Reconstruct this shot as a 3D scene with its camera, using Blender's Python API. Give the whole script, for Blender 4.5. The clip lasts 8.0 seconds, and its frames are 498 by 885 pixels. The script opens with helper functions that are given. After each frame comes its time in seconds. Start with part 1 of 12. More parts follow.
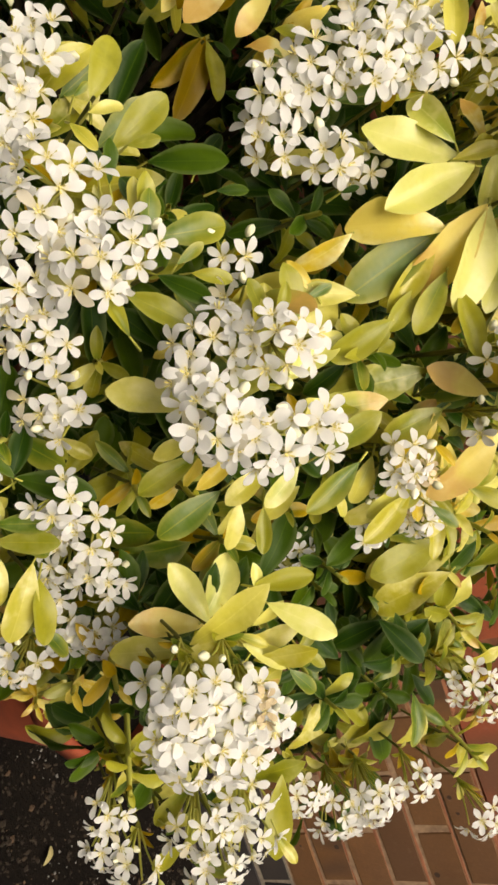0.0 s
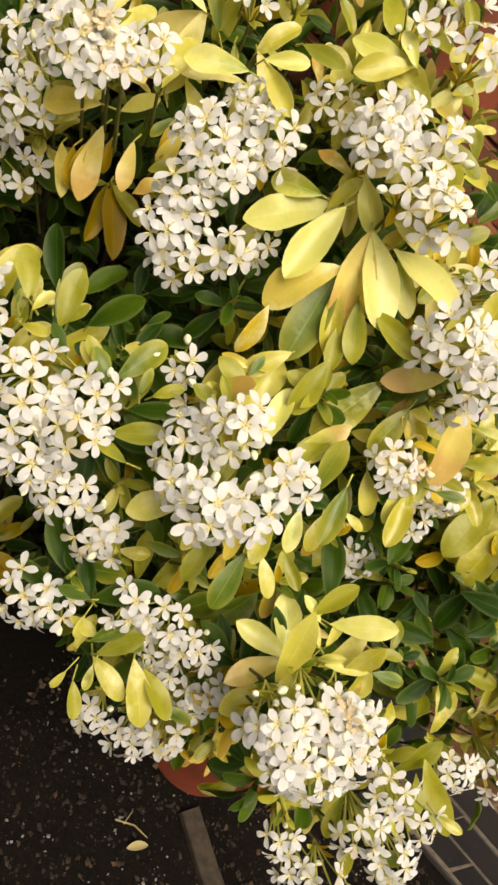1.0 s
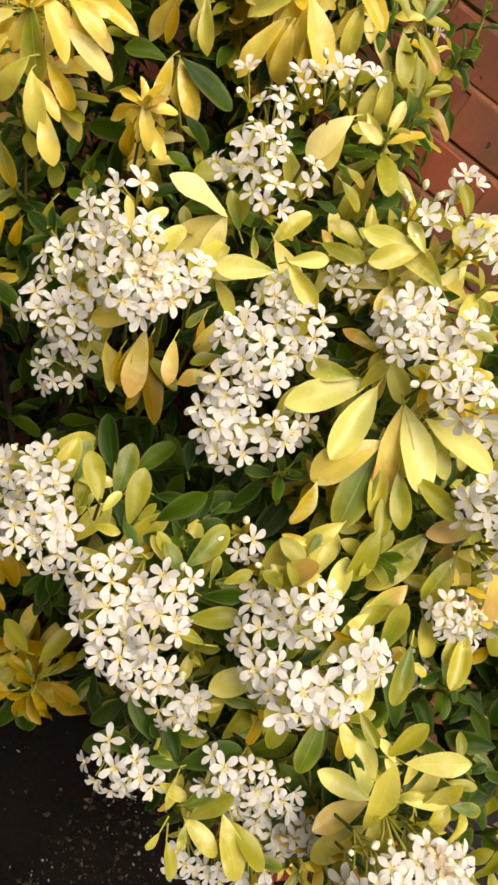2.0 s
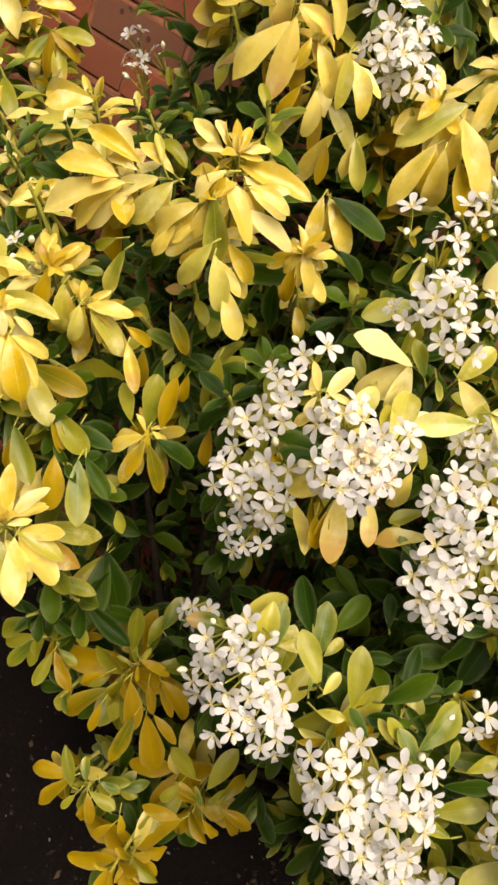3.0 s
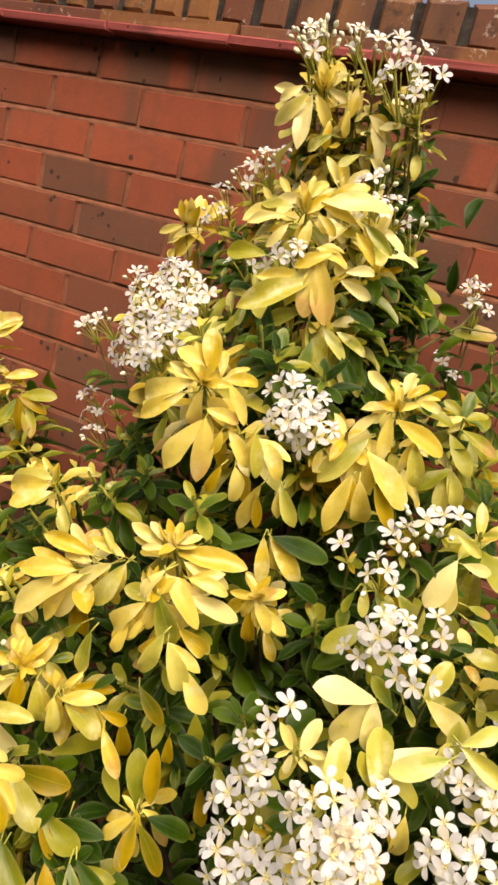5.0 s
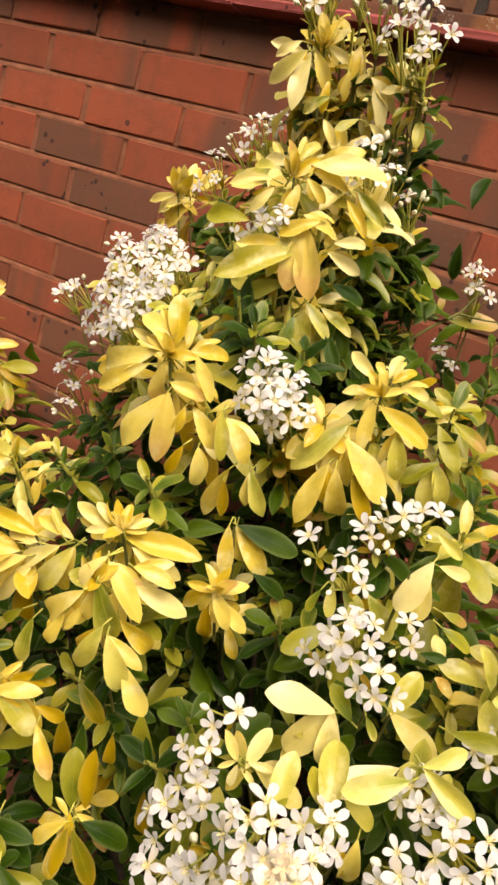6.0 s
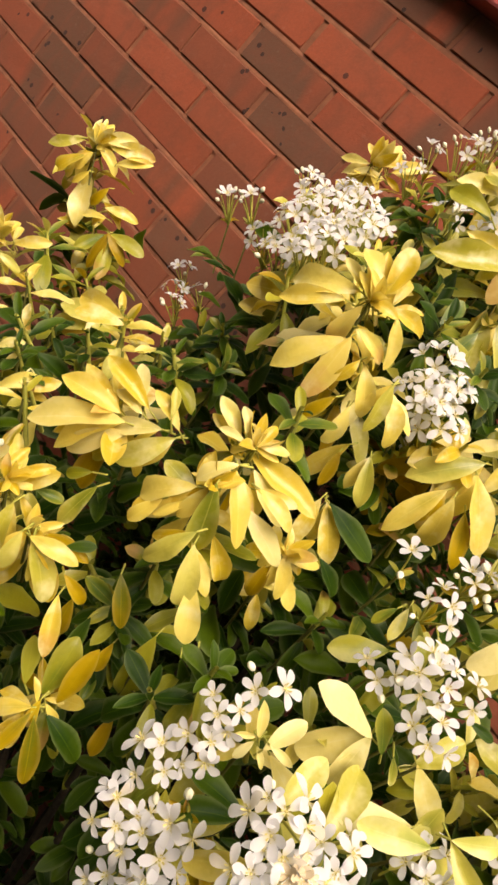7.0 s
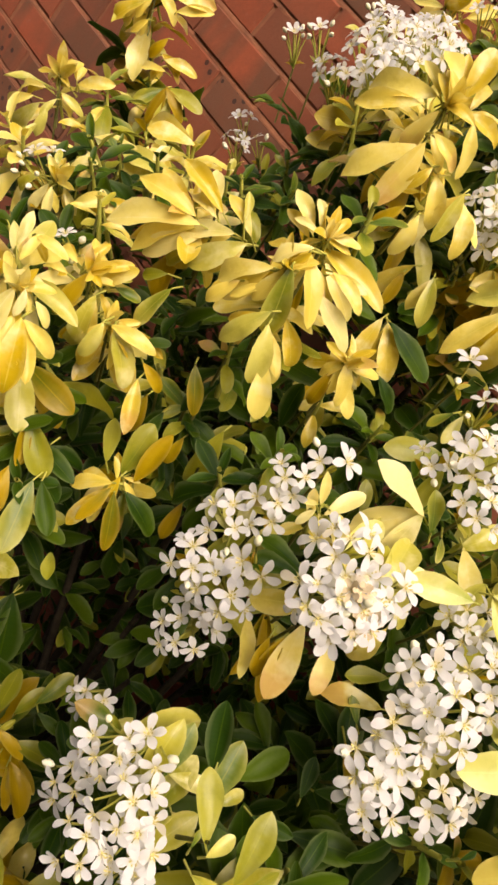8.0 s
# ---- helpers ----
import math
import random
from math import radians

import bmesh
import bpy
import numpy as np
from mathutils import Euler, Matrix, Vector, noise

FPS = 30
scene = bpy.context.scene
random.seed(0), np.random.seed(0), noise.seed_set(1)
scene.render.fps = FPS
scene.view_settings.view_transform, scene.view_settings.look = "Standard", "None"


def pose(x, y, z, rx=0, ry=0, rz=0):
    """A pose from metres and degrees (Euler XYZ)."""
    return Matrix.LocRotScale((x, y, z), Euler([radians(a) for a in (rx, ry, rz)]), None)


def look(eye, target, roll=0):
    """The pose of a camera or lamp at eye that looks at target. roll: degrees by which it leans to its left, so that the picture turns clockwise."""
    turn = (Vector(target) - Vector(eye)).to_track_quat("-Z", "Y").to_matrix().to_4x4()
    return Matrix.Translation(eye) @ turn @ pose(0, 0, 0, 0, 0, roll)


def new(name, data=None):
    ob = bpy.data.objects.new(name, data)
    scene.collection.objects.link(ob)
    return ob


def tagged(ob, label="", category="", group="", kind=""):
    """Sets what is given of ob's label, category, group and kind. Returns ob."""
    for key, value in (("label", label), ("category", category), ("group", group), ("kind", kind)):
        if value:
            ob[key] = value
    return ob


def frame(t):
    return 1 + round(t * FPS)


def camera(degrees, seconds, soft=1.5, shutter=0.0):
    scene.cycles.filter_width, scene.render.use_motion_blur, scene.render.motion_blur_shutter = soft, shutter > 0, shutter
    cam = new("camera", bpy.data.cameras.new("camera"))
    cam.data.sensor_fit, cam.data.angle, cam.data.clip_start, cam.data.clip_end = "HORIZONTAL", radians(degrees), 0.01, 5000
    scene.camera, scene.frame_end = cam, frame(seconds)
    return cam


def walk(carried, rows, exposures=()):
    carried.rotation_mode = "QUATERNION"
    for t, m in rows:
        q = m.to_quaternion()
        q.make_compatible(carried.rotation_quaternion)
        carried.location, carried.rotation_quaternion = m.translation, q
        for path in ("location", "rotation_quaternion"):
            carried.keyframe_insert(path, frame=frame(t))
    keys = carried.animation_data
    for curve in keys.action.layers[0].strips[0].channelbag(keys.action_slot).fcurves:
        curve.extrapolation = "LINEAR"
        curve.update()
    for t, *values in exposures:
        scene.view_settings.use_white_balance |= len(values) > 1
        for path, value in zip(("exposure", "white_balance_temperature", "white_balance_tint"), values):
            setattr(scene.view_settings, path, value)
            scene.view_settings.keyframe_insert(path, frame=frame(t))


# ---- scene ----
cam = camera(41.7, 8.0, soft=2.7)
PATH = [
    (0, (1.503, 0.495, 1.224), (1.554, 2.281, 0.326), 71.5),
    (0.5, (1.526, 0.485, 1.276), (1.538, 2.203, 0.253), 59.0),
    (1, (1.51, 0.478, 1.325), (1.369, 2.131, 0.208), 46.1),
    (1.2, (1.505, 0.476, 1.331), (1.358, 2.133, 0.222), 44.8),
    (2.3, (1.36, 0.459, 1.396), (1.108, 2.14, 0.343), 36.3),
    (2.5, (1.328, 0.463, 1.395), (1.034, 2.127, 0.325), 35.3),
    (3, (1.264, 0.467, 1.401), (0.853, 2.093, 0.311), 29.4),
    (3.5, (1.226, 0.464, 1.418), (0.718, 2.102, 0.388), 26.3),
    (4, (1.222, 0.456, 1.462), (0.588, 2.164, 0.637), 20.1),
    (4.5, (1.234, 0.477, 1.5), (0.557, 2.217, 0.781), 17.9),
    (5, (1.258, 0.482, 1.53), (0.526, 2.261, 0.985), 14.2),
    (5.2, (1.265, 0.483, 1.533), (0.524, 2.266, 1.009), 13.7),
    (6.3, (1.27, 0.551, 1.493), (0.517, 2.301, 0.883), 21.2),
    (6.5, (1.249, 0.546, 1.469), (0.47, 2.29, 0.877), 26.2),
    (7, (1.177, 0.527, 1.409), (0.511, 2.332, 0.864), 46.0),
    (7.5, (1.183, 0.511, 1.363), (0.533, 2.277, 0.687), 49.8),
    (8, (1.239, 0.495, 1.347), (0.705, 2.256, 0.563), 49.2),
]
walk(cam, [(t, look(eye, target, roll)) for t, eye, target, roll in PATH], [(0.0, 0.42, 7100, 7), (2.5, 0.52, 7100, 13), (5.0, 0.66, 7150, 16), (8.0, 0.54, 7150, 17)])

# ---- world and light: a bright overcast afternoon ----
world = bpy.data.worlds.new("overcast_sky")
scene.world = world
world.use_nodes = True
wn = world.node_tree.nodes
wl = world.node_tree.links
sky = wn.new("ShaderNodeTexSky")
sky.sky_type = "NISHITA"
sky.sun_disc = False
sky.sun_elevation = radians(57)
sky.sun_rotation = radians(152)
sky.air_density = 1.0
sky.dust_density = 9.0
sky.ozone_density = 0.6
wn["Background"].inputs["Strength"].default_value = 0.115
wl.new(sky.outputs[0], wn["Background"].inputs["Color"])

sun_data = bpy.data.lights.new("sun", "SUN")
sun_data.energy = 2.2
sun_data.angle = radians(48)
sun_data.color = (1.0, 0.95, 0.86)
sun = new("sun", sun_data)
sun.matrix_world = look((2.4, -1.4, 5.5), (1.2, 1.2, 0.8))


# ---- materials ----
def node_material(name):
    mat = bpy.data.materials.new(name)
    mat.use_nodes = True
    nodes, links = mat.node_tree.nodes, mat.node_tree.links
    return mat, nodes, links, nodes["Principled BSDF"]


def ramp(nodes, stops):
    r = nodes.new("ShaderNodeValToRGB")
    e = r.color_ramp.elements
    while len(e) < len(stops):
        e.new(0.5)
    for el, (p, c) in zip(e, stops):
        el.position, el.color = p, (*c, 1)
    return r


def noise_node(nodes, scale, detail=4.0, rough=0.55):
    n = nodes.new("ShaderNodeTexNoise")
    n.inputs["Scale"].default_value = scale
    n.inputs["Detail"].default_value = detail
    n.inputs["Roughness"].default_value = rough
    return n


def mix_color(nodes, links, fac, a, b, mode="MIX"):
    m = nodes.new("ShaderNodeMix")
    m.data_type, m.blend_type = "RGBA", mode
    if isinstance(fac, float):
        m.inputs[0].default_value = fac
    else:
        links.new(fac, m.inputs[0])
    for sock, v in ((m.inputs[6], a), (m.inputs[7], b)):
        if isinstance(v, tuple):
            sock.default_value = (*v, 1)
        else:
            links.new(v, sock)
    return m.outputs[2]


def math_node(nodes, links, op, a, b=None, clamp=False):
    m = nodes.new("ShaderNodeMath")
    m.operation, m.use_clamp = op, clamp
    for i, v in enumerate((a, b)):
        if v is None:
            continue
        if isinstance(v, (int, float)):
            m.inputs[i].default_value = v
        else:
            links.new(v, m.inputs[i])
    return m.outputs[0]


def bump(nodes, links, height, strength, distance):
    b = nodes.new("ShaderNodeBump")
    b.inputs["Strength"].default_value = strength
    b.inputs["Distance"].default_value = distance
    links.new(height, b.inputs["Height"])
    return b.outputs[0]


def leaf_material(name, pale, deep, green, green_amount, blush=0.0, gloss=0.40, spec=0.5, sheen_tint=0.0):
    """A leaf blade: two blade tones, green spreading from the midrib, a paler rib, now and then a scorched tip."""
    mat, nodes, links, bsdf = node_material(name)
    uv = nodes.new("ShaderNodeUVMap")
    sep = nodes.new("ShaderNodeSeparateXYZ")
    links.new(uv.outputs[0], sep.inputs[0])
    geo = nodes.new("ShaderNodeNewGeometry")
    info = nodes.new("ShaderNodeObjectInfo")
    rnd = math_node(nodes, links, "FRACT", math_node(nodes, links, "ADD", geo.outputs["Random Per Island"], info.outputs["Random"]))
    rnd2 = math_node(nodes, links, "FRACT", math_node(nodes, links, "MULTIPLY", rnd, 7.31))
    rnd3 = math_node(nodes, links, "FRACT", math_node(nodes, links, "MULTIPLY", rnd, 23.7))
    tone = ramp(nodes, [(0.0, deep), (1.0, pale)])
    links.new(rnd, tone.inputs[0])
    n1 = noise_node(nodes, 42.0, 3.0)
    links.new(geo.outputs["Position"], n1.inputs["Vector"])
    # distance from the midrib, 0 to 1
    across = math_node(nodes, links, "ABSOLUTE", math_node(nodes, links, "MULTIPLY", math_node(nodes, links, "SUBTRACT", sep.outputs[1], 0.5), 2.0))
    spread = math_node(nodes, links, "ADD", math_node(nodes, links, "MULTIPLY", rnd2, 1.5), green_amount - 0.9)
    edge = math_node(nodes, links, "SUBTRACT", spread, math_node(nodes, links, "ADD", math_node(nodes, links, "ADD", math_node(nodes, links, "MULTIPLY", across, 0.35), math_node(nodes, links, "MULTIPLY", sep.outputs[0], 0.65)), math_node(nodes, links, "MULTIPLY", n1.outputs["Fac"], 0.8)))
    edge = math_node(nodes, links, "ADD", math_node(nodes, links, "MULTIPLY", edge, 1.7), 0.75, clamp=True)
    col = mix_color(nodes, links, edge, tone.outputs[0], green)
    # side veins
    wave = nodes.new("ShaderNodeTexWave")
    wave.inputs["Scale"].default_value = 5.0
    wave.inputs["Distortion"].default_value = 1.2
    links.new(uv.outputs[0], wave.inputs["Vector"])
    col = mix_color(nodes, links, math_node(nodes, links, "MULTIPLY", wave.outputs["Fac"], 0.025), col, pale)
    margin = math_node(nodes, links, "MULTIPLY", math_node(nodes, links, "SUBTRACT", across, 0.62), 2.6, clamp=True)
    col = mix_color(nodes, links, math_node(nodes, links, "MULTIPLY", margin, 0.30), col, tuple(0.75 * v + 0.25 * w for v, w in zip(pale, (0.95, 0.92, 0.60))))
    rib = math_node(nodes, links, "LESS_THAN", across, 0.05)
    col = mix_color(nodes, links, math_node(nodes, links, "MULTIPLY", rib, 0.35), col, pale)
    if blush > 0:
        hot = math_node(nodes, links, "GREATER_THAN", rnd3, 1.0 - blush)
        far = math_node(nodes, links, "MULTIPLY", math_node(nodes, links, "SUBTRACT", math_node(nodes, links, "ADD", sep.outputs[0], math_node(nodes, links, "MULTIPLY", n1.outputs["Fac"], 0.8)), 0.90), 4.0, clamp=True)
        col = mix_color(nodes, links, math_node(nodes, links, "MULTIPLY", hot, math_node(nodes, links, "MULTIPLY", far, 0.55)), col, (0.60, 0.28, 0.11))
    n3 = noise_node(nodes, 75.0, 4.0, 0.65)
    links.new(geo.outputs["Position"], n3.inputs["Vector"])
    spot = math_node(nodes, links, "MULTIPLY", math_node(nodes, links, "SUBTRACT", n3.outputs["Fac"], 0.52), 3.0, clamp=True)
    col = mix_color(nodes, links, math_node(nodes, links, "MULTIPLY", spot, 0.45), col, tuple(0.5 * a + 0.5 * b for a, b in zip(deep, green)))
    # sky sheen put into the colour as cream patches, stronger on some leaves
    n4 = noise_node(nodes, 48.0, 3.0, 0.6)
    links.new(geo.outputs["Position"], n4.inputs["Vector"])
    cream = math_node(nodes, links, "MULTIPLY", math_node(nodes, links, "SUBTRACT", n4.outputs["Fac"], 0.50), 4.5, clamp=True)
    cream = math_node(nodes, links, "MULTIPLY", cream, math_node(nodes, links, "MULTIPLY", math_node(nodes, links, "ADD", rnd3, 0.2), sheen_tint))
    col = mix_color(nodes, links, cream, col, (0.88, 0.83, 0.42))
    n2 = noise_node(nodes, 300.0, 2.0)
    links.new(geo.outputs["Position"], n2.inputs["Vector"])
    col = mix_color(nodes, links, math_node(nodes, links, "MULTIPLY", n2.outputs["Fac"], 0.22), col, deep)
    links.new(col, bsdf.inputs["Base Color"])
    bsdf.inputs["Roughness"].default_value = gloss
    bsdf.inputs["Specular IOR Level"].default_value = spec
    h = math_node(nodes, links, "ADD", math_node(nodes, links, "MULTIPLY", wave.outputs["Fac"], 0.05), math_node(nodes, links, "MULTIPLY", rib, -1.0))
    h = math_node(nodes, links, "ADD", h, math_node(nodes, links, "MULTIPLY", n1.outputs["Fac"], 5.0))
    links.new(bump(nodes, links, h, 0.45, 0.0007), bsdf.inputs["Normal"])
    trans = nodes.new("ShaderNodeBsdfTranslucent")
    links.new(col, trans.inputs["Color"])
    mixs = nodes.new("ShaderNodeMixShader")
    mixs.inputs[0].default_value = 0.36
    links.new(bsdf.outputs[0], mixs.inputs[1])
    links.new(trans.outputs[0], mixs.inputs[2])
    links.new(mixs.outputs[0], nodes["Material Output"].inputs["Surface"])
    return mat


LEAF_GOLD = leaf_material("leaf_gold", (0.88, 0.76, 0.18), (0.66, 0.465, 0.006), (0.34, 0.30, 0.008), 0.05, 0.06, gloss=0.34, spec=0.65, sheen_tint=0.95)
LEAF_PALE = leaf_material("leaf_pale_yellow", (0.72, 0.67, 0.15), (0.46, 0.42, 0.022), (0.19, 0.24, 0.014), 0.34, 0.02, gloss=0.34, spec=0.65, sheen_tint=0.8)
LEAF_LIME = leaf_material("leaf_lime", (0.42, 0.40, 0.024), (0.22, 0.23, 0.009), (0.075, 0.15, 0.010), 0.55, 0.04, sheen_tint=0.15)
LEAF_GREEN = leaf_material("leaf_green", (0.090, 0.150, 0.004), (0.026, 0.064, 0.003), (0.017, 0.048, 0.003), 0.8, 0.0, 0.45, 0.16)
# deep gold leaf with the shade of the lower crown put into its colour
LEAF_SHADE = leaf_material("leaf_shaded_gold", (0.53, 0.365, 0.005), (0.33, 0.215, 0.003), (0.12, 0.145, 0.004), 0.38, 0.02, spec=0.3)
# gold leaves whose bright upper-side sheen is put into the base colour
LEAF_SHEEN_CREAM = leaf_material("leaf_sheen_cream", (0.89, 0.81, 0.38), (0.78, 0.67, 0.16), (0.44, 0.40, 0.04), 0.15, 0.02, gloss=0.34, spec=0.65, sheen_tint=0.85)
LEAF_SPRING = leaf_material("leaf_spring", (0.82, 0.80, 0.27), (0.62, 0.62, 0.10), (0.28, 0.36, 0.03), 0.20, 0.02, gloss=0.34, spec=0.65, sheen_tint=0.8)
LEAF_BLUSH = leaf_material("leaf_scorched", (0.82, 0.70, 0.22), (0.70, 0.54, 0.07), (0.55, 0.45, 0.05), 0.1, 1.0, gloss=0.42, spec=0.5, sheen_tint=0.6)
TONES = {"spring": LEAF_SPRING, "blush": LEAF_BLUSH, "gold": LEAF_GOLD, "pale": LEAF_PALE, "lime": LEAF_LIME, "green": LEAF_GREEN, "shaded_gold": LEAF_SHADE, "cream": LEAF_SHEEN_CREAM}


def petal_material():
    mat, nodes, links, bsdf = node_material("white_petal")
    tc = nodes.new("ShaderNodeTexCoord")
    n = noise_node(nodes, 120.0, 3.0)
    links.new(tc.outputs["Object"], n.inputs["Vector"])
    info = nodes.new("ShaderNodeObjectInfo")
    geo = nodes.new("ShaderNodeNewGeometry")
    rnd = math_node(nodes, links, "FRACT", math_node(nodes, links, "ADD", geo.outputs["Random Per Island"], info.outputs["Random"]))
    col = mix_color(nodes, links, n.outputs["Fac"], (0.85, 0.85, 0.87), (0.80, 0.80, 0.80))
    col = mix_color(nodes, links, math_node(nodes, links, "GREATER_THAN", rnd, 0.965), col, (0.70, 0.64, 0.52))
    uv = nodes.new("ShaderNodeUVMap")
    sep = nodes.new("ShaderNodeSeparateXYZ")
    links.new(uv.outputs[0], sep.inputs[0])
    throat = math_node(nodes, links, "MULTIPLY", math_node(nodes, links, "SUBTRACT", 0.42, sep.outputs[0]), 2.6, clamp=True)
    col = mix_color(nodes, links, throat, col, (0.74, 0.66, 0.30))
    links.new(col, bsdf.inputs["Base Color"])
    bsdf.inputs["Roughness"].default_value = 0.6
    bsdf.inputs["Specular IOR Level"].default_value = 0.2
    trans = nodes.new("ShaderNodeBsdfTranslucent")
    trans.inputs["Color"].default_value = (0.88, 0.88, 0.85, 1)
    mixs = nodes.new("ShaderNodeMixShader")
    mixs.inputs[0].default_value = 0.48
    links.new(bsdf.outputs[0], mixs.inputs[1])
    links.new(trans.outputs[0], mixs.inputs[2])
    links.new(mixs.outputs[0], nodes["Material Output"].inputs["Surface"])
    return mat


def plain_material(name, a, b, scale, rough, detail=4.0, bump_amount=0.0, bump_size=0.001):
    mat, nodes, links, bsdf = node_material(name)
    tc = nodes.new("ShaderNodeTexCoord")
    n = noise_node(nodes, scale, detail)
    links.new(tc.outputs["Object"], n.inputs["Vector"])
    r = ramp(nodes, [(0.3, a), (0.7, b)])
    links.new(n.outputs["Fac"], r.inputs[0])
    links.new(r.outputs[0], bsdf.inputs["Base Color"])
    bsdf.inputs["Roughness"].default_value = rough
    bsdf.inputs["Specular IOR Level"].default_value = 0.22
    if bump_amount:
        links.new(bump(nodes, links, n.outputs["Fac"], bump_amount, bump_size), bsdf.inputs["Normal"])
    return mat


PETAL = petal_material()
STAMEN = plain_material("yellow_stamen", (0.70, 0.58, 0.22), (0.58, 0.54, 0.22), 300.0, 0.7)
FADED = plain_material("faded_petal", (0.62, 0.53, 0.36), (0.48, 0.37, 0.22), 160.0, 0.75)
BUD = plain_material("cream_bud", (0.78, 0.76, 0.62), (0.66, 0.66, 0.42), 90.0, 0.55)
STALK = plain_material("yellow_green_stalk", (0.50, 0.46, 0.10), (0.34, 0.36, 0.06), 60.0, 0.6)
TWIG = plain_material("green_twig", (0.17, 0.16, 0.04), (0.09, 0.10, 0.025), 60.0, 0.6)
BARK = plain_material("brown_bark", (0.060, 0.045, 0.028), (0.025, 0.019, 0.013), 90.0, 0.85, 6.0, 0.6, 0.002)


def brick_material(name, main, second, dark, dark_amount, lichen=0.0):
    """A wire-cut facing brick: colour by brick, burnt patches, pits and a bloom of lime."""
    mat, nodes, links, bsdf = node_material(name)
    info = nodes.new("ShaderNodeObjectInfo")
    geo = nodes.new("ShaderNodeNewGeometry")
    rnd = math_node(nodes, links, "FRACT", math_node(nodes, links, "ADD", geo.outputs["Random Per Island"], info.outputs["Random"]))
    pos = geo.outputs["Position"]
    tone = ramp(nodes, [(0.0, second), (0.45, main), (0.85, tuple(v * 1.18 for v in main)), (1.0, second)])
    links.new(rnd, tone.inputs[0])
    # kiln bands stand upright across a brick and differ from one to the next
    stretch = nodes.new("ShaderNodeVectorMath")
    stretch.operation = "MULTIPLY"
    stretch.inputs[1].default_value = (1.0, 0.3, 0.22)
    links.new(pos, stretch.inputs[0])
    shifted = nodes.new("ShaderNodeCombineXYZ")
    links.new(math_node(nodes, links, "MULTIPLY", rnd, 40.0), shifted.inputs[2])
    moved = nodes.new("ShaderNodeVectorMath")
    links.new(stretch.outputs[0], moved.inputs[0])
    links.new(shifted.outputs[0], moved.inputs[1])
    big = noise_node(nodes, 11.0, 2.0, 0.5)
    links.new(moved.outputs[0], big.inputs["Vector"])
    shift = math_node(nodes, links, "MULTIPLY", math_node(nodes, links, "SUBTRACT", math_node(nodes, links, "FRACT", math_node(nodes, links, "MULTIPLY", rnd, 5.7)), 0.62), 0.34)
    burnt = math_node(nodes, links, "MULTIPLY", math_node(nodes, links, "SUBTRACT", math_node(nodes, links, "ADD", big.outputs["Fac"], shift), 0.56 - dark_amount), 7.0, clamp=True)
    col = mix_color(nodes, links, math_node(nodes, links, "MULTIPLY", burnt, 0.8), tone.outputs[0], dark)
    grime = noise_node(nodes, 2.6, 5.0, 0.65)
    links.new(pos, grime.inputs["Vector"])
    dirt = math_node(nodes, links, "MULTIPLY", math_node(nodes, links, "SUBTRACT", grime.outputs["Fac"], 0.46), 3.2, clamp=True)
    col = mix_color(nodes, links, math_node(nodes, links, "MULTIPLY", dirt, 0.85), col, tuple(0.45 * a + 0.30 * b + 0.25 * c for a, b, c in zip(second, dark, (0.22, 0.13, 0.09))))
    patch = noise_node(nodes, 24.0, 5.0, 0.7)
    links.new(pos, patch.inputs["Vector"])
    col = mix_color(nodes, links, math_node(nodes, links, "MULTIPLY", math_node(nodes, links, "SUBTRACT", patch.outputs["Fac"], 0.47), 2.2, clamp=True), col, second)
    fine = noise_node(nodes, 160.0, 5.0, 0.7)
    links.new(pos, fine.inputs["Vector"])
    col = mix_color(nodes, links, math_node(nodes, links, "MULTIPLY", fine.outputs["Fac"], 0.55), col, tuple(v * 0.6 for v in second))
    vor = nodes.new("ShaderNodeTexVoronoi")
    vor.inputs["Scale"].default_value = 34.0
    links.new(pos, vor.inputs["Vector"])
    pit = math_node(nodes, links, "LESS_THAN", vor.outputs["Distance"], 0.19)
    pitgate = math_node(nodes, links, "GREATER_THAN", big.outputs["Fac"], 0.57)
    pit = math_node(nodes, links, "MULTIPLY", pit, pitgate)
    col = mix_color(nodes, links, math_node(nodes, links, "MULTIPLY", pit, 0.75), col, (0.02, 0.016, 0.016))
    streak = noise_node(nodes, 45.0, 4.0, 0.6)
    links.new(pos, streak.inputs["Vector"])
    bloom = math_node(nodes, links, "MULTIPLY", math_node(nodes, links, "SUBTRACT", streak.outputs["Fac"], 0.62), 2.4, clamp=True)
    col = mix_color(nodes, links, math_node(nodes, links, "MULTIPLY", bloom, 0.28), col, (0.42, 0.32, 0.26))
    if lichen > 0:
        crust = noise_node(nodes, 38.0, 6.0, 0.75)
        links.new(pos, crust.inputs["Vector"])
        col = mix_color(nodes, links, math_node(nodes, links, "MULTIPLY", math_node(nodes, links, "SUBTRACT", crust.outputs["Fac"], 0.60), 9.0, clamp=True), col, (0.50, 0.48, 0.42))
        moss = noise_node(nodes, 9.0, 6.0, 0.7)
        links.new(pos, moss.inputs["Vector"])
        col = mix_color(nodes, links, math_node(nodes, links, "MULTIPLY", math_node(nodes, links, "SUBTRACT", moss.outputs["Fac"], 0.55), 7.0 * lichen, clamp=True), col, (0.030, 0.026, 0.020))
    links.new(col, bsdf.inputs["Base Color"])
    bsdf.inputs["Roughness"].default_value = 0.82
    bsdf.inputs["Specular IOR Level"].default_value = 0.2
    h = math_node(nodes, links, "SUBTRACT", fine.outputs["Fac"], math_node(nodes, links, "MULTIPLY", pit, 1.5))
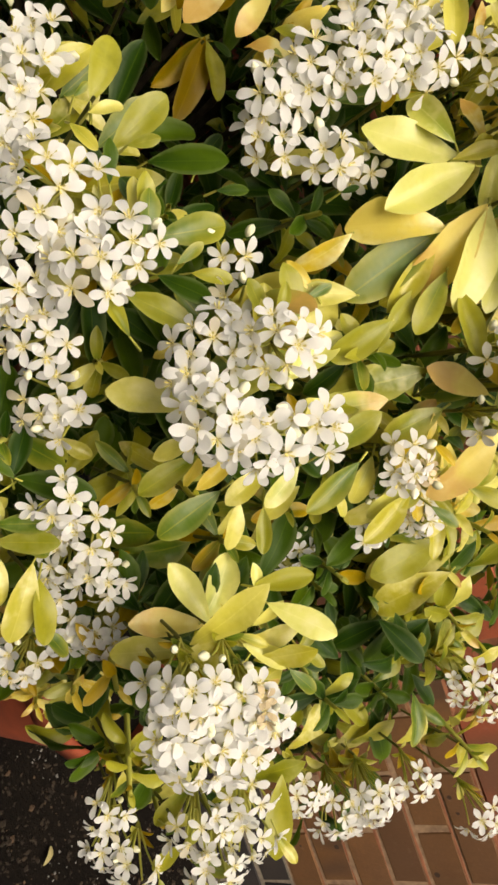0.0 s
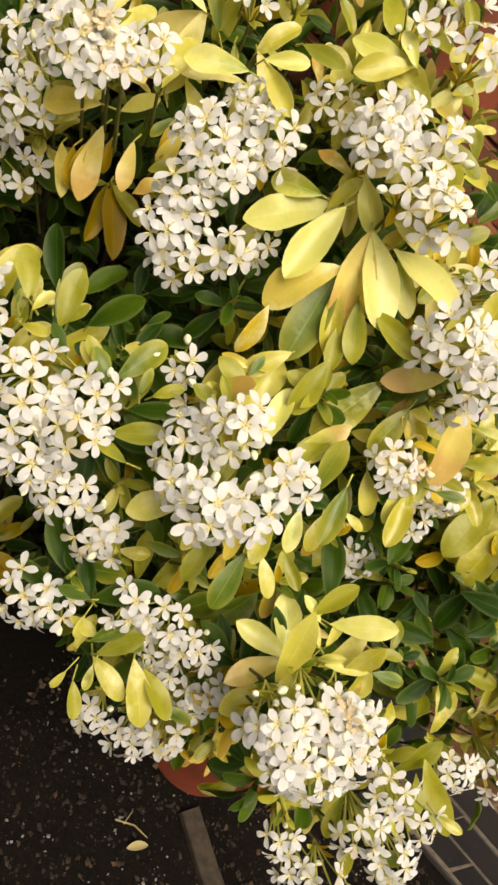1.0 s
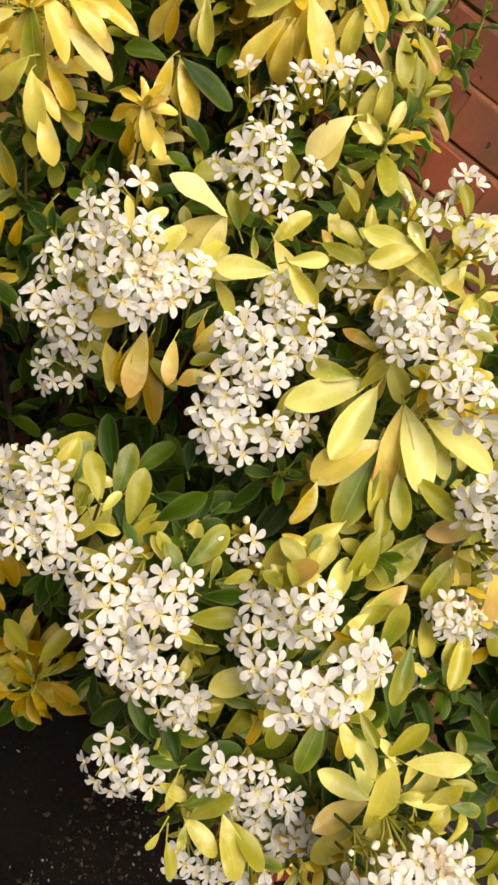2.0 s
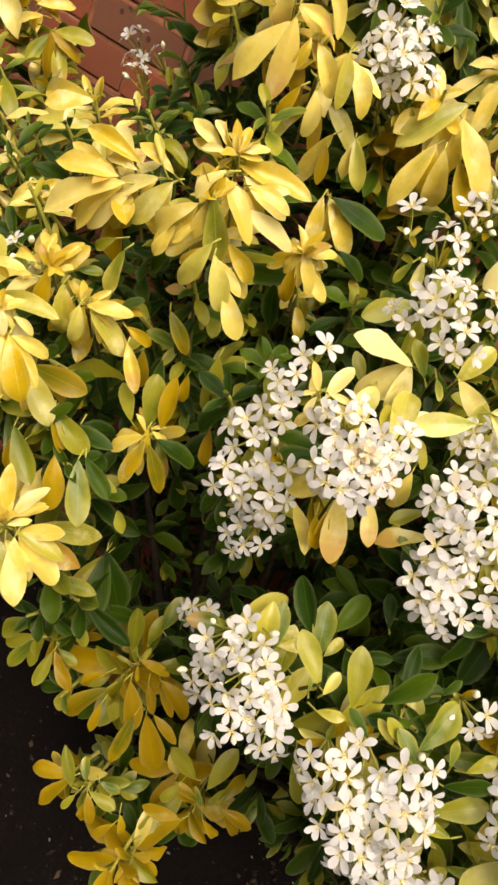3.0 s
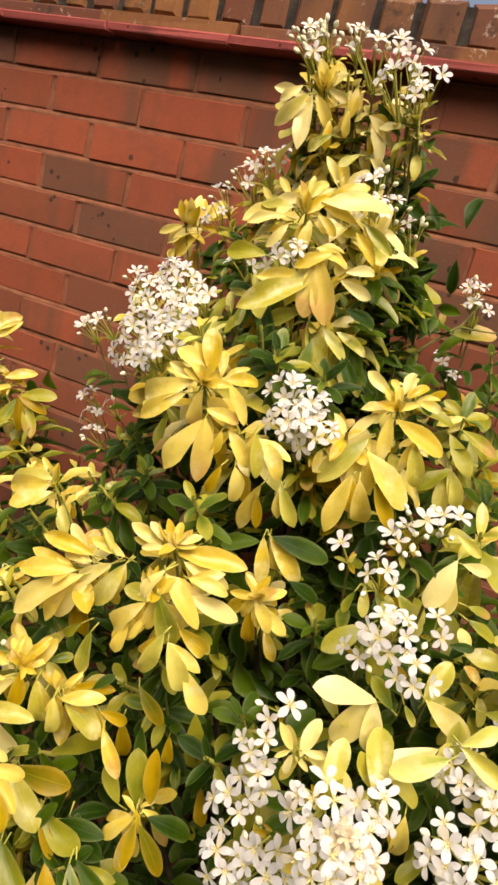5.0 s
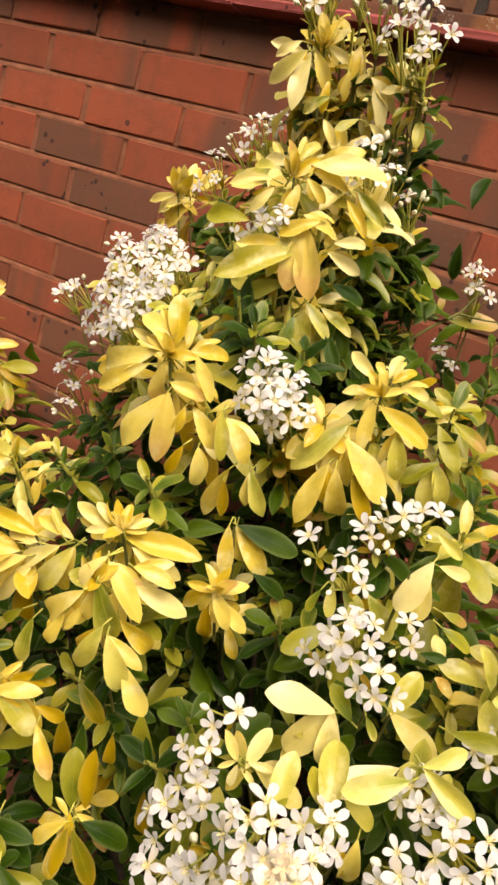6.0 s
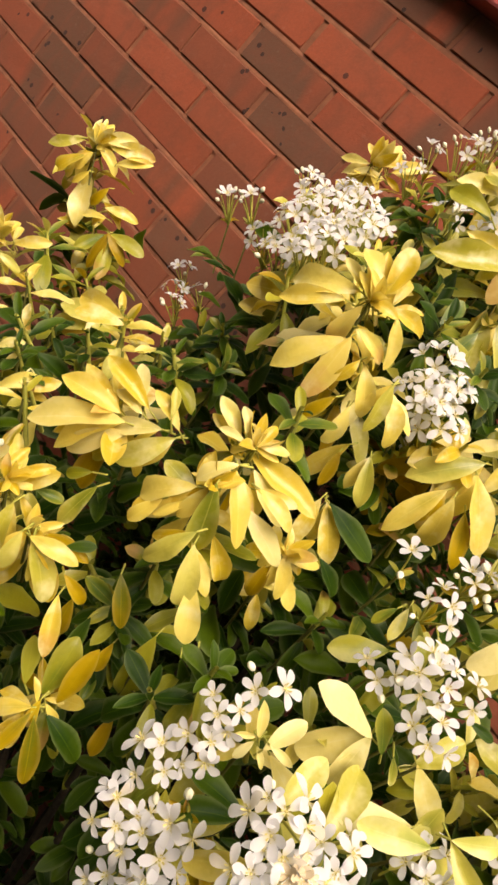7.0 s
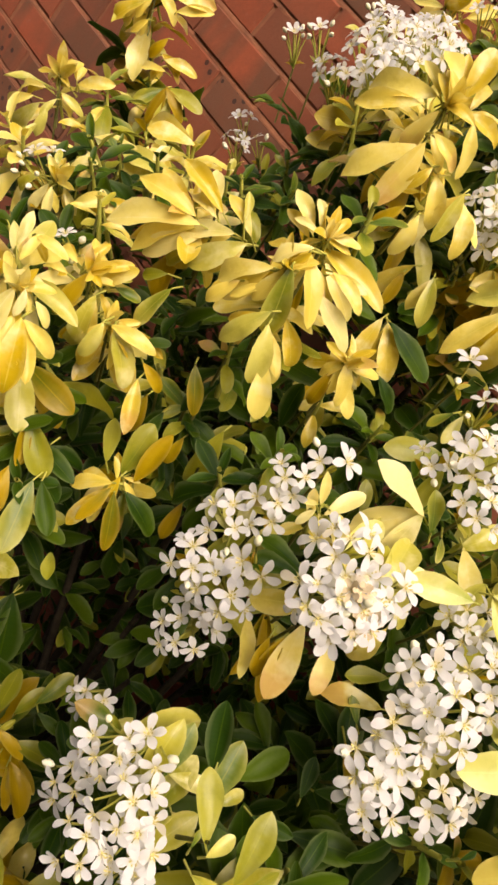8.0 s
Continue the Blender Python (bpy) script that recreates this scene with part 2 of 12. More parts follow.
    links.new(bump(nodes, links, h, 0.5, 0.0015), bsdf.inputs["Normal"])
    return mat


BRICK_RED = brick_material("red_brick", (0.315, 0.076, 0.035), (0.190, 0.062, 0.033), (0.095, 0.064, 0.040), 0.10)
BRICK_BROWN = brick_material("brown_brick", (0.165, 0.078, 0.030), (0.11, 0.054, 0.026), (0.06, 0.036, 0.025), 0.0)
BRICK_BLUE = brick_material("blue_brick", (0.022, 0.022, 0.026), (0.034, 0.030, 0.030), (0.014, 0.014, 0.015), 0.0)
BRICK_COPING = brick_material("coping_brick", (0.23, 0.105, 0.036), (0.14, 0.052, 0.032), (0.045, 0.036, 0.030), 0.10, 1.5)
TILE_RED = brick_material("creasing_tile", (0.36, 0.085, 0.075), (0.26, 0.06, 0.05), (0.12, 0.05, 0.045), -0.1)
MORTAR = plain_material("sandy_mortar", (0.27, 0.108, 0.056), (0.15, 0.060, 0.034), 30.0, 0.95, 6.0, 0.7, 0.003)
GREY_MORTAR = plain_material("grey_mortar", (0.26, 0.22, 0.18), (0.13, 0.105, 0.08), 60.0, 0.95, 6.0, 0.7, 0.003)
TAN_MORTAR = plain_material("tan_mortar", (0.32, 0.21, 0.13), (0.16, 0.10, 0.065), 60.0, 0.95, 6.0, 0.7, 0.003)
DARK_MORTAR = plain_material("near_black_mortar", (0.012, 0.010, 0.009), (0.055, 0.046, 0.036), 42.0, 0.95, 7.0, 0.8, 0.004)
TERRACOTTA = plain_material("terracotta", (0.30, 0.065, 0.030), (0.20, 0.048, 0.025), 14.0, 0.8, 6.0, 0.3, 0.001)
WOOD = plain_material("grey_timber", (0.058, 0.046, 0.033), (0.024, 0.019, 0.014), 55.0, 0.85, 6.0, 0.6, 0.002)
CRUMB = plain_material("soil_crumb", (0.040, 0.029, 0.020), (0.012, 0.009, 0.007), 60.0, 0.95)
BARK_CHIP = plain_material("bark_chip", (0.11, 0.070, 0.042), (0.05, 0.032, 0.020), 80.0, 0.9)
CHIP = plain_material("stone_chip", (0.34, 0.33, 0.32), (0.05, 0.046, 0.042), 90.0, 0.85)
DRY_LEAF = plain_material("dry_leaf", (0.40, 0.36, 0.17), (0.26, 0.21, 0.10), 60.0, 0.7)


def soil_material():
    mat, nodes, links, bsdf = node_material("dark_soil")
    tc = nodes.new("ShaderNodeTexCoord")
    a = noise_node(nodes, 7.0, 5.0, 0.6)
    b = noise_node(nodes, 120.0, 6.0, 0.75)
    links.new(tc.outputs["Object"], a.inputs["Vector"])
    links.new(tc.outputs["Object"], b.inputs["Vector"])
    r = ramp(nodes, [(0.35, (0.003, 0.0024, 0.002)), (0.60, (0.010, 0.0075, 0.006)), (0.78, (0.045, 0.036, 0.029))])
    links.new(math_node(nodes, links, "ADD", math_node(nodes, links, "MULTIPLY", a.outputs["Fac"], 0.35), math_node(nodes, links, "MULTIPLY", b.outputs["Fac"], 0.65)), r.inputs[0])
    links.new(r.outputs[0], bsdf.inputs["Base Color"])
    bsdf.inputs["Roughness"].default_value = 0.95
    bsdf.inputs["Specular IOR Level"].default_value = 0.08
    links.new(bump(nodes, links, b.outputs["Fac"], 1.0, 0.006), bsdf.inputs["Normal"])
    return mat


SOIL = soil_material()


# ---- mesh helpers ----
def mesh_of(name, verts, faces, materials, slots=None, uvs=None, smooth=True):
    me = bpy.data.meshes.new(name)
    me.from_pydata(verts, [], faces)
    for m in materials:
        me.materials.append(m)
    if slots:
        me.polygons.foreach_set("material_index", slots)
    if smooth:
        me.polygons.foreach_set("use_smooth", [True] * len(faces))
    if uvs:
        layer = me.uv_layers.new(name="UVMap")
        flat = []
        for f in faces:
            for v in f:
                flat.extend(uvs[v])
        layer.data.foreach_set("uv", flat)
    me.update()
    return me


class Soup:
    """Collects pieces that are to become one mesh."""

    def __init__(self):
        self.v, self.f, self.s, self.uv = [], [], [], []

    def add(self, piece, m, slot=0):
        verts, faces, slots, uvs = piece
        base = len(self.v)
        self.v.extend([tuple(m @ Vector(p)) for p in verts])
        self.f.extend([tuple(i + base for i in f) for f in faces])
        self.s.extend([s + slot for s in slots])
        self.uv.extend(uvs)

    def tube(self, points, r0, r1, slot=0, sides=5):
        base = len(self.v)
        n = len(points)
        for i, p in enumerate(points):
            p = Vector(p)
            d = (Vector(points[min(i + 1, n - 1)]) - Vector(points[max(i - 1, 0)])).normalized()
            a = d.orthogonal().normalized()
            b = d.cross(a)
            r = r0 + (r1 - r0) * i / (n - 1)
            for k in range(sides):
                t = 2 * math.pi * k / sides
                self.v.append(tuple(p + (a * math.cos(t) + b * math.sin(t)) * r))
                self.uv.append((i / n, k / sides))
        for i in range(n - 1):
            for k in range(sides):
                k2 = (k + 1) % sides
                self.f.append((base + i * sides + k, base + i * sides + k2, base + (i + 1) * sides + k2, base + (i + 1) * sides + k))
                self.s.append(slot)

    def mesh(self, name, materials):
        return mesh_of(name, self.v, self.f, materials, self.s, self.uv)


def frame_to(axis, spin=0.0):
    """A turn that lays +z along axis."""
    return Vector(axis).to_track_quat("Z", "Y").to_matrix().to_4x4() @ Matrix.Rotation(spin, 4, "Z")


def leaf_piece(width, bend, fold, twist, wavy=0.0, blunt=2.6, point=0.7):
    """An obovate blade one unit long along +y, its face towards +z, its stalk at the origin."""
    rows_u = (0.0, 0.10, 0.24, 0.40, 0.55, 0.69, 0.81, 0.90, 0.96, 0.99, 1.0)
    nl, nw = 10, 4
    peak = max((0.01 * k) ** 0.78 * (1 - (0.01 * k) ** blunt) ** point for k in range(101))
    verts, faces, uvs = [], [], []
    for i in range(nl + 1):
        u = rows_u[i]
        w = max(width / peak * u ** 0.78 * max(0.0, 1 - u ** blunt) ** point, 0.014)
        ang = -bend * u
        y = u if abs(bend) < 1e-4 else math.sin(bend * u) / bend
        z = 0.0 if abs(bend) < 1e-4 else -(1 - math.cos(bend * u)) / bend
        for k in range(nw + 1):
            s = k / nw * 2 - 1
            x = s * w * 0.5
            lift = fold * (0.35 * abs(s) + 0.65 * s * s) * w * 0.6 + wavy * math.sin(u * 9 + s * 2) * abs(s) * w
            c, sn = math.cos(twist * u), math.sin(twist * u)
            verts.append((x * c - lift * sn, y - lift * math.sin(ang), z + x * sn + lift * c))
            uvs.append((u, k / nw))
    for i in range(nl):
        for k in range(nw):
            a = i * (nw + 1) + k
            faces.append((a, a + 1, a + nw + 2, a + nw + 1))
    return verts, faces, [0] * len(faces), uvs


random.seed(11)
LEAF_UP = [leaf_piece(0.37 + 0.035 * (k % 3), 0.15 + 0.25 * (k % 3), 0.16 + 0.08 * (k % 4), random.uniform(-0.35, 0.35), 0.09, 2.5 + 0.2 * (k % 3), 0.72) for k in range(5)]
LEAF_DROOP = [leaf_piece(0.31 + 0.030 * (k % 3), 0.50 + 0.30 * (k % 3), 0.20 + 0.09 * (k % 4), random.uniform(-0.5, 0.5), 0.12, 2.2 + 0.2 * (k % 3), 0.84) for k in range(6)]
LEAF_NARROW = [leaf_piece(0.30 + 0.03 * k, 0.35 + 0.2 * k, 0.35, random.uniform(-0.3, 0.3), 0.03, 1.8, 0.85) for k in range(3)]


def flower_piece(cup, petals=5, seed=0):
    """An open flower of unit radius facing +z: petals, a ring of stamens and the pistil."""
    rng = random.Random(seed)
    verts, faces, slots, uvs = [], [], [], []
    for p in range(petals):
        a = 2 * math.pi * p / petals + rng.uniform(-0.12, 0.12)
        tilt = cup + rng.uniform(-0.15, 0.15)
        length = rng.uniform(0.9, 1.05)
        base = len(verts)
        rows = ((0.08, 0.12), (0.30, 0.31), (0.52, 0.45), (0.70, 0.49), (0.86, 0.41), (0.98, 0.22), (1.04, 0.05))
        for r, w in rows:
            rr = r * length
            zz = math.sin(tilt) * rr + 0.10 - 0.22 * max(0.0, r - 0.5) ** 2 * (2.2 if cup < 0.4 else 0.5)
            out = math.cos(tilt) * rr
            for s in (-1, 0, 1):
                x, y = out, s * w * 0.5
                verts.append((x * math.cos(a) - y * math.sin(a), x * math.sin(a) + y * math.cos(a), zz + (0.05 if s else 0.0) * min(1.0, w * 2)))
                uvs.append((r, s * 0.5 + 0.5))
        for i in range(6):
            for k in range(2):
                q = base + i * 3 + k
                faces.append((q, q + 1, q + 4, q + 3))
                slots.append(0)
    for p in range(6):
        a = 2 * math.pi * p / 6 + 0.3
        base = len(verts)
        d = Vector((math.cos(a), math.sin(a), 0))
        side = Vector((-math.sin(a), math.cos(a), 0)) * 0.024
        foot, tip = d * 0.07 + Vector((0, 0, 0.08)), d * 0.22 + Vector((0, 0, 0.28))
        for q in (foot - side, foot + side, tip + side * 1.8, tip - side * 1.8, tip + Vector((0, 0, 0.09))):
            verts.append(tuple(q))
            uvs.append((0.5, 0.5))
        faces.extend([(base, base + 1, base + 2, base + 3), (base + 3, base + 2, base + 4)])
        slots.extend([1, 1])
    base = len(verts)
    for k in range(5):
        a = 2 * math.pi * k / 5
        verts.append((0.08 * math.cos(a), 0.08 * math.sin(a), 0.08))
        uvs.append((0.5, 0.5))
    verts.append((0, 0, 0.26))
    uvs.append((0.5, 0.5))
    for k in range(5):
        faces.append((base + k, base + (k + 1) % 5, base + 5))
        slots.append(1)
    return verts, faces, slots, uvs


def bud_piece():
    """A closed bud one unit long along +z."""
    rings, sides = ((0.0, 0.08), (0.25, 0.26), (0.55, 0.33), (0.85, 0.20), (1.0, 0.02)), 6
    verts, faces, uvs = [], [], []
    for z, r in rings:
        for k in range(sides):
            a = 2 * math.pi * k / sides
            verts.append((r * math.cos(a), r * math.sin(a), z))
            uvs.append((z, k / sides))
    for i in range(len(rings) - 1):
        for k in range(sides):
            k2 = (k + 1) % sides
            faces.append((i * sides + k, i * sides + k2, (i + 1) * sides + k2, (i + 1) * sides + k))
    return verts, faces, [0] * len(faces), uvs


FLOWERS = [flower_piece(0.12, 5, 1), flower_piece(0.22, 5, 2), flower_piece(0.35, 5, 3), flower_piece(0.62, 5, 4), flower_piece(0.18, 4, 5)]
BUD_SHAPE = bud_piece()
FLOWER_MESHES = [mesh_of("flower", v, f, [PETAL, STAMEN], s, u) for v, f, s, u in FLOWERS]
LEAF_MESHES = {}


def leaf_mesh(kind, index, tone):
    """One shared mesh for each leaf shape and tone."""
    key = (kind, index, tone)
    if key not in LEAF_MESHES:
        v, f, s, u = {"up": LEAF_UP, "droop": LEAF_DROOP, "narrow": LEAF_NARROW}[kind][index]
        LEAF_MESHES[key] = mesh_of("leaf", v, f, [TONES[tone]], s, u)
    return LEAF_MESHES[key]


def child(name, data, parent, m=None, label=""):
    ob = new(name, data)
    ob.parent = parent
    if m is not None:
        ob.matrix_local = m
    if label:
        tagged(ob, label)
    return ob


# ---- brick wall with a blue-brick plinth, tile creasing and a brick-on-edge coping ----
WALL_Y, WALL_TOP, COURSE, STRETCH = 1.60, 1.85, 0.075, 0.225
WALL_X0, WALL_X1 = -1.5, 3.9


def chamfered_box(sx, sy, sz, c):
    """Corners of a box cut by c, with its front at y = 0 and the rest behind it."""
    verts, faces = [], []
    for y, inset in ((0.0, c), (c, 0.0), (sy, 0.0)):
        for x, z in ((-1, -1), (1, -1), (1, 1), (-1, 1)):
            verts.append((x * (sx / 2 - inset), y, z * (sz / 2 - inset)))
    faces.append((0, 1, 2, 3))
    for r in (0, 4):
        for k in range(4):
            k2 = (k + 1) % 4
            faces.append((r + k, r + 4 + k, r + 4 + k2, r + k2))
    faces.append((8, 11, 10, 9))
    return verts, faces


def worn_brick(sx, sy, sz, c, seed):
    """A brick with chipped, uneven arrises."""
    rng = random.Random(seed)
    verts, faces = chamfered_box(sx, sy, sz, c)
    verts = [(x + rng.uniform(-1, 1) * 0.0016, y + (rng.uniform(-1, 1) * 0.0012 if i < 8 else 0), z + rng.uniform(-1, 1) * 0.0016) for i, (x, y, z) in enumerate(verts)]
    return verts, faces


box_v, box_f = chamfered_box(WALL_X1 - WALL_X0, 0.19, WALL_TOP + 0.35, 0.0005)
wall_core = mesh_of("wall_north", [(x + (WALL_X0 + WALL_X1) / 2, y + WALL_Y + 0.0038, z + (WALL_TOP - 0.35) / 2) for x, y, z in box_v], box_f, [MORTAR], smooth=False)
wall = tagged(new("wall_north", wall_core), "red brick garden wall in stretcher bond with sandy mortar joints", "wall", kind="structure")


def build_wall_bricks():
    rng = random.Random(5)
    def shared(name, mat, sizes):
        out = []
        for n, sx in enumerate(sizes):
            v, f = worn_brick(sx, 0.09, 0.065, 0.0022, 40 + n)
            out.append(mesh_of(name, v, f, [mat], smooth=False))
        return out
    reds = shared("brick", BRICK_RED, (0.214, 0.212, 0.216, 0.213))
    browns = shared("brick", BRICK_BROWN, (0.214, 0.212, 0.216))
    blues = shared("brick", BRICK_BLUE, (0.214, 0.212, 0.215))
    rest = {0: Soup(), 1: Soup()}
    for k in range(0, 27):
        z = WALL_TOP - COURSE * (k + 0.5)
        offset = 0.30 + (STRETCH / 2 if k % 2 == 0 else 0.0)
        i0 = int(math.floor((WALL_X0 - offset) / STRETCH)) + 1
        i1 = int(math.floor((WALL_X1 - offset) / STRETCH)) - 1
        for i in range(i0, i1 + 1):
            x = offset + i * STRETCH
            blue = k >= 19 and x > 1.35
            m = Matrix.Translation((x + rng.uniform(-0.0025, 0.0025), WALL_Y + rng.uniform(-0.0012, 0.001), z + rng.uniform(-0.0015, 0.0015))) @ Matrix.Rotation(rng.uniform(-0.006, 0.006), 4, "Y")
            near = (k < 12 and -0.25 < x < 1.65) or (k >= 7 and 1.9 < x < 2.9 and k < 25) or (12 <= k < 22 and 0.0 < x < 0.9)
            if near:
                child("brick", (blues if blue else browns if k >= 13 and x > 1.6 else reds)[rng.randrange(3)], wall, m)
            else:
                v, f = worn_brick(0.214, 0.09, 0.065, 0.0022, rng.randrange(9999))
                rest[blue].add((v, f, [0] * len(f), [(0, 0)] * len(v)), m)
    for key, mat in ((0, BRICK_RED), (1, BRICK_BLUE)):
        me = rest[key].mesh("bricks", [mat])
        me.polygons.foreach_set("use_smooth", [False] * len(me.polygons))
        tagged(child("outer_bricks", me, wall), kind="stuff")
    # struck bed joints: each slopes out from under the upper brick to the edge of the lower one
    for k in range(1, 19):
        z = WALL_TOP - COURSE * k
        verts, faces, n = [], [], 90
        for i in range(n + 1):
            x = WALL_X0 + (WALL_X1 - WALL_X0) * i / n
            a, b, c = (rng.uniform(-1, 1) * 0.0008 for _ in range(3))
            verts.extend([(x, WALL_Y + 0.0048 + a, z + 0.0062), (x, WALL_Y + 0.0014 + b, z - 0.0022 + c), (x, WALL_Y + 0.0012 + b, z - 0.0062), (x, WALL_Y + 0.02, z - 0.0062)])
        for i in range(n):
            for j in range(3):
                p = i * 4 + j
                faces.append((p, p + 1, p + 5, p + 4))
        child("bed_joint", mesh_of("bed_joint", verts, faces, [MORTAR], smooth=False), wall)
    # tile creasing: a projecting red tile course under a browner one
    for z, h, proud, length, mat, seed in ((WALL_TOP + 0.009, 0.014, 0.040, 0.262, TILE_RED, 7), (WALL_TOP + 0.029, 0.022, 0.022, 0.30, BRICK_COPING, 8)):
        x = WALL_X0 + length / 2
        while x < WALL_X1:
            v, f = worn_brick(length - 0.004, 0.215 + 2 * proud, h, 0.002, seed)
            seed += 2
            child("creasing_tile", mesh_of("creasing_tile", v, f, [mat], smooth=False), wall, Matrix.Translation((x, WALL_Y - proud + rng.uniform(-0.003, 0.003), z)))
            x += length
    # brick-on-edge coping
    ons = []
    for n in range(3):
        v, f = worn_brick(0.060 + 0.0018 * n, 0.215, 0.072, 0.011, 90 + n)
        ons.append(mesh_of("coping_brick", v, f, [BRICK_COPING], smooth=False))
    x = WALL_X0 + 0.04
    while x < WALL_X1:
        child("coping_brick", ons[rng.randrange(3)], wall, Matrix.Translation((x, WALL_Y + 0.004 + rng.uniform(-0.005, 0.005), WALL_TOP + 0.042 + 0.036 + rng.uniform(-0.002, 0.002))) @ Matrix.Rotation(rng.uniform(-0.03, 0.03), 4, "Y"))
        x += 0.0725
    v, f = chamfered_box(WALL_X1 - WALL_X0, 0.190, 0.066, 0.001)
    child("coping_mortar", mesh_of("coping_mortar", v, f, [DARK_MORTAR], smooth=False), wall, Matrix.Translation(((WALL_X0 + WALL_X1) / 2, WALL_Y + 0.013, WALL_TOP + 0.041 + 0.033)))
    v, f = chamfered_box(WALL_X1 - 1.48, 0.05, 0.60, 0.0005)
    child("plinth_mortar", mesh_of("plinth_mortar", v, f, [GREY_MORTAR], smooth=False), wall, Matrix.Translation(((WALL_X1 + 1.48) / 2, WALL_Y + 0.0020, WALL_TOP - 19 * COURSE - 0.30)))
    v, f = chamfered_box(WALL_X1 - 1.9, 0.05, 0.45, 0.0005)
    child("joint_mortar", mesh_of("joint_mortar", v, f, [TAN_MORTAR], smooth=False), wall, Matrix.Translation(((WALL_X1 + 1.9) / 2, WALL_Y + 0.0020, WALL_TOP - 19 * COURSE + 0.225)))


# ---- ground ----
def ground_height(x, y):
    base = 0.02 + 0.17 * min(1.0, max(0.0, (x - 0.4) / 1.9))
    return base + 0.012 * noise.noise(Vector((x * 3, y * 3, 0))) + 0.008 * noise.noise(Vector((x * 11, y * 11, 3)))


def build_ground():
    near = [-1.5 + 0.05 * i for i in range(109)]
    xs = [-400, -120, -40, -14, -6, -3] + near + [5, 8, 16, 45, 130, 400]
    near_y = [-1.0 + 0.05 * i for i in range(53)]
    ys = [-400, -120, -40, -14, -6, -3, -1.8] + near_y + [1.75, 2.2, 4, 9, 20, 60, 160, 400]
    verts, faces = [], []
    for y in ys:
        for x in xs:
            verts.append((x, y, ground_height(x, y)))
    w = len(xs)
    for j in range(len(ys) - 1):
        for i in range(w - 1):
            a = j * w + i
            faces.append((a, a + 1, a + w + 1, a + w))
    ob = tagged(new("ground", mesh_of("ground", verts, faces, [SOIL])), "dark bare garden soil with stone chips", "soil", kind="structure")
    return ob


ground = build_ground()


def build_debris():
    """Stone chips, bark and crumbs on the soil."""
    rng = random.Random(21)
    bits = Soup()
    for _ in range(8000):
        x, y = (rng.uniform(0.2, 2.9), rng.uniform(0.5, 1.58)) if rng.random() < 0.4 else (rng.uniform(1.5, 2.5), rng.uniform(0.85, 1.57))
        s = rng.choice((0.002, 0.002, 0.003, 0.004, 0.005, 0.008)) * rng.uniform(0.7, 1.4)
        v = [(rng.uniform(0.5, 1), 0.1, 0), (0.2, rng.uniform(0.5, 0.9), 0.1), (-rng.uniform(0.6, 1), 0.1, 0), (-0.1, -rng.uniform(0.4, 0.8), 0.05), (0.1, 0.05, rng.uniform(0.35, 0.6)), (0.0, 0.0, -0.3)]
        f = [(0, 1, 4), (1, 2, 4), (2, 3, 4), (3, 0, 4), (1, 0, 5), (2, 1, 5), (3, 2, 5), (0, 3, 5)]
        m = Matrix.Translation((x, y, ground_height(x, y) + s * 0.15)) @ Euler((rng.uniform(-0.5, 0.5), rng.uniform(-0.5, 0.5), rng.uniform(0, 6.3))).to_matrix().to_4x4() @ Matrix.Diagonal((s, s * rng.uniform(0.6, 1.1), s * 0.8, 1))
        bits.add((v, f, [0 if s < 0.0062 and noise.noise(Vector((x * 7, y * 7, 5))) > -0.1 and rng.random() < 0.30 else 2 if rng.random() < 0.07 else 1] * 8, [(0, 0)] * 6), m)
    me = bits.mesh("soil_crumbs", [CHIP, CRUMB, BARK_CHIP])
    me.polygons.foreach_set("use_smooth", [False] * len(me.polygons))
    tagged(new("soil_crumbs", me), "grey stone chips and bark crumbs lying on dark soil", "gravel", kind="stuff")


# ---- unseen plain wall, added to keep low southern sky light off the shrub ----
SKY_BLOCK_CREAM = plain_material("sky_block_cream", (0.52, 0.42, 0.30), (0.44, 0.35, 0.25), 6.0, 0.9, 6.0, 0.4, 0.004)


def build_sky_block(y, height):
    v, f = chamfered_box(16.0, 0.3, height + 0.2, 0.01)
    ob = tagged(new("wall_south", mesh_of("wall_south", v, f, [SKY_BLOCK_CREAM], smooth=False)), "plain cream wall, unseen, added to block low light from the south", "wall", kind="structure")
    ob.matrix_world = Matrix.Translation((1.2, y, height / 2 - 0.1)) @ Matrix.Rotation(math.pi, 4, "Z")
    return ob


build_sky_block(-3.2, 4.6)


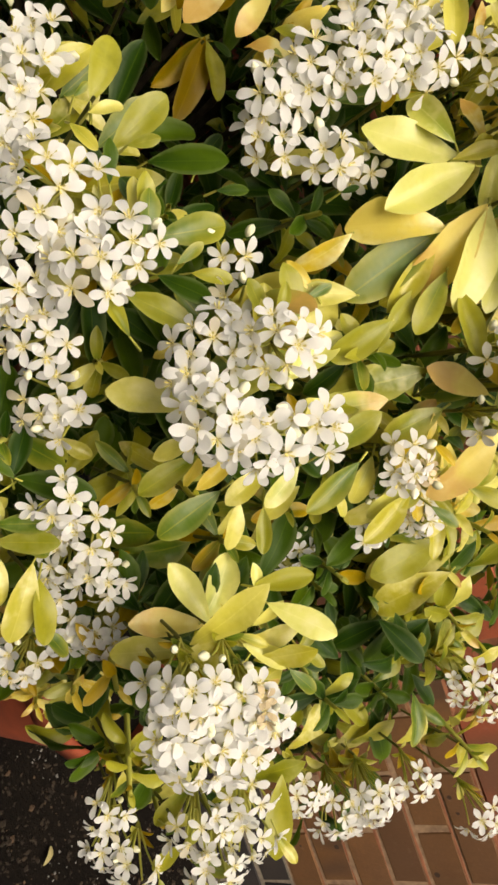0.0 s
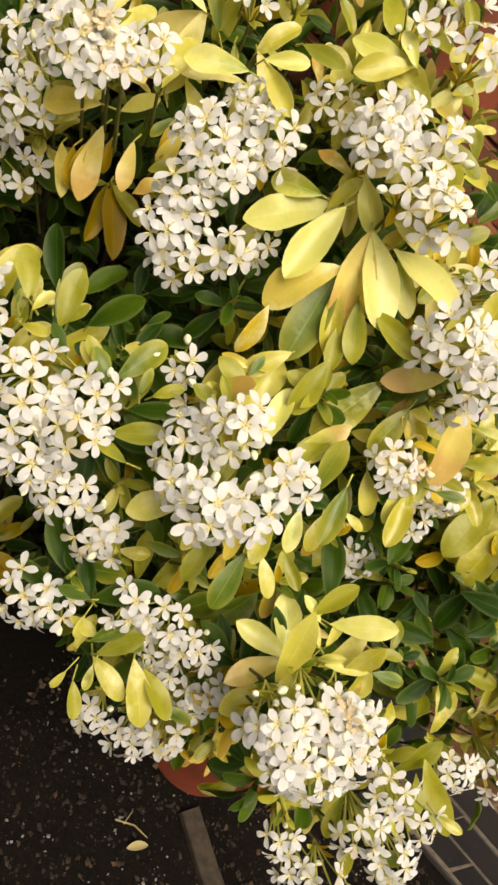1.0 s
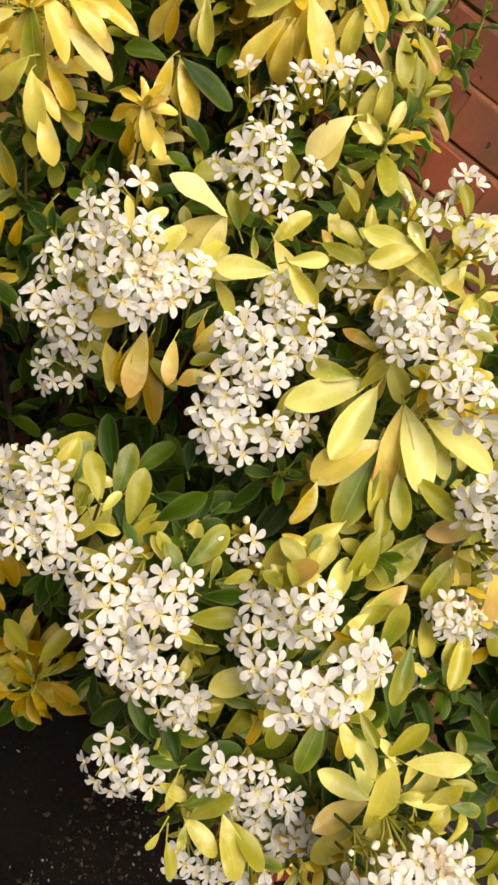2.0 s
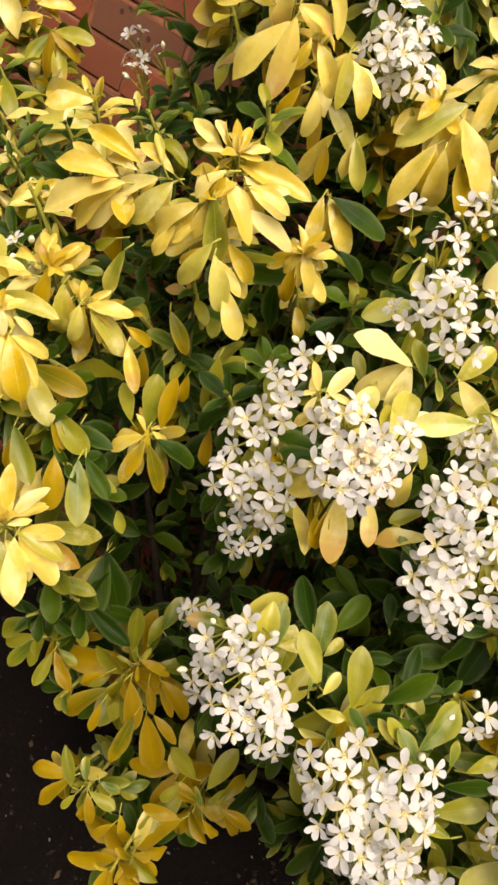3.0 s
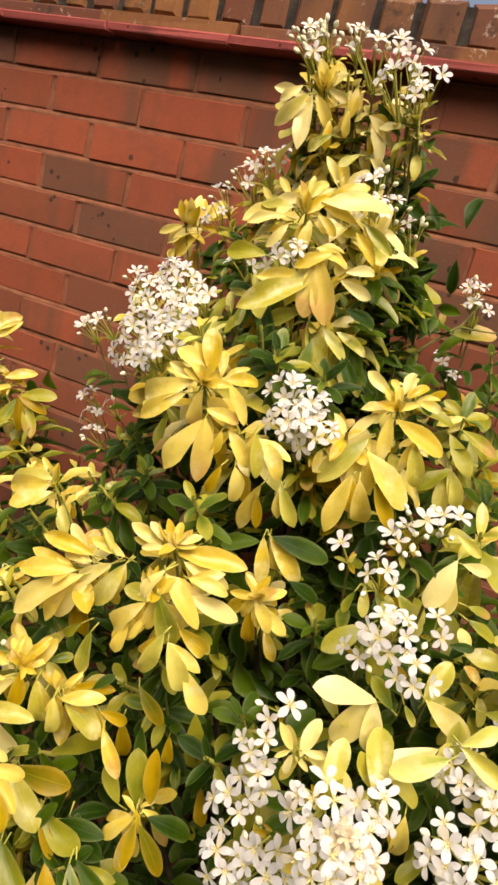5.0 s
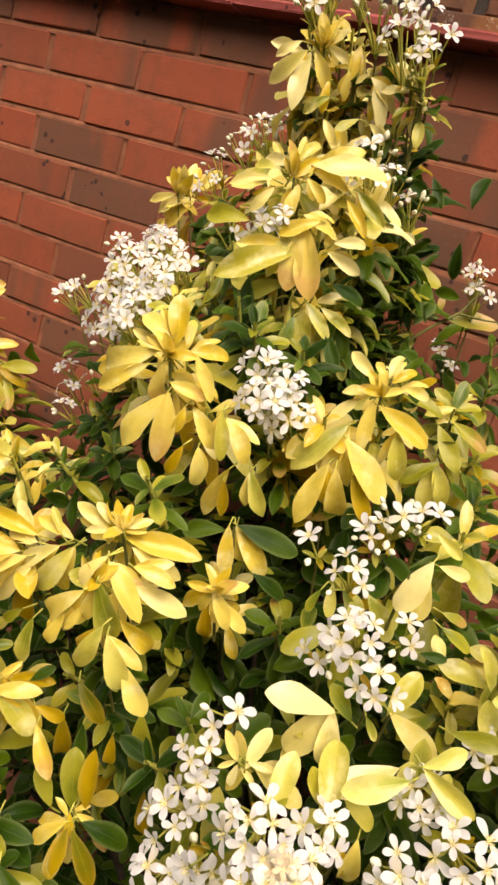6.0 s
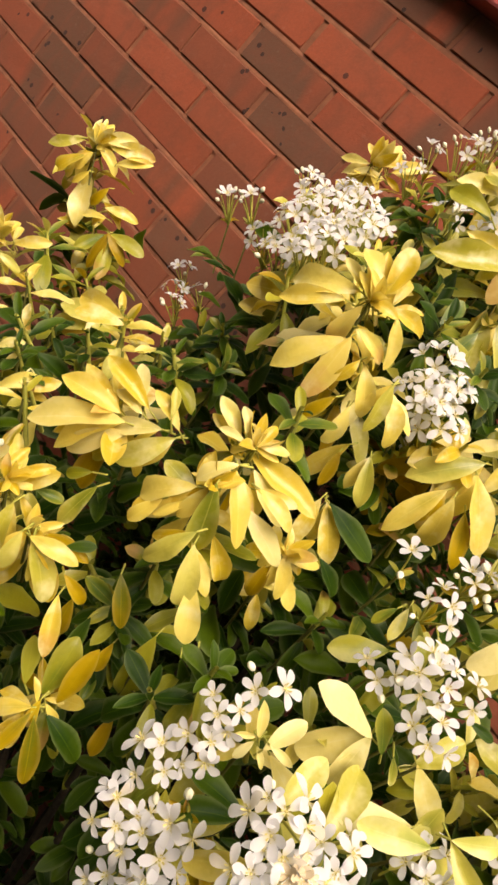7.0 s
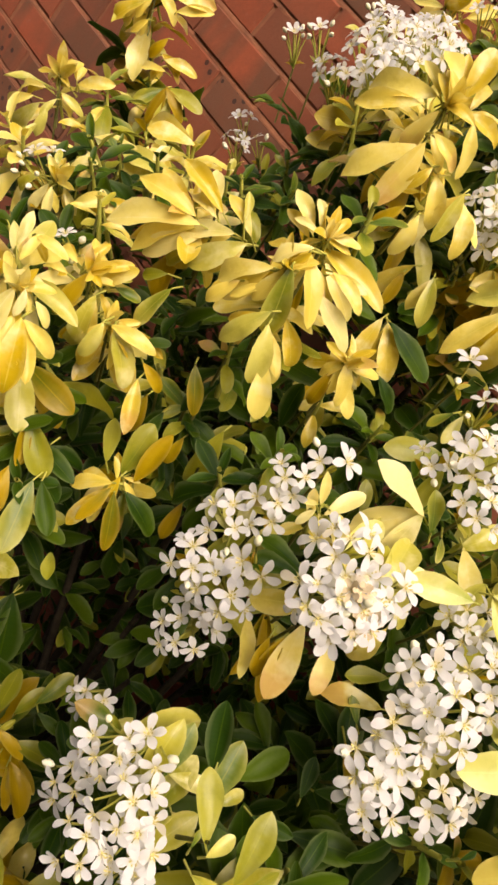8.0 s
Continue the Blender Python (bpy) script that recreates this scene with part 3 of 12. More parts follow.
# ---- terracotta pot ----
def build_pot(x, y, r, rim_z):
    z0 = ground_height(x, y) - 0.01
    h = rim_z - z0
    prof = [(r * 0.66, 0.0), (r * 0.90, h - 0.055), (r * 0.91, h - 0.05), (r * 1.0, h - 0.046), (r * 1.02, h - 0.008), (r * 1.0, h), (r * 0.95, h), (r * 0.925, h - 0.01), (r * 0.90, h - 0.05), (0.0, h - 0.05)]
    n = 48

    def turned(first, last, mat):
        ring = prof[first:last + 1]
        verts = [(pr * math.cos(2 * math.pi * k / n), pr * math.sin(2 * math.pi * k / n), pz) for pr, pz in ring for k in range(n)]
        faces = [(i * n + k, i * n + (k + 1) % n, (i + 1) * n + (k + 1) % n, (i + 1) * n + k) for i in range(len(ring) - 1) for k in range(n)]
        return mesh_of("pot", verts, faces, [mat])

    pot = tagged(new("flower_pot"), "round terracotta flower pot half hidden under the shrub", "flower pot")
    pot.location = (x, y, z0)
    child("body", turned(0, 2, TERRACOTTA), pot)
    child("rim", turned(2, 8, TERRACOTTA), pot)
    child("potting_soil", turned(8, 9, SOIL), pot, None, "dark potting soil")
    return pot


# ---- the shrub ----
BASE = Vector((1.22, 1.27, 0.10))
CROWN = Vector((1.15, 1.35, 0.72))
shrub = tagged(new("shrub"), "golden-leaved evergreen shrub in full white blossom before the brick wall", "shrub")
shrub.location = BASE
TO_BASE = Matrix.Translation(-BASE)
INNER = Soup()
SOUP_TONES = [LEAF_GOLD, LEAF_PALE, LEAF_LIME, LEAF_GREEN, LEAF_SHADE, LEAF_SHEEN_CREAM]
SLOT = {"gold": 0, "pale": 1, "lime": 2, "green": 3, "shaded_gold": 4, "cream": 5}
MIXES = {"cream": ("cream", "cream", "cream", "pale", "gold"), "gold": ("gold", "gold", "gold", "pale", "cream", "shaded_gold"), "pale": ("pale", "pale", "pale", "gold", "lime"), "lime": ("lime", "lime", "lime", "pale", "shaded_gold"), "green": ("green", "green", "green", "lime"), "shaded_gold": ("shaded_gold", "shaded_gold", "shaded_gold", "gold", "lime")}
rng = random.Random(77)
# gaps in the crown, where no inner leaf grows: middle and width of each, running in and down
HOLLOWS = []
for x, y, z, r in (
    (1.24, 0.94, 1.03, 0.07),
    (1.27, 0.96, 1.05, 0.065),
    (1.62, 1.01, 1.03, 0.035),
    (1.34, 0.88, 0.75, 0.06),
    (1.20, 0.90, 0.99, 0.045),
    (1.13, 1.01, 0.88, 0.055),
    (1.07, 0.99, 0.87, 0.05),
    (1.20, 1.03, 0.88, 0.05),
    (1.14, 1.00, 0.81, 0.05),
    (1.11, 1.01, 0.95, 0.04),
    (1.39, 0.87, 0.82, 0.06),
    (1.42, 0.86, 0.73, 0.06),
    (1.18, 1.06, 1.01, 0.06),
    (1.28, 1.02, 1.03, 0.05),
    (1.14, 1.05, 1.01, 0.05),
    (1.50, 0.91, 0.84, 0.035),
    (1.10, 1.06, 1.08, 0.04),
    (1.09, 0.89, 0.94, 0.055),
    (1.17, 0.88, 0.91, 0.05),
    (0.99, 0.82, 0.84, 0.05),
    (1.16, 0.96, 0.85, 0.05),
    (1.24, 1.00, 0.92, 0.045),
    (1.37, 0.83, 0.91, 0.05),
    (1.42, 0.83, 0.93, 0.045),
    (1.48, 0.86, 0.94, 0.035),
):
    HOLLOWS += [(Vector((x, y, z)) + n * Vector((-0.017, 0.077, -0.071)), r) for n in (-1, 0, 1)]


def inner_leaf(piece, m, slot):
    """One of the uncounted leaves inside the crown."""
    p = m.translation
    if all((p - c).length > r for c, r in HOLLOWS):
        INNER.add(piece, m, slot)



def outward(p):
    d = (Vector(p) - CROWN)
    d.normalize()
    return (d * 0.9 + Vector((0.0, -0.45, 0.55))).normalized()


def stem_path(p, axis, length=0.30):
    """From the root up and out to p, arriving along axis."""
    p, axis = Vector(p), Vector(axis)
    root = BASE + Vector((rng.uniform(-0.06, 0.06), rng.uniform(-0.05, 0.05), 0.0))
    back = p - axis * length * 0.6 - Vector((0, 0, length * 0.35))
    back.y = max(back.y, p.y + 0.03)
    back.y = min(back.y, WALL_Y - 0.05)
    pts = []
    for i in range(11):
        t = i / 10
        a = root.lerp(Vector(((root.x + back.x) / 2, (root.y + back.y) / 2 + 0.04, back.z * 0.55)), t)
        b = Vector(((root.x + back.x) / 2, (root.y + back.y) / 2 + 0.04, back.z * 0.55)).lerp(back, t)
        c = back.lerp(p, t)
        ab, bc = a.lerp(b, t), b.lerp(c, t)
        q = ab.lerp(bc, t)
        q.y = min(q.y, WALL_Y - 0.02)
        pts.append(q)
    return pts


def leaf_matrix(p, axis, azimuth, away, length, drop=0.0):
    """A leaf at p on a shoot along axis: turned by azimuth about it, leaning away from it."""
    base = frame_to(axis, azimuth)
    m = Matrix.Translation(p) @ base @ Matrix.Rotation(math.pi / 2 - away, 4, "X")
    return m @ Matrix.Diagonal((length, length, length, 1))


def leaf_along(p, d, face, length):
    """A leaf at p that points along d and turns its upper side towards face."""
    d = Vector(d).normalized()
    n = Vector(face) - d * Vector(face).dot(d)
    n.normalize()
    m = Matrix((d.cross(n), d, n)).transposed().to_4x4()
    return Matrix.Translation(p) @ m @ Matrix.Diagonal((length, length, length, 1))


BRANCH_COUNT = [0]
BACKING = []


def twig(soup, path, c, r0, r1, slot):
    """The end of a stem, as a part of the shoot that it carries; now and then a whole branch down to the root."""
    soup.tube([q - c for q in path[9:]], r0 * 0.26, r1 * 0.8, slot, 5)
    BRANCH_COUNT[0] += 1
    if BRANCH_COUNT[0] % 8 == 0:
        own = Soup()
        own.tube([q - BASE for q in path[:8]], 0.009, r0 * 0.6, 0, 6)
        child("branch", own.mesh("branch", [BARK]), shrub)


def dress_stem(path, tone, size, pairs, spread=1.0):
    """Green and yellowing leaves set in threes along the upper part of a stem."""
    for k in range(pairs):
        t = 9.6 - 5.2 * (k + rng.random() * 0.6) / max(1, pairs)
        i = int(t)
        p = path[i].lerp(path[min(i + 1, 10)], t - i)
        ax = (path[min(i + 1, 10)] - path[i - 1]).normalized()
        side = rng.uniform(0, 6.28)
        for s in (-0.5, 0.0, 0.5):
            away = rng.uniform(0.9, 1.5) * spread
            length = size * rng.uniform(0.7, 1.1)
            piece = rng.choice(LEAF_DROOP + LEAF_UP)
            q = p + Vector((rng.uniform(-1, 1), rng.uniform(-1, 1), rng.uniform(-1, 1))) * 0.006
            inner_leaf(piece, leaf_matrix(q, ax, side + s * 1.1, away + abs(s) * 0.2, length), SLOT[tone if rng.random() < 0.22 else "lime" if rng.random() < 0.12 else "green"])


def flower_head(x, y, z, r=0.032, n=9, buds=2, lean=None, leaves=4, tone="pale", split=False, size=0.0126, flat=0.75, faded=False):
    """A domed cluster: stalks fan out from one point and end in open flowers and a few buds."""
    rng.seed(round(x * 7001 + y * 3001 + z * 1009, 3))
    c = Vector((x, y, z))
    axis = (outward(c) + Vector((0.0, -0.40, 0.0))).normalized() if lean is None else Vector(lean).normalized()
    hub = c - axis * (r * 1.5 + 0.012)
    path = stem_path(hub, axis, 0.22)
    soup = Soup()
    twig(soup, path, c, 0.005, 0.0016, 4)
    BACKING.append((c, axis))
    turn = frame_to(axis, rng.uniform(0, 6.28))
    blossoms = []
    n = n + n // 6
    total = n + buds
    for i in range(total):
        f = (i + 0.5) / total
        polar = math.acos(1 - f * 0.93)
        az = i * 2.39996 + rng.uniform(-0.3, 0.3)
        d = Vector((math.sin(polar) * math.cos(az), math.sin(polar) * math.sin(az), math.cos(polar) * flat))
        spot = (turn.to_3x3() @ d) * r * rng.uniform(0.88, 1.12)
        face = ((turn.to_3x3() @ d).normalized() * 0.85 + axis * 0.35 + Vector((0, -0.25, 0.12)) + Vector((rng.uniform(-1, 1), rng.uniform(-1, 1), rng.uniform(-1, 1))) * 0.22).normalized()
        start = hub - c
        mid = start.lerp(spot, 0.55) + axis * 0.004
        soup.tube([start, mid, spot - face * 0.002], 0.0011, 0.0008, 0, 4)
        m = Matrix.Translation(spot) @ frame_to(face, rng.uniform(0, 6.28))
        if (i * buds) // total != ((i + 1) * buds) // total:
            s = rng.uniform(0.007, 0.010)
            soup.add(BUD_SHAPE, m @ Matrix.Diagonal((s, s, s, 1)), 1)
        else:
            s = size * rng.uniform(0.78, 1.10)
            blossoms.append((m @ Matrix.Diagonal((s, s, s, 1)), rng.choice((0, 1, 1, 2, 2, 3, 4))))
    if not split:
        for m, k in blossoms:
            soup.add(FLOWERS[k], m, 2)
    for i in range(leaves):
        az = i * 2.39996 + rng.uniform(-0.4, 0.4)
        piece = rng.choice(LEAF_UP + LEAF_DROOP)
        q = hub - axis * rng.uniform(0.0, 0.02)
        inner_leaf(piece, leaf_matrix(q, axis, az, rng.uniform(0.95, 1.65), rng.uniform(0.042, 0.066)), SLOT[tone if rng.random() < 0.75 else "lime"])
    for i in range(5):
        q = hub + axis * rng.uniform(0.0, 0.006)
        inner_leaf(rng.choice(LEAF_NARROW), leaf_matrix(q, axis, i * 1.9 + rng.uniform(-0.5, 0.5), rng.uniform(0.3, 1.1), r * rng.uniform(0.9, 1.35)), SLOT[rng.choice((tone, "lime", "shaded_gold"))])
    me = soup.mesh("flower_head", [STALK, BUD, FADED if faded else PETAL, STAMEN, TWIG])
    ob = child("flower_head", me, shrub, TO_BASE @ Matrix.Translation(c))
    if split:
        for m, k in blossoms:
            child("flower", FLOWER_MESHES[k], ob, m)
    dress_stem(path, "green", 0.050, 3)
    return ob


def leaf_rosette(x, y, z, size=0.060, n=14, tone="gold", lean=None, split=False, open_=1.0, dress=4, under="lime", tall=0.045):
    """A shoot tip: small upright leaves at the heart, long arching ones round it."""
    rng.seed(round(x * 7001 + y * 3001 + z * 1009, 3))
    c = Vector((x, y, z))
    axis = (outward(c) + Vector((rng.uniform(-0.3, 0.3), rng.uniform(-0.55, 0.0), rng.uniform(-0.05, 0.45)))).normalized() if lean is None else Vector(lean).normalized()
    path = stem_path(c - axis * 0.012, axis, 0.26)
    soup = Soup()
    twig(soup, path, c, 0.0055, 0.0020, 2)
    BACKING.append((c, axis))
    soup.tube([-axis * (tall + 0.02), -axis * 0.02, axis * 0.004], 0.0026, 0.0018, 0, 5)
    own = []
    for i in range(n):
        f = (i + 0.5) / n
        az = i * 2.39996 + rng.uniform(-0.25, 0.25)
        away = (0.35 + 1.35 * f ** 0.6) * open_ + rng.uniform(-0.15, 0.15)
        length = size * (0.34 + 0.76 * f ** 0.6) * rng.uniform(0.78, 1.15)
        q = -axis * (tall * f)
        ring = frame_to(axis, az).to_3x3() @ Vector((1, 0, 0))
        d = axis * math.cos(away) + ring * math.sin(away) + Vector((0, 0, -0.55 * f * f)) + Vector((rng.uniform(-1, 1), rng.uniform(-1, 1), rng.uniform(-1, 1))) * 0.16
        face = axis * 1.0 + ring * (-0.3) + Vector((0, -0.15, 0.35))
        if f < 0.25:
            kind, index = "narrow", rng.randrange(3)
        elif f < 0.55:
            kind, index = "up", rng.randrange(5)
        else:
            kind, index = "droop", rng.randrange(6)
        own.append((leaf_along(q, d, face, length), kind, index, rng.choice(MIXES[tone])))
    if not split:
        for m, kind, index, mix in own:
            soup.add({"up": LEAF_UP, "droop": LEAF_DROOP, "narrow": LEAF_NARROW}[kind][index], m, 3 + SLOT[mix])
    me = soup.mesh("leaf_rosette", [STALK, BARK, TWIG] + SOUP_TONES)
    ob = child("leaf_rosette", me, shrub, TO_BASE @ Matrix.Translation(c))
    if split:
        for m, kind, index, mix in own:
            child("leaf", leaf_mesh(kind, index, mix), ob, m)
    dress_stem(path, under, size * 0.95, dress)
    return ob


def single_leaf(x, y, z, tip, size=0.065, tone="pale", shape=0, up=(0, -0.6, 0.8)):
    """One large leaf standing clear of the rest, from its stalk towards tip."""
    d = Vector(tip).normalized()
    n = Vector(up) - d * Vector(up).dot(d)
    n.normalize()
    m = Matrix((d.cross(n), d, n)).transposed().to_4x4()
    ob = child("leaf", leaf_mesh("up", shape % 5, tone), shrub, TO_BASE @ Matrix.Translation((x, y, z)) @ m @ Matrix.Diagonal((size, size, size, 1)))
    return ob


def side_branch(points, r0, r1):
    """A thin bare shoot that leaves the crown sideways."""
    own = Soup()
    own.tube([Vector(p) - BASE for p in points], r0, r1, 0, 6)
    return child("branch", own.mesh("branch", [TWIG]), shrub)

def leaf_spray(x, y, z):
    """The end of a leafy shoot: a twig from the crown to the point where its leaves part."""
    c = Vector((x, y, z))
    axis = outward(c)
    path = stem_path(c, axis, 0.20)
    soup = Soup()
    soup.tube([q - c for q in path[9:]], 0.0016, 0.0011, 0, 5)
    return child("leaf_spray", soup.mesh("leaf_spray", [TWIG]), shrub, TO_BASE @ Matrix.Translation(c))


def spray_leaf(spray, base, along, size, tone, kind, index, face):
    """One leaf of a spray, from its base along a direction, with its short stalk to the shoot."""
    c = spray.location + BASE
    base = Vector(base)
    ob = child("leaf", leaf_mesh(kind, index, tone), spray, leaf_along(base - c, along, face, size))
    own = Soup()
    root = Vector(along) * -0.008 + Vector((0.0, 0.008, -0.003))
    own.tube([base - c + root, base - c + root * 0.5, base - c], 0.0009, 0.0007, 0, 4)
    child("leaf_stalk", own.mesh("leaf_stalk", [STALK]), spray)
    return ob


# clusters, shoots and single leaves
flower_head(1.161, 0.910, 1.203, r=0.012, n=2, buds=1, leaves=0, tone='pale', split=True)
flower_head(1.156, 0.894, 1.181, r=0.013, n=4, buds=1, leaves=0, tone='pale', split=True)
flower_head(1.162, 0.889, 1.157, r=0.012, n=3, buds=1, leaves=0, tone='pale', split=True)
flower_head(1.156, 0.884, 1.127, r=0.016, n=5, buds=1, leaves=1, tone='pale', split=True)
flower_head(1.191, 0.861, 1.140, r=0.012, n=2, buds=1, leaves=0, tone='pale', split=True)
flower_head(1.164, 0.862, 1.099, r=0.014, n=5, buds=1, leaves=1, tone='pale', split=True)
flower_head(1.193, 0.868, 1.104, r=0.018, n=7, buds=1, leaves=1, tone='pale', split=True)
flower_head(1.195, 0.884, 1.052, r=0.020, n=7, buds=1, leaves=1, tone='pale')
flower_head(1.219, 0.847, 1.203, r=0.017, n=7, buds=1, leaves=1, tone='pale', split=True)
flower_head(1.230, 0.831, 1.179, r=0.014, n=6, buds=1, leaves=1, tone='pale', split=True)
flower_head(1.248, 0.846, 1.184, r=0.017, n=8, buds=1, leaves=1, tone='pale', split=True)
flower_head(1.252, 0.879, 1.197, r=0.013, n=5, buds=1, leaves=1, tone='pale', split=True)
flower_head(1.236, 0.825, 0.994, r=0.017, n=6, buds=1, leaves=1, tone='pale')
flower_head(1.250, 0.833, 1.015, r=0.013, n=4, buds=1, leaves=0, tone='pale', split=True)
flower_head(1.237, 0.828, 0.944, r=0.014, n=5, buds=1, leaves=1, tone='pale')
flower_head(1.269, 0.806, 1.003, r=0.019, n=6, buds=1, leaves=1, tone='pale', split=True)
flower_head(1.273, 0.789, 0.976, r=0.015, n=5, buds=1, leaves=1, tone='pale', split=True)
flower_head(1.290, 0.806, 0.997, r=0.016, n=6, buds=1, leaves=1, tone='pale', split=True)
flower_head(1.304, 0.795, 0.982, r=0.013, n=5, buds=1, leaves=1, tone='pale', split=True)
flower_head(1.344, 0.779, 1.020, r=0.018, n=6, buds=1, leaves=1, tone='pale', split=True)
flower_head(1.363, 0.794, 1.035, r=0.014, n=2, buds=1, leaves=0, tone='pale', split=True)
flower_head(1.392, 0.796, 1.041, r=0.019, n=7, buds=1, leaves=1, tone='pale', split=True)
flower_head(1.367, 0.771, 1.005, r=0.019, n=7, buds=1, leaves=1, tone='pale', split=True)
flower_head(1.398, 0.781, 1.021, r=0.019, n=7, buds=1, leaves=1, tone='pale', split=True)
flower_head(1.392, 0.771, 0.983, r=0.016, n=6, buds=1, leaves=1, tone='pale', split=True)
flower_head(1.417, 0.784, 0.973, r=0.018, n=7, buds=1, leaves=1, tone='pale', split=True)
flower_head(1.449, 0.805, 0.949, r=0.019, n=8, buds=1, leaves=1, tone='pale', split=True)
flower_head(1.467, 0.800, 0.960, r=0.012, n=3, buds=1, leaves=0, tone='pale', split=True)
flower_head(1.441, 0.832, 1.079, r=0.013, n=4, buds=1, leaves=0, tone='pale', split=True)
flower_head(1.448, 0.780, 0.874, r=0.022, n=8, buds=1, leaves=1, tone='pale')
flower_head(1.467, 0.780, 0.887, r=0.017, n=6, buds=1, leaves=1, tone='pale', split=True)
flower_head(1.509, 0.791, 0.942, r=0.015, n=5, buds=1, leaves=1, tone='pale', split=True)
flower_head(1.531, 0.807, 0.943, r=0.015, n=5, buds=1, leaves=1, tone='pale', split=True)
flower_head(1.189, 1.014, 1.293, r=0.016, n=4, buds=1, leaves=0, tone='pale')
flower_head(1.152, 1.027, 1.299, r=0.012, n=1, buds=1, leaves=0, tone='pale')
flower_head(1.197, 0.973, 1.245, r=0.012, n=3, buds=1, leaves=0, tone='pale', split=True)
flower_head(1.216, 0.971, 1.272, r=0.019, n=8, buds=1, leaves=1, tone='pale', split=True)
flower_head(1.242, 0.961, 1.250, r=0.013, n=4, buds=1, leaves=0, tone='pale', split=True)
flower_head(1.246, 1.009, 1.271, r=0.012, n=2, buds=1, leaves=0, tone='pale')
flower_head(1.193, 1.044, 1.321, r=0.014, n=3, buds=4, leaves=0, tone='pale')
flower_head(1.222, 1.056, 1.347, r=0.013, n=2, buds=3, leaves=0, tone='pale')
flower_head(1.202, 1.052, 1.337, r=0.018, n=1, buds=7, leaves=0, tone='pale')
flower_head(1.405, 0.850, 1.074, r=0.013, n=3, buds=2, leaves=0, tone='pale', split=True)
flower_head(1.456, 0.806, 1.064, r=0.018, n=8, buds=1, leaves=1, tone='pale', split=True)
flower_head(1.470, 0.808, 1.103, r=0.017, n=9, buds=1, leaves=1, tone='pale', split=True)
flower_head(1.475, 0.784, 1.060, r=0.012, n=5, buds=1, leaves=1, tone='pale', split=True)
flower_head(1.498, 0.776, 1.071, r=0.016, n=8, buds=1, leaves=1, tone='pale', split=True)
flower_head(1.512, 0.783, 1.085, r=0.014, n=6, buds=1, leaves=1, tone='pale', split=True)
flower_head(1.516, 0.810, 1.102, r=0.014, n=7, buds=1, leaves=1, tone='pale', split=True)
flower_head(1.329, 0.874, 1.124, r=0.016, n=6, buds=1, leaves=1, tone='pale', split=True)
flower_head(1.326, 0.881, 1.148, r=0.018, n=7, buds=1, leaves=1, tone='pale', split=True)
flower_head(1.330, 0.889, 1.173, r=0.019, n=8, buds=1, leaves=1, tone='pale', split=True)
flower_head(1.333, 0.922, 1.199, r=0.020, n=8, buds=1, leaves=1, tone='pale', split=True)
flower_head(1.350, 0.880, 1.110, r=0.015, n=6, buds=1, leaves=1, tone='pale', split=True)
flower_head(1.369, 0.890, 1.137, r=0.014, n=5, buds=1, leaves=1, tone='pale', split=True)
flower_head(1.376, 0.916, 1.149, r=0.012, n=3, buds=1, leaves=0, tone='pale', split=True)
flower_head(1.304, 0.898, 1.180, r=0.016, n=7, buds=1, leaves=1, tone='pale', split=True)
flower_head(1.298, 0.945, 1.204, r=0.014, n=6, buds=1, leaves=1, tone='pale', split=True)
flower_head(1.329, 0.986, 1.234, r=0.015, n=5, buds=1, leaves=1, tone='pale', split=True)
flower_head(1.509, 0.913, 1.188, r=0.012, n=3, buds=1, leaves=0, tone='pale', split=True)
flower_head(1.554, 0.898, 1.120, r=0.014, n=6, buds=1, leaves=1, tone='pale', split=True)
flower_head(1.582, 0.951, 1.089, r=0.016, n=5, buds=1, leaves=1, tone='pale', split=True)
flower_head(1.605, 0.981, 1.096, r=0.016, n=6, buds=1, leaves=1, tone='pale')
flower_head(1.619, 1.008, 1.042, r=0.012, n=3, buds=1, leaves=0, tone='pale')
flower_head(1.547, 0.912, 1.173, r=0.012, n=3, buds=4, leaves=0, tone='pale', split=True)
flower_head(1.616, 1.019, 0.964, r=0.020, n=7, buds=1, leaves=1, tone='pale')
flower_head(1.520, 0.822, 0.903, r=0.013, n=5, buds=1, leaves=1, tone='pale')
flower_head(1.548, 0.828, 0.892, r=0.015, n=6, buds=1, leaves=1, tone='pale')
flower_head(1.567, 0.832, 0.918, r=0.016, n=7, buds=1, leaves=1, tone='pale')
flower_head(1.565, 0.828, 0.873, r=0.012, n=4, buds=1, leaves=0, tone='pale')
flower_head(1.596, 0.837, 0.861, r=0.014, n=6, buds=1, leaves=1, tone='pale')
flower_head(1.610, 0.844, 0.884, r=0.014, n=6, buds=1, leaves=1, tone='pale')
flower_head(1.630, 0.772, 1.002, r=0.016, n=8, buds=1, leaves=1, tone='pale')
flower_head(1.653, 0.808, 1.007, r=0.017, n=8, buds=1, leaves=1, tone='pale')
flower_head(1.653, 0.778, 0.973, r=0.014, n=7, buds=1, leaves=1, tone='pale')
flower_head(1.674, 0.788, 0.978, r=0.016, n=8, buds=1, leaves=1, tone='pale')
flower_head(1.684, 0.815, 0.987, r=0.017, n=8, buds=1, leaves=1, tone='pale')
flower_head(1.667, 0.819, 1.012, r=0.013, n=6, buds=1, leaves=1, tone='pale')
flower_head(1.629, 0.801, 1.009, r=0.012, n=2, buds=4, leaves=0, tone='pale')
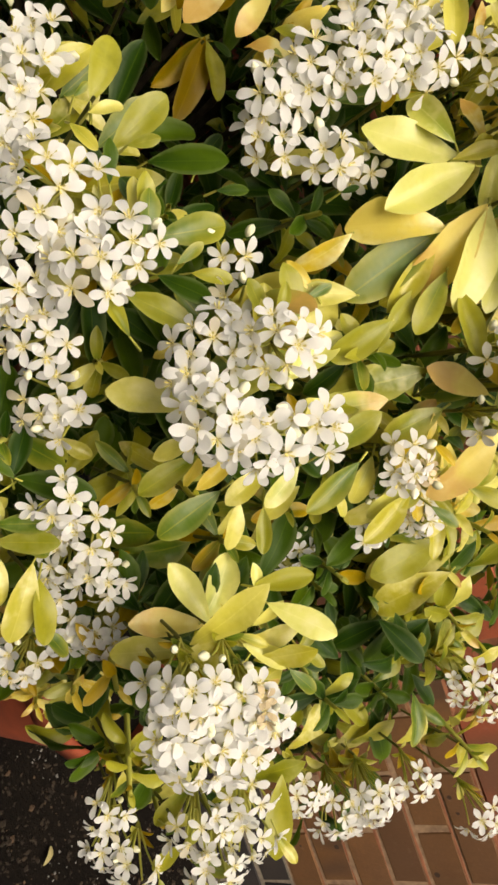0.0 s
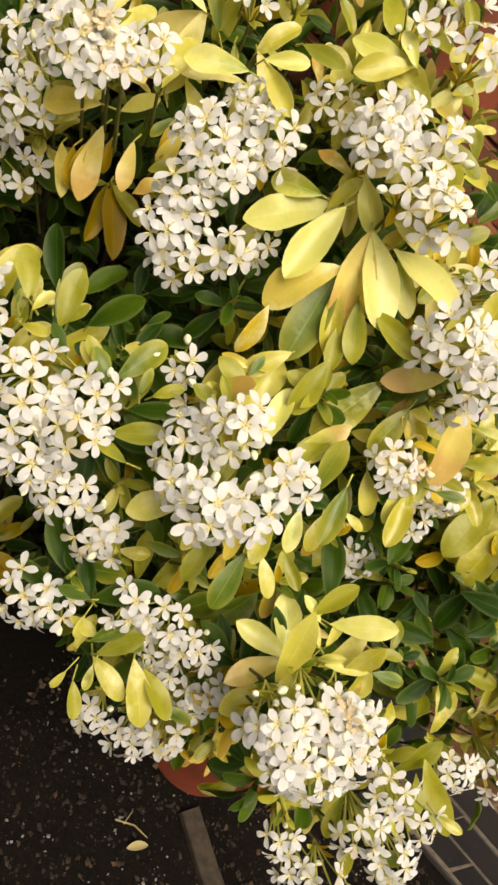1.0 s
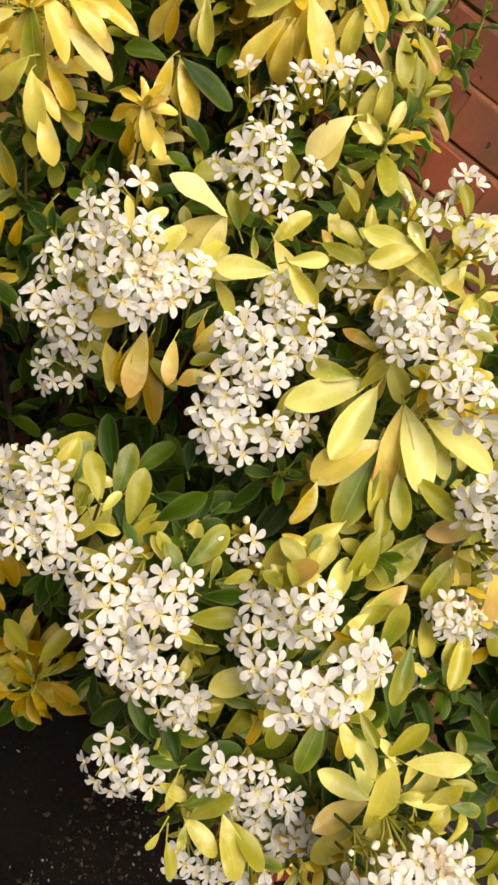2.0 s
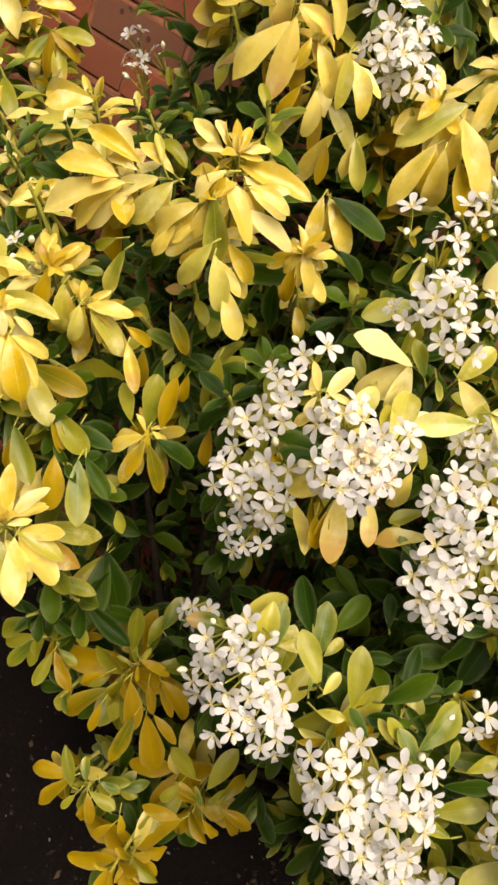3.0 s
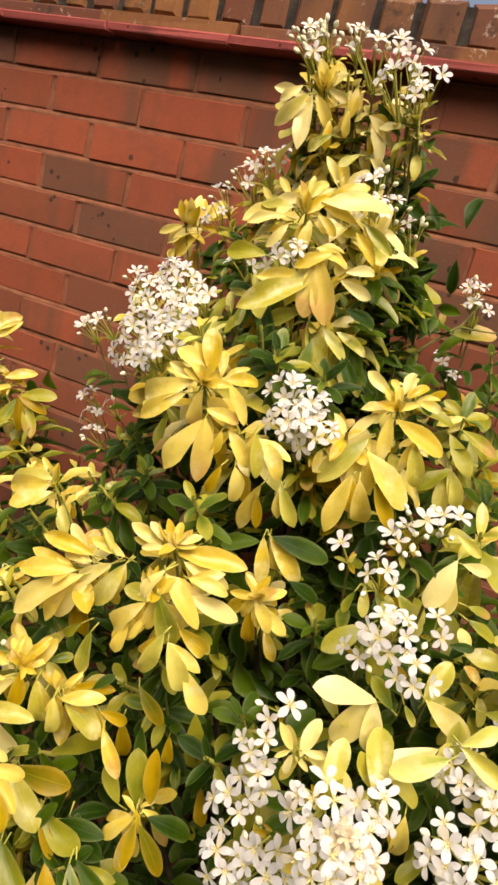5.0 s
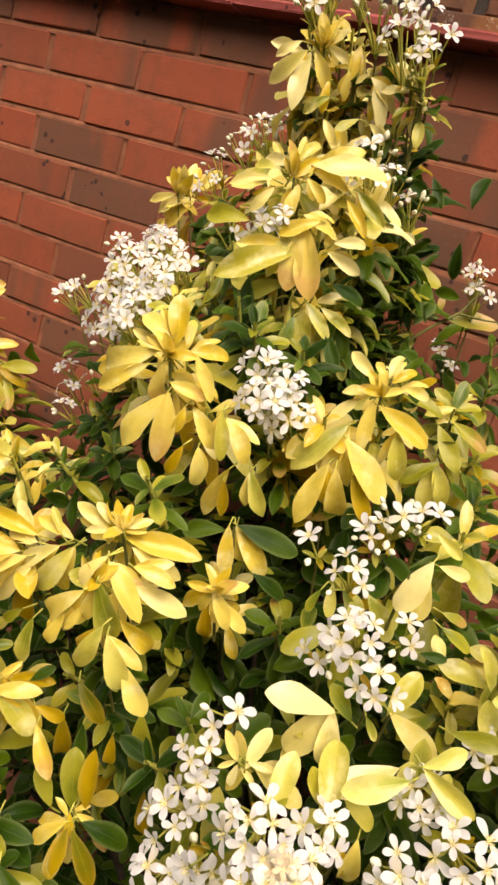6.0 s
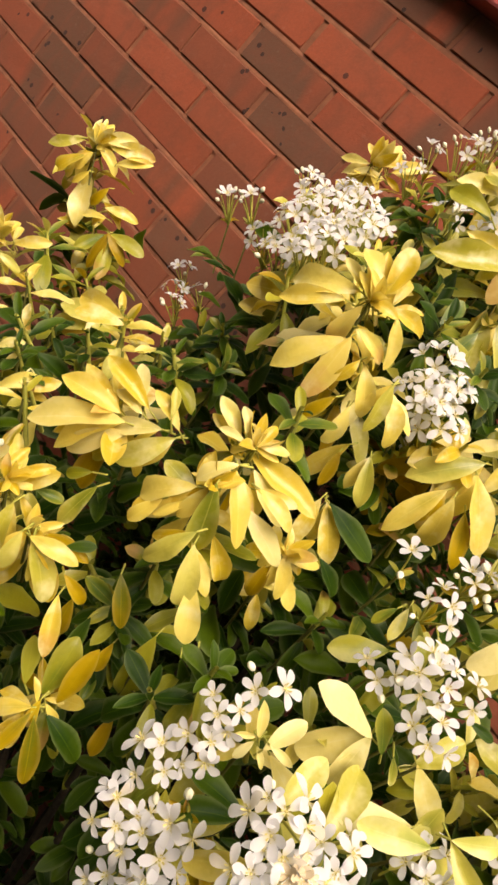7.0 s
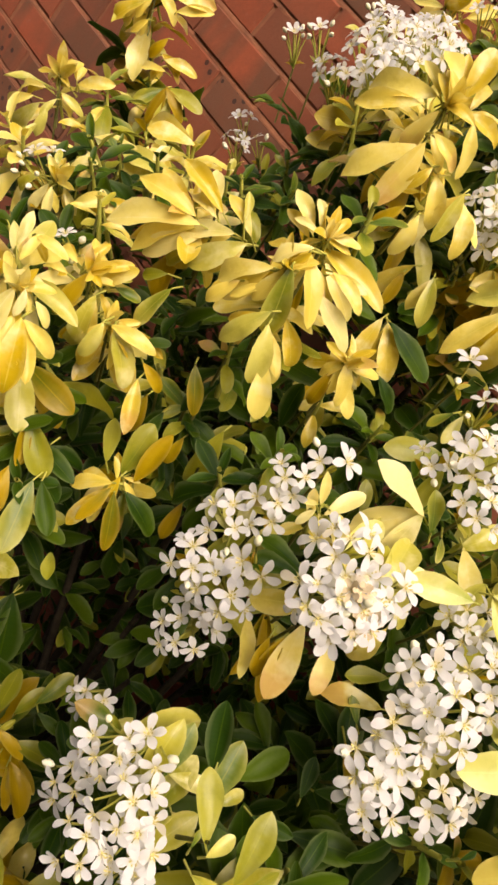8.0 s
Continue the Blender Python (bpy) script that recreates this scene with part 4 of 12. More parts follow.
flower_head(1.628, 0.782, 0.969, r=0.012, n=2, buds=1, leaves=0, tone='pale')
flower_head(1.619, 0.783, 0.992, r=0.012, n=1, buds=4, leaves=0, tone='pale')
flower_head(1.765, 0.893, 0.921, r=0.021, n=7, buds=1, leaves=1, tone='pale')
flower_head(1.770, 0.863, 0.894, r=0.020, n=8, buds=1, leaves=1, tone='pale')
flower_head(1.808, 0.908, 0.902, r=0.020, n=7, buds=1, leaves=1, tone='pale')
flower_head(1.810, 0.874, 0.888, r=0.019, n=7, buds=1, leaves=1, tone='pale')
flower_head(1.737, 0.839, 0.840, r=0.015, n=5, buds=1, leaves=1, tone='pale')
flower_head(1.770, 0.847, 0.819, r=0.017, n=6, buds=1, leaves=1, tone='pale')
flower_head(1.788, 0.846, 0.839, r=0.015, n=5, buds=1, leaves=1, tone='pale')
flower_head(1.829, 0.986, 0.909, r=0.020, n=9, buds=1, leaves=1, tone='pale')
flower_head(1.870, 1.020, 0.923, r=0.024, n=11, buds=1, leaves=1, tone='pale')
flower_head(1.867, 1.029, 0.955, r=0.023, n=11, buds=1, leaves=1, tone='pale')
flower_head(1.862, 1.046, 0.995, r=0.015, n=5, buds=1, leaves=1, tone='pale')
flower_head(1.815, 1.132, 1.050, r=0.025, n=9, buds=1, leaves=1, tone='pale')
flower_head(1.840, 1.130, 1.064, r=0.017, n=5, buds=1, leaves=1, tone='pale')
flower_head(1.923, 1.080, 1.032, r=0.019, n=5, buds=1, leaves=1, tone='pale')
flower_head(1.392, 0.917, 1.253, r=0.017, n=8, buds=1, leaves=1, tone='pale')
flower_head(1.433, 0.902, 1.250, r=0.015, n=5, buds=1, leaves=1, tone='pale')
flower_head(1.456, 0.904, 1.251, r=0.014, n=5, buds=1, leaves=1, tone='pale')
flower_head(1.426, 0.929, 1.275, r=0.012, n=4, buds=1, leaves=0, tone='pale')
flower_head(1.506, 0.975, 1.224, r=0.018, n=7, buds=1, leaves=1, tone='pale')
flower_head(1.516, 0.899, 1.208, r=0.017, n=7, buds=1, leaves=1, tone='pale')
flower_head(1.554, 0.894, 1.204, r=0.012, n=5, buds=1, leaves=1, tone='pale')
flower_head(1.338, 1.002, 1.307, r=0.018, n=3, buds=6, leaves=0, tone='pale')
flower_head(1.390, 0.980, 1.322, r=0.015, n=5, buds=1, leaves=1, tone='pale')
flower_head(1.347, 1.042, 1.335, r=0.012, n=3, buds=1, leaves=0, tone='pale')
flower_head(1.560, 0.820, 0.776, r=0.014, n=5, buds=1, leaves=1, tone='pale')
flower_head(1.600, 0.848, 0.752, r=0.018, n=8, buds=1, leaves=1, tone='pale')
flower_head(1.614, 0.838, 0.807, r=0.015, n=6, buds=1, leaves=1, tone='pale')
flower_head(0.898, 1.267, 1.765, r=0.025, n=2, buds=14, leaves=0, tone='gold')
flower_head(0.966, 1.263, 1.767, r=0.022, n=3, buds=6, leaves=0, tone='gold')
flower_head(1.010, 1.275, 1.770, r=0.018, n=4, buds=1, leaves=0, tone='gold')
flower_head(1.008, 1.262, 1.742, r=0.026, n=4, buds=6, leaves=0, tone='gold')
flower_head(1.032, 1.257, 1.732, r=0.014, n=4, buds=1, leaves=0, tone='gold')
flower_head(0.786, 1.418, 1.655, r=0.024, n=3, buds=8, leaves=0, tone='gold')
flower_head(0.768, 1.420, 1.628, r=0.031, n=3, buds=8, leaves=0, tone='gold')
flower_head(0.832, 1.386, 1.659, r=0.019, n=3, buds=4, leaves=0, tone='gold')
flower_head(0.739, 1.404, 1.599, r=0.017, n=2, buds=2, leaves=0, tone='gold')
flower_head(0.727, 1.420, 1.570, r=0.021, n=3, buds=3, leaves=0, tone='gold')
flower_head(0.918, 1.167, 1.512, r=0.016, n=3, buds=1, leaves=0, tone='gold')
flower_head(0.962, 1.158, 1.524, r=0.018, n=5, buds=1, leaves=1, tone='gold')
flower_head(0.988, 1.137, 1.540, r=0.012, n=2, buds=1, leaves=0, tone='gold')
flower_head(1.019, 1.242, 1.630, r=0.021, n=3, buds=4, leaves=0, tone='gold')
flower_head(1.028, 1.219, 1.600, r=0.019, n=4, buds=3, leaves=0, tone='gold')
flower_head(1.042, 1.253, 1.611, r=0.016, n=2, buds=4, leaves=0, tone='gold')
flower_head(1.058, 1.306, 1.596, r=0.019, n=1, buds=8, leaves=0, tone='gold')
flower_head(0.695, 1.288, 1.457, r=0.016, n=1, buds=5, leaves=0, tone='gold')
flower_head(0.701, 1.221, 1.391, r=0.016, n=1, buds=5, leaves=0, tone='gold')
flower_head(0.807, 1.224, 1.471, r=0.022, n=7, buds=1, leaves=1, tone='gold')
flower_head(0.809, 1.179, 1.440, r=0.027, n=9, buds=1, leaves=1, tone='gold')
flower_head(0.880, 1.129, 1.450, r=0.022, n=7, buds=1, leaves=1, tone='gold')
flower_head(0.810, 1.151, 1.412, r=0.026, n=8, buds=1, leaves=1, tone='gold')
flower_head(0.867, 1.115, 1.414, r=0.024, n=8, buds=1, leaves=1, tone='gold')
flower_head(0.775, 1.180, 1.373, r=0.018, n=5, buds=1, leaves=1, tone='gold')
flower_head(0.829, 1.135, 1.375, r=0.020, n=5, buds=1, leaves=1, tone='gold')
flower_head(1.044, 1.065, 1.412, r=0.014, n=5, buds=1, leaves=1, tone='gold')
flower_head(1.057, 1.056, 1.389, r=0.018, n=8, buds=1, leaves=1, tone='gold')
flower_head(1.074, 1.079, 1.380, r=0.021, n=8, buds=1, leaves=1, tone='gold')
flower_head(1.068, 1.144, 1.335, r=0.015, n=5, buds=1, leaves=1, tone='gold')
flower_head(1.065, 1.078, 1.403, r=0.016, n=6, buds=1, leaves=1, tone='gold')
flower_head(1.131, 1.459, 1.552, r=0.016, n=4, buds=4, leaves=0, tone='pale')
flower_head(1.139, 1.459, 1.528, r=0.016, n=3, buds=3, leaves=0, tone='pale')
flower_head(1.106, 1.550, 1.442, r=0.013, n=2, buds=1, leaves=0, tone='pale')
flower_head(1.123, 1.535, 1.419, r=0.012, n=2, buds=1, leaves=0, tone='pale')
flower_head(0.623, 1.320, 1.250, r=0.015, n=3, buds=1, leaves=0, tone='gold')
flower_head(0.652, 1.296, 1.229, r=0.015, n=3, buds=1, leaves=0, tone='gold')
flower_head(0.722, 1.212, 1.233, r=0.012, n=2, buds=2, leaves=0, tone='gold')
flower_head(0.674, 1.314, 1.248, r=0.013, n=1, buds=3, leaves=0, tone='gold')
flower_head(0.910, 0.877, 1.143, r=0.012, n=1, buds=4, leaves=0, tone='gold')
flower_head(0.764, 0.952, 1.122, r=0.021, n=2, buds=8, leaves=0, tone='gold')
flower_head(0.645, 1.261, 1.369, r=0.014, n=1, buds=6, leaves=0, tone='gold')
flower_head(1.194, 0.890, 0.933, r=0.013, n=4, buds=1, leaves=0, tone='pale')
leaf_rosette(1.102, 1.104, 1.382, size=0.057, n=16, tone='gold', split=True)
leaf_rosette(1.056, 0.845, 0.814, size=0.039, n=11, tone='green')
leaf_rosette(1.007, 0.843, 1.046, size=0.049, n=14, tone='green')
leaf_rosette(1.042, 0.835, 1.025, size=0.049, n=12, tone='green')
leaf_rosette(1.131, 0.922, 1.173, size=0.037, n=12, tone='green')
leaf_rosette(1.045, 0.937, 1.124, size=0.041, n=12, tone='green')
leaf_rosette(1.140, 1.044, 1.212, size=0.042, n=12, tone='green')
leaf_rosette(1.048, 0.910, 1.194, size=0.037, n=11, tone='green')
leaf_rosette(1.115, 0.909, 1.130, size=0.044, n=11, tone='green')
leaf_rosette(1.368, 0.840, 1.051, size=0.049, n=9, tone='green')
leaf_rosette(0.934, 1.322, 1.685, size=0.049, n=16, tone='gold')
leaf_rosette(1.036, 1.213, 1.579, size=0.059, n=14, tone='cream', lean=(-0.17, -0.80, 0.64))
leaf_rosette(1.039, 1.191, 1.497, size=0.047, n=14, tone='green')
leaf_rosette(1.049, 1.286, 1.460, size=0.053, n=16, tone='green')
leaf_rosette(1.069, 1.085, 1.435, size=0.045, n=14, tone='green')
leaf_rosette(1.075, 1.339, 1.451, size=0.050, n=14, tone='green')
leaf_rosette(1.179, 1.370, 1.402, size=0.055, n=19, tone='lime')
leaf_rosette(1.249, 1.186, 1.347, size=0.048, n=14, tone='green')
leaf_rosette(0.775, 1.211, 1.243, size=0.053, n=16, tone='green')
leaf_rosette(0.898, 1.083, 1.272, size=0.043, n=16, tone='green')
leaf_rosette(0.869, 1.045, 1.249, size=0.042, n=14, tone='green')
leaf_rosette(0.859, 1.266, 1.544, size=0.055, n=14, tone='green')
leaf_rosette(1.018, 1.082, 1.444, size=0.046, n=16, tone='green')
leaf_rosette(1.063, 1.107, 1.334, size=0.048, n=14, tone='lime')
leaf_rosette(1.035, 0.938, 1.327, size=0.038, n=12, tone='green')
leaf_rosette(1.202, 1.406, 1.422, size=0.051, n=14, tone='green')
leaf_rosette(1.071, 1.435, 1.496, size=0.038, n=7, tone='green')
leaf_rosette(1.176, 1.495, 1.473, size=0.045, n=8, tone='green')
leaf_rosette(1.034, 1.205, 1.547, size=0.051, n=11, tone='pale')
leaf_rosette(0.732, 0.942, 1.131, size=0.053, n=14, tone='gold')
leaf_rosette(0.830, 1.148, 1.280, size=0.037, n=16, tone='green')
leaf_rosette(0.738, 1.036, 1.173, size=0.040, n=14, tone='green')
leaf_rosette(0.801, 0.954, 1.168, size=0.036, n=14, tone='green')
leaf_rosette(0.809, 1.008, 1.206, size=0.036, n=11, tone='green')
leaf_rosette(1.291, 0.876, 0.525, size=0.057, n=11, tone='shaded_gold')
leaf_rosette(1.317, 1.033, 1.266, size=0.051, n=9, tone='pale')
leaf_rosette(1.463, 0.784, 0.920, size=0.047, n=7, tone='green')
leaf_rosette(1.436, 0.820, 0.980, size=0.036, n=8, tone='lime')
leaf_rosette(1.758, 0.994, 0.966, size=0.047, n=14, tone='green')
leaf_rosette(1.805, 1.097, 0.971, size=0.054, n=14, tone='green')
leaf_rosette(1.798, 1.128, 1.027, size=0.047, n=11, tone='lime')
leaf_rosette(1.875, 1.095, 1.040, size=0.044, n=11, tone='lime')
leaf_rosette(1.700, 0.939, 0.981, size=0.036, n=11, tone='green')
leaf_rosette(1.739, 1.101, 0.969, size=0.054, n=14, tone='green')
leaf_rosette(1.486, 0.874, 1.129, size=0.036, n=14, tone='green')
leaf_rosette(1.717, 0.826, 0.880, size=0.036, n=11, tone='lime')
leaf_rosette(1.378, 0.823, 1.055, size=0.036, n=12, tone='green')
leaf_rosette(1.456, 0.817, 1.104, size=0.036, n=11, tone='lime')
leaf_rosette(1.395, 0.893, 1.119, size=0.036, n=9, tone='green')
leaf_rosette(1.474, 0.832, 0.918, size=0.036, n=9, tone='lime')
leaf_rosette(1.650, 1.006, 1.006, size=0.036, n=9, tone='green')
leaf_rosette(1.642, 1.016, 1.132, size=0.042, n=11, tone='lime')
leaf_rosette(1.316, 1.007, 1.269, size=0.045, n=7, tone='pale')
leaf_rosette(1.618, 1.003, 1.115, size=0.051, n=11, tone='pale')
single_leaf(1.556, 0.922, 1.036, (0.35, -0.66, -0.67), 0.035, 'pale', 1, (-0.15, -0.93, 0.61))
single_leaf(1.594, 0.995, 1.074, (0.17, -0.56, -0.81), 0.041, 'pale', 2, (0.07, -0.98, 0.67))
single_leaf(1.716, 0.993, 0.986, (-0.85, -0.50, -0.17), 0.050, 'green', 2, (-0.28, -1.06, 0.73))
single_leaf(1.792, 0.954, 0.919, (0.85, -0.48, -0.20), 0.065, 'lime', 0, (0.20, -1.19, 0.51))
single_leaf(1.443, 0.825, 1.081, (0.19, -0.12, 0.97), 0.042, 'lime', 2, (-0.26, -1.00, 0.92))
single_leaf(1.466, 0.828, 1.081, (-0.71, -0.25, 0.66), 0.037, 'pale', 2, (0.25, -0.84, 1.07))
single_leaf(1.459, 0.799, 0.876, (-0.77, -0.54, 0.35), 0.039, 'green', 4, (0.41, -1.03, 0.92))
single_leaf(1.460, 0.790, 0.911, (-0.80, 0.05, 0.60), 0.048, 'green', 2, (0.23, -0.79, 0.67))
single_leaf(1.094, 0.853, 1.003, (0.72, -0.68, 0.12), 0.028, 'lime', 3, (0.53, -1.09, 0.62))
single_leaf(1.032, 1.435, 1.543, (0.93, 0.28, -0.22), 0.065, 'lime', 0, (0.63, -1.21, 0.90))
single_leaf(1.065, 1.440, 1.486, (0.89, -0.12, 0.45), 0.039, 'green', 2, (0.21, -1.03, 0.46))
single_leaf(1.108, 1.471, 1.489, (0.95, 0.17, 0.25), 0.072, 'lime', 4, (0.63, -0.86, 0.84))
single_leaf(1.233, 1.092, 1.331, (0.90, -0.04, -0.44), 0.029, 'pale', 3, (0.24, -1.23, 0.49))
leaf_rosette(0.919, 1.295, 1.693, size=0.057, n=12, tone='gold')
leaf_rosette(0.910, 1.262, 1.605, size=0.062, n=11, tone='cream', lean=(-0.06, -0.80, 0.45))
leaf_rosette(0.969, 1.256, 1.630, size=0.059, n=12, tone='cream', lean=(-0.22, -0.80, 0.44))
leaf_rosette(0.938, 1.191, 1.557, size=0.053, n=11, tone='lime')
leaf_rosette(1.044, 1.245, 1.540, size=0.053, n=11, tone='lime')
leaf_rosette(0.987, 1.098, 1.459, size=0.047, n=11, tone='green')
leaf_rosette(0.934, 1.152, 1.508, size=0.043, n=9, tone='green')
leaf_rosette(1.011, 1.222, 1.607, size=0.052, n=11, tone='cream', lean=(-0.16, -0.80, 0.42))
leaf_rosette(1.587, 0.943, 1.118, size=0.050, n=11, tone='pale')
leaf_rosette(1.763, 1.132, 1.057, size=0.055, n=11, tone='lime')
leaf_rosette(1.552, 0.909, 1.139, size=0.041, n=7, tone='gold')
leaf_rosette(1.573, 0.941, 1.011, size=0.037, n=8, tone='lime')
leaf_rosette(1.572, 0.868, 0.995, size=0.039, n=8, tone='lime')
leaf_rosette(1.520, 0.839, 0.962, size=0.038, n=7, tone='lime')
leaf_rosette(1.681, 1.047, 0.542, size=0.051, n=16, tone='gold')
leaf_rosette(1.715, 1.061, 0.565, size=0.051, n=16, tone='gold')
leaf_rosette(1.727, 1.079, 0.596, size=0.045, n=16, tone='gold')
leaf_rosette(1.746, 1.062, 0.568, size=0.045, n=14, tone='gold')
leaf_rosette(1.682, 1.034, 0.519, size=0.045, n=12, tone='gold')
leaf_rosette(1.757, 1.085, 0.607, size=0.045, n=12, tone='gold')
leaf_rosette(1.794, 1.087, 0.610, size=0.040, n=11, tone='shaded_gold')
leaf_rosette(1.676, 1.062, 0.567, size=0.051, n=12, tone='shaded_gold')
leaf_rosette(0.888, 1.329, 1.638, size=0.061, n=12, tone='cream', lean=(0.08, -0.80, 0.64))
leaf_rosette(0.921, 1.314, 1.661, size=0.054, n=12, tone='cream', lean=(-0.30, -0.80, 0.45))
leaf_rosette(0.870, 1.303, 1.594, size=0.056, n=11, tone='cream', lean=(-0.14, -0.80, 0.52))
leaf_rosette(1.008, 1.209, 1.586, size=0.051, n=12, tone='cream', lean=(-0.14, -0.80, 0.54))
leaf_rosette(1.043, 1.196, 1.479, size=0.052, n=14, tone='pale')
leaf_rosette(0.950, 1.143, 1.493, size=0.050, n=12, tone='pale')
leaf_rosette(0.835, 1.209, 1.462, size=0.053, n=11, tone='pale')
leaf_rosette(0.924, 1.091, 1.442, size=0.049, n=12, tone='pale')
leaf_rosette(0.780, 1.174, 1.433, size=0.048, n=9, tone='pale')
leaf_rosette(0.871, 1.101, 1.369, size=0.052, n=11, tone='lime')
leaf_rosette(1.041, 1.274, 1.500, size=0.056, n=12, tone='green')
leaf_rosette(1.049, 1.339, 1.563, size=0.049, n=11, tone='green')
leaf_rosette(1.140, 1.170, 1.438, size=0.048, n=14, tone='green')
flower_head(0.749, 1.235, 1.450, r=0.020, n=5, buds=1, leaves=1, tone='gold')
flower_head(0.751, 1.293, 1.478, r=0.021, n=6, buds=1, leaves=1, tone='gold')
flower_head(0.851, 1.197, 1.462, r=0.017, n=5, buds=1, leaves=1, tone='gold')
flower_head(0.856, 1.144, 1.431, r=0.020, n=6, buds=1, leaves=1, tone='gold')
flower_head(0.861, 1.100, 1.399, r=0.016, n=5, buds=1, leaves=1, tone='gold')
flower_head(0.940, 1.265, 1.784, r=0.013, n=1, buds=6, leaves=0, tone='gold')
flower_head(0.883, 1.266, 1.779, r=0.017, n=1, buds=9, leaves=0, tone='gold')
flower_head(0.900, 1.273, 1.789, r=0.013, n=0, buds=8, leaves=0, tone='gold')
flower_head(1.035, 1.272, 1.754, r=0.014, n=3, buds=1, leaves=0, tone='gold')
flower_head(0.986, 1.275, 1.780, r=0.015, n=4, buds=1, leaves=0, tone='gold')
leaf_rosette(1.481, 0.912, 1.123, size=0.037, n=8, tone='lime')
leaf_rosette(1.608, 1.006, 1.141, size=0.049, n=11, tone='pale')
leaf_rosette(1.705, 1.117, 1.001, size=0.064, n=9, tone='lime')
leaf_rosette(1.618, 1.037, 0.973, size=0.052, n=9, tone='green')
leaf_rosette(1.785, 1.166, 1.033, size=0.058, n=11, tone='lime')
leaf_rosette(1.660, 1.011, 0.984, size=0.042, n=8, tone='green')
leaf_rosette(1.763, 1.132, 0.948, size=0.060, n=9, tone='green')
leaf_rosette(1.492, 0.985, 1.228, size=0.043, n=8, tone='lime')
leaf_rosette(1.251, 1.126, 1.327, size=0.059, n=11, tone='pale')
leaf_rosette(1.228, 1.255, 1.370, size=0.061, n=12, tone='lime')
leaf_rosette(1.300, 1.040, 1.210, size=0.047, n=9, tone='lime')
leaf_rosette(1.278, 0.855, 0.526, size=0.074, n=12, tone='shaded_gold')
leaf_rosette(1.068, 0.899, 0.808, size=0.067, n=12, tone='green')
leaf_rosette(1.761, 1.047, 0.581, size=0.039, n=12, tone='gold')
leaf_rosette(1.737, 1.037, 0.564, size=0.044, n=14, tone='gold')
leaf_rosette(1.792, 1.063, 0.609, size=0.039, n=11, tone='gold')
leaf_rosette(1.701, 1.033, 0.557, size=0.044, n=12, tone='gold')
leaf_rosette(1.758, 1.063, 0.608, size=0.039, n=11, tone='gold')
single_leaf(0.883, 1.147, 1.367, (-0.71, -0.56, -0.43), 0.068, 'gold', 4, (0.39, -0.83, 0.37))
single_leaf(0.870, 1.161, 1.339, (-0.62, -0.62, -0.47), 0.054, 'gold', 3, (0.27, -0.94, 0.44))
single_leaf(0.813, 1.029, 1.236, (-0.86, -0.47, -0.21), 0.052, 'gold', 2, (0.51, -1.14, 0.57))
single_leaf(0.840, 0.999, 1.243, (-0.65, -0.70, -0.30), 0.045, 'gold', 4, (0.36, -0.97, 0.84))
single_leaf(0.908, 1.294, 1.597, (-0.74, -0.54, -0.40), 0.071, 'cream', 3, (0.57, -0.79, 0.86))
leaf_rosette(0.925, 0.817, 1.090, size=0.052, n=16, tone='green')
leaf_rosette(0.951, 0.822, 1.042, size=0.054, n=16, tone='lime')
leaf_rosette(0.751, 0.973, 1.125, size=0.069, n=14, tone='green')
leaf_rosette(0.845, 0.932, 1.115, size=0.055, n=12, tone='green')
leaf_rosette(0.944, 0.808, 1.020, size=0.054, n=12, tone='green')
leaf_rosette(0.763, 0.976, 1.172, size=0.050, n=12, tone='green')
leaf_rosette(0.869, 0.856, 1.120, size=0.056, n=12, tone='green')
leaf_rosette(0.960, 0.858, 1.080, size=0.055, n=12, tone='green')
leaf_rosette(0.447, 1.255, 1.145, size=0.075, n=12, tone='lime')
leaf_rosette(1.184, 0.889, 1.097, size=0.046, n=11, tone='pale')
leaf_rosette(1.368, 1.017, 1.328, size=0.048, n=9, tone='pale')
leaf_rosette(1.414, 0.988, 1.299, size=0.042, n=9, tone='pale')
leaf_rosette(1.480, 0.966, 1.222, size=0.044, n=8, tone='lime')
leaf_rosette(1.541, 0.940, 1.201, size=0.042, n=9, tone='lime')
leaf_rosette(1.415, 0.920, 1.116, size=0.036, n=8, tone='lime')
leaf_rosette(1.328, 1.071, 1.266, size=0.054, n=11, tone='pale')
flower_head(1.252, 0.844, 1.188, r=0.010, n=6, buds=3, leaves=0, size=0.0075, faded=True)
flower_head(1.242, 0.839, 1.196, r=0.006, n=4, buds=3, leaves=0, size=0.0075, faded=True)
flower_head(1.608, 0.988, 1.091, r=0.012, n=5, buds=3, leaves=0, size=0.0075, faded=True)
flower_head(1.570, 0.908, 1.124, r=0.008, n=4, buds=3, leaves=0, size=0.0075, faded=True)
flower_head(1.659, 0.807, 1.021, r=0.008, n=4, buds=3, leaves=0, size=0.0075, faded=True)
leaf_rosette(1.022, 1.266, 1.712, size=0.039, n=12, tone='cream', lean=(-0.12, -0.80, 0.41))
leaf_rosette(1.037, 1.265, 1.720, size=0.036, n=11, tone='pale')
leaf_rosette(0.940, 1.317, 1.699, size=0.048, n=12, tone='gold')
leaf_rosette(0.794, 1.398, 1.608, size=0.051, n=11, tone='lime')
leaf_rosette(0.777, 1.382, 1.557, size=0.052, n=11, tone='lime')
leaf_rosette(0.820, 1.390, 1.631, size=0.050, n=11, tone='pale')
flower_head(1.390, 0.935, 1.267, r=0.013, n=6, buds=1, leaves=1, tone='pale')
flower_head(1.382, 0.940, 1.250, r=0.012, n=5, buds=1, leaves=1, tone='pale')
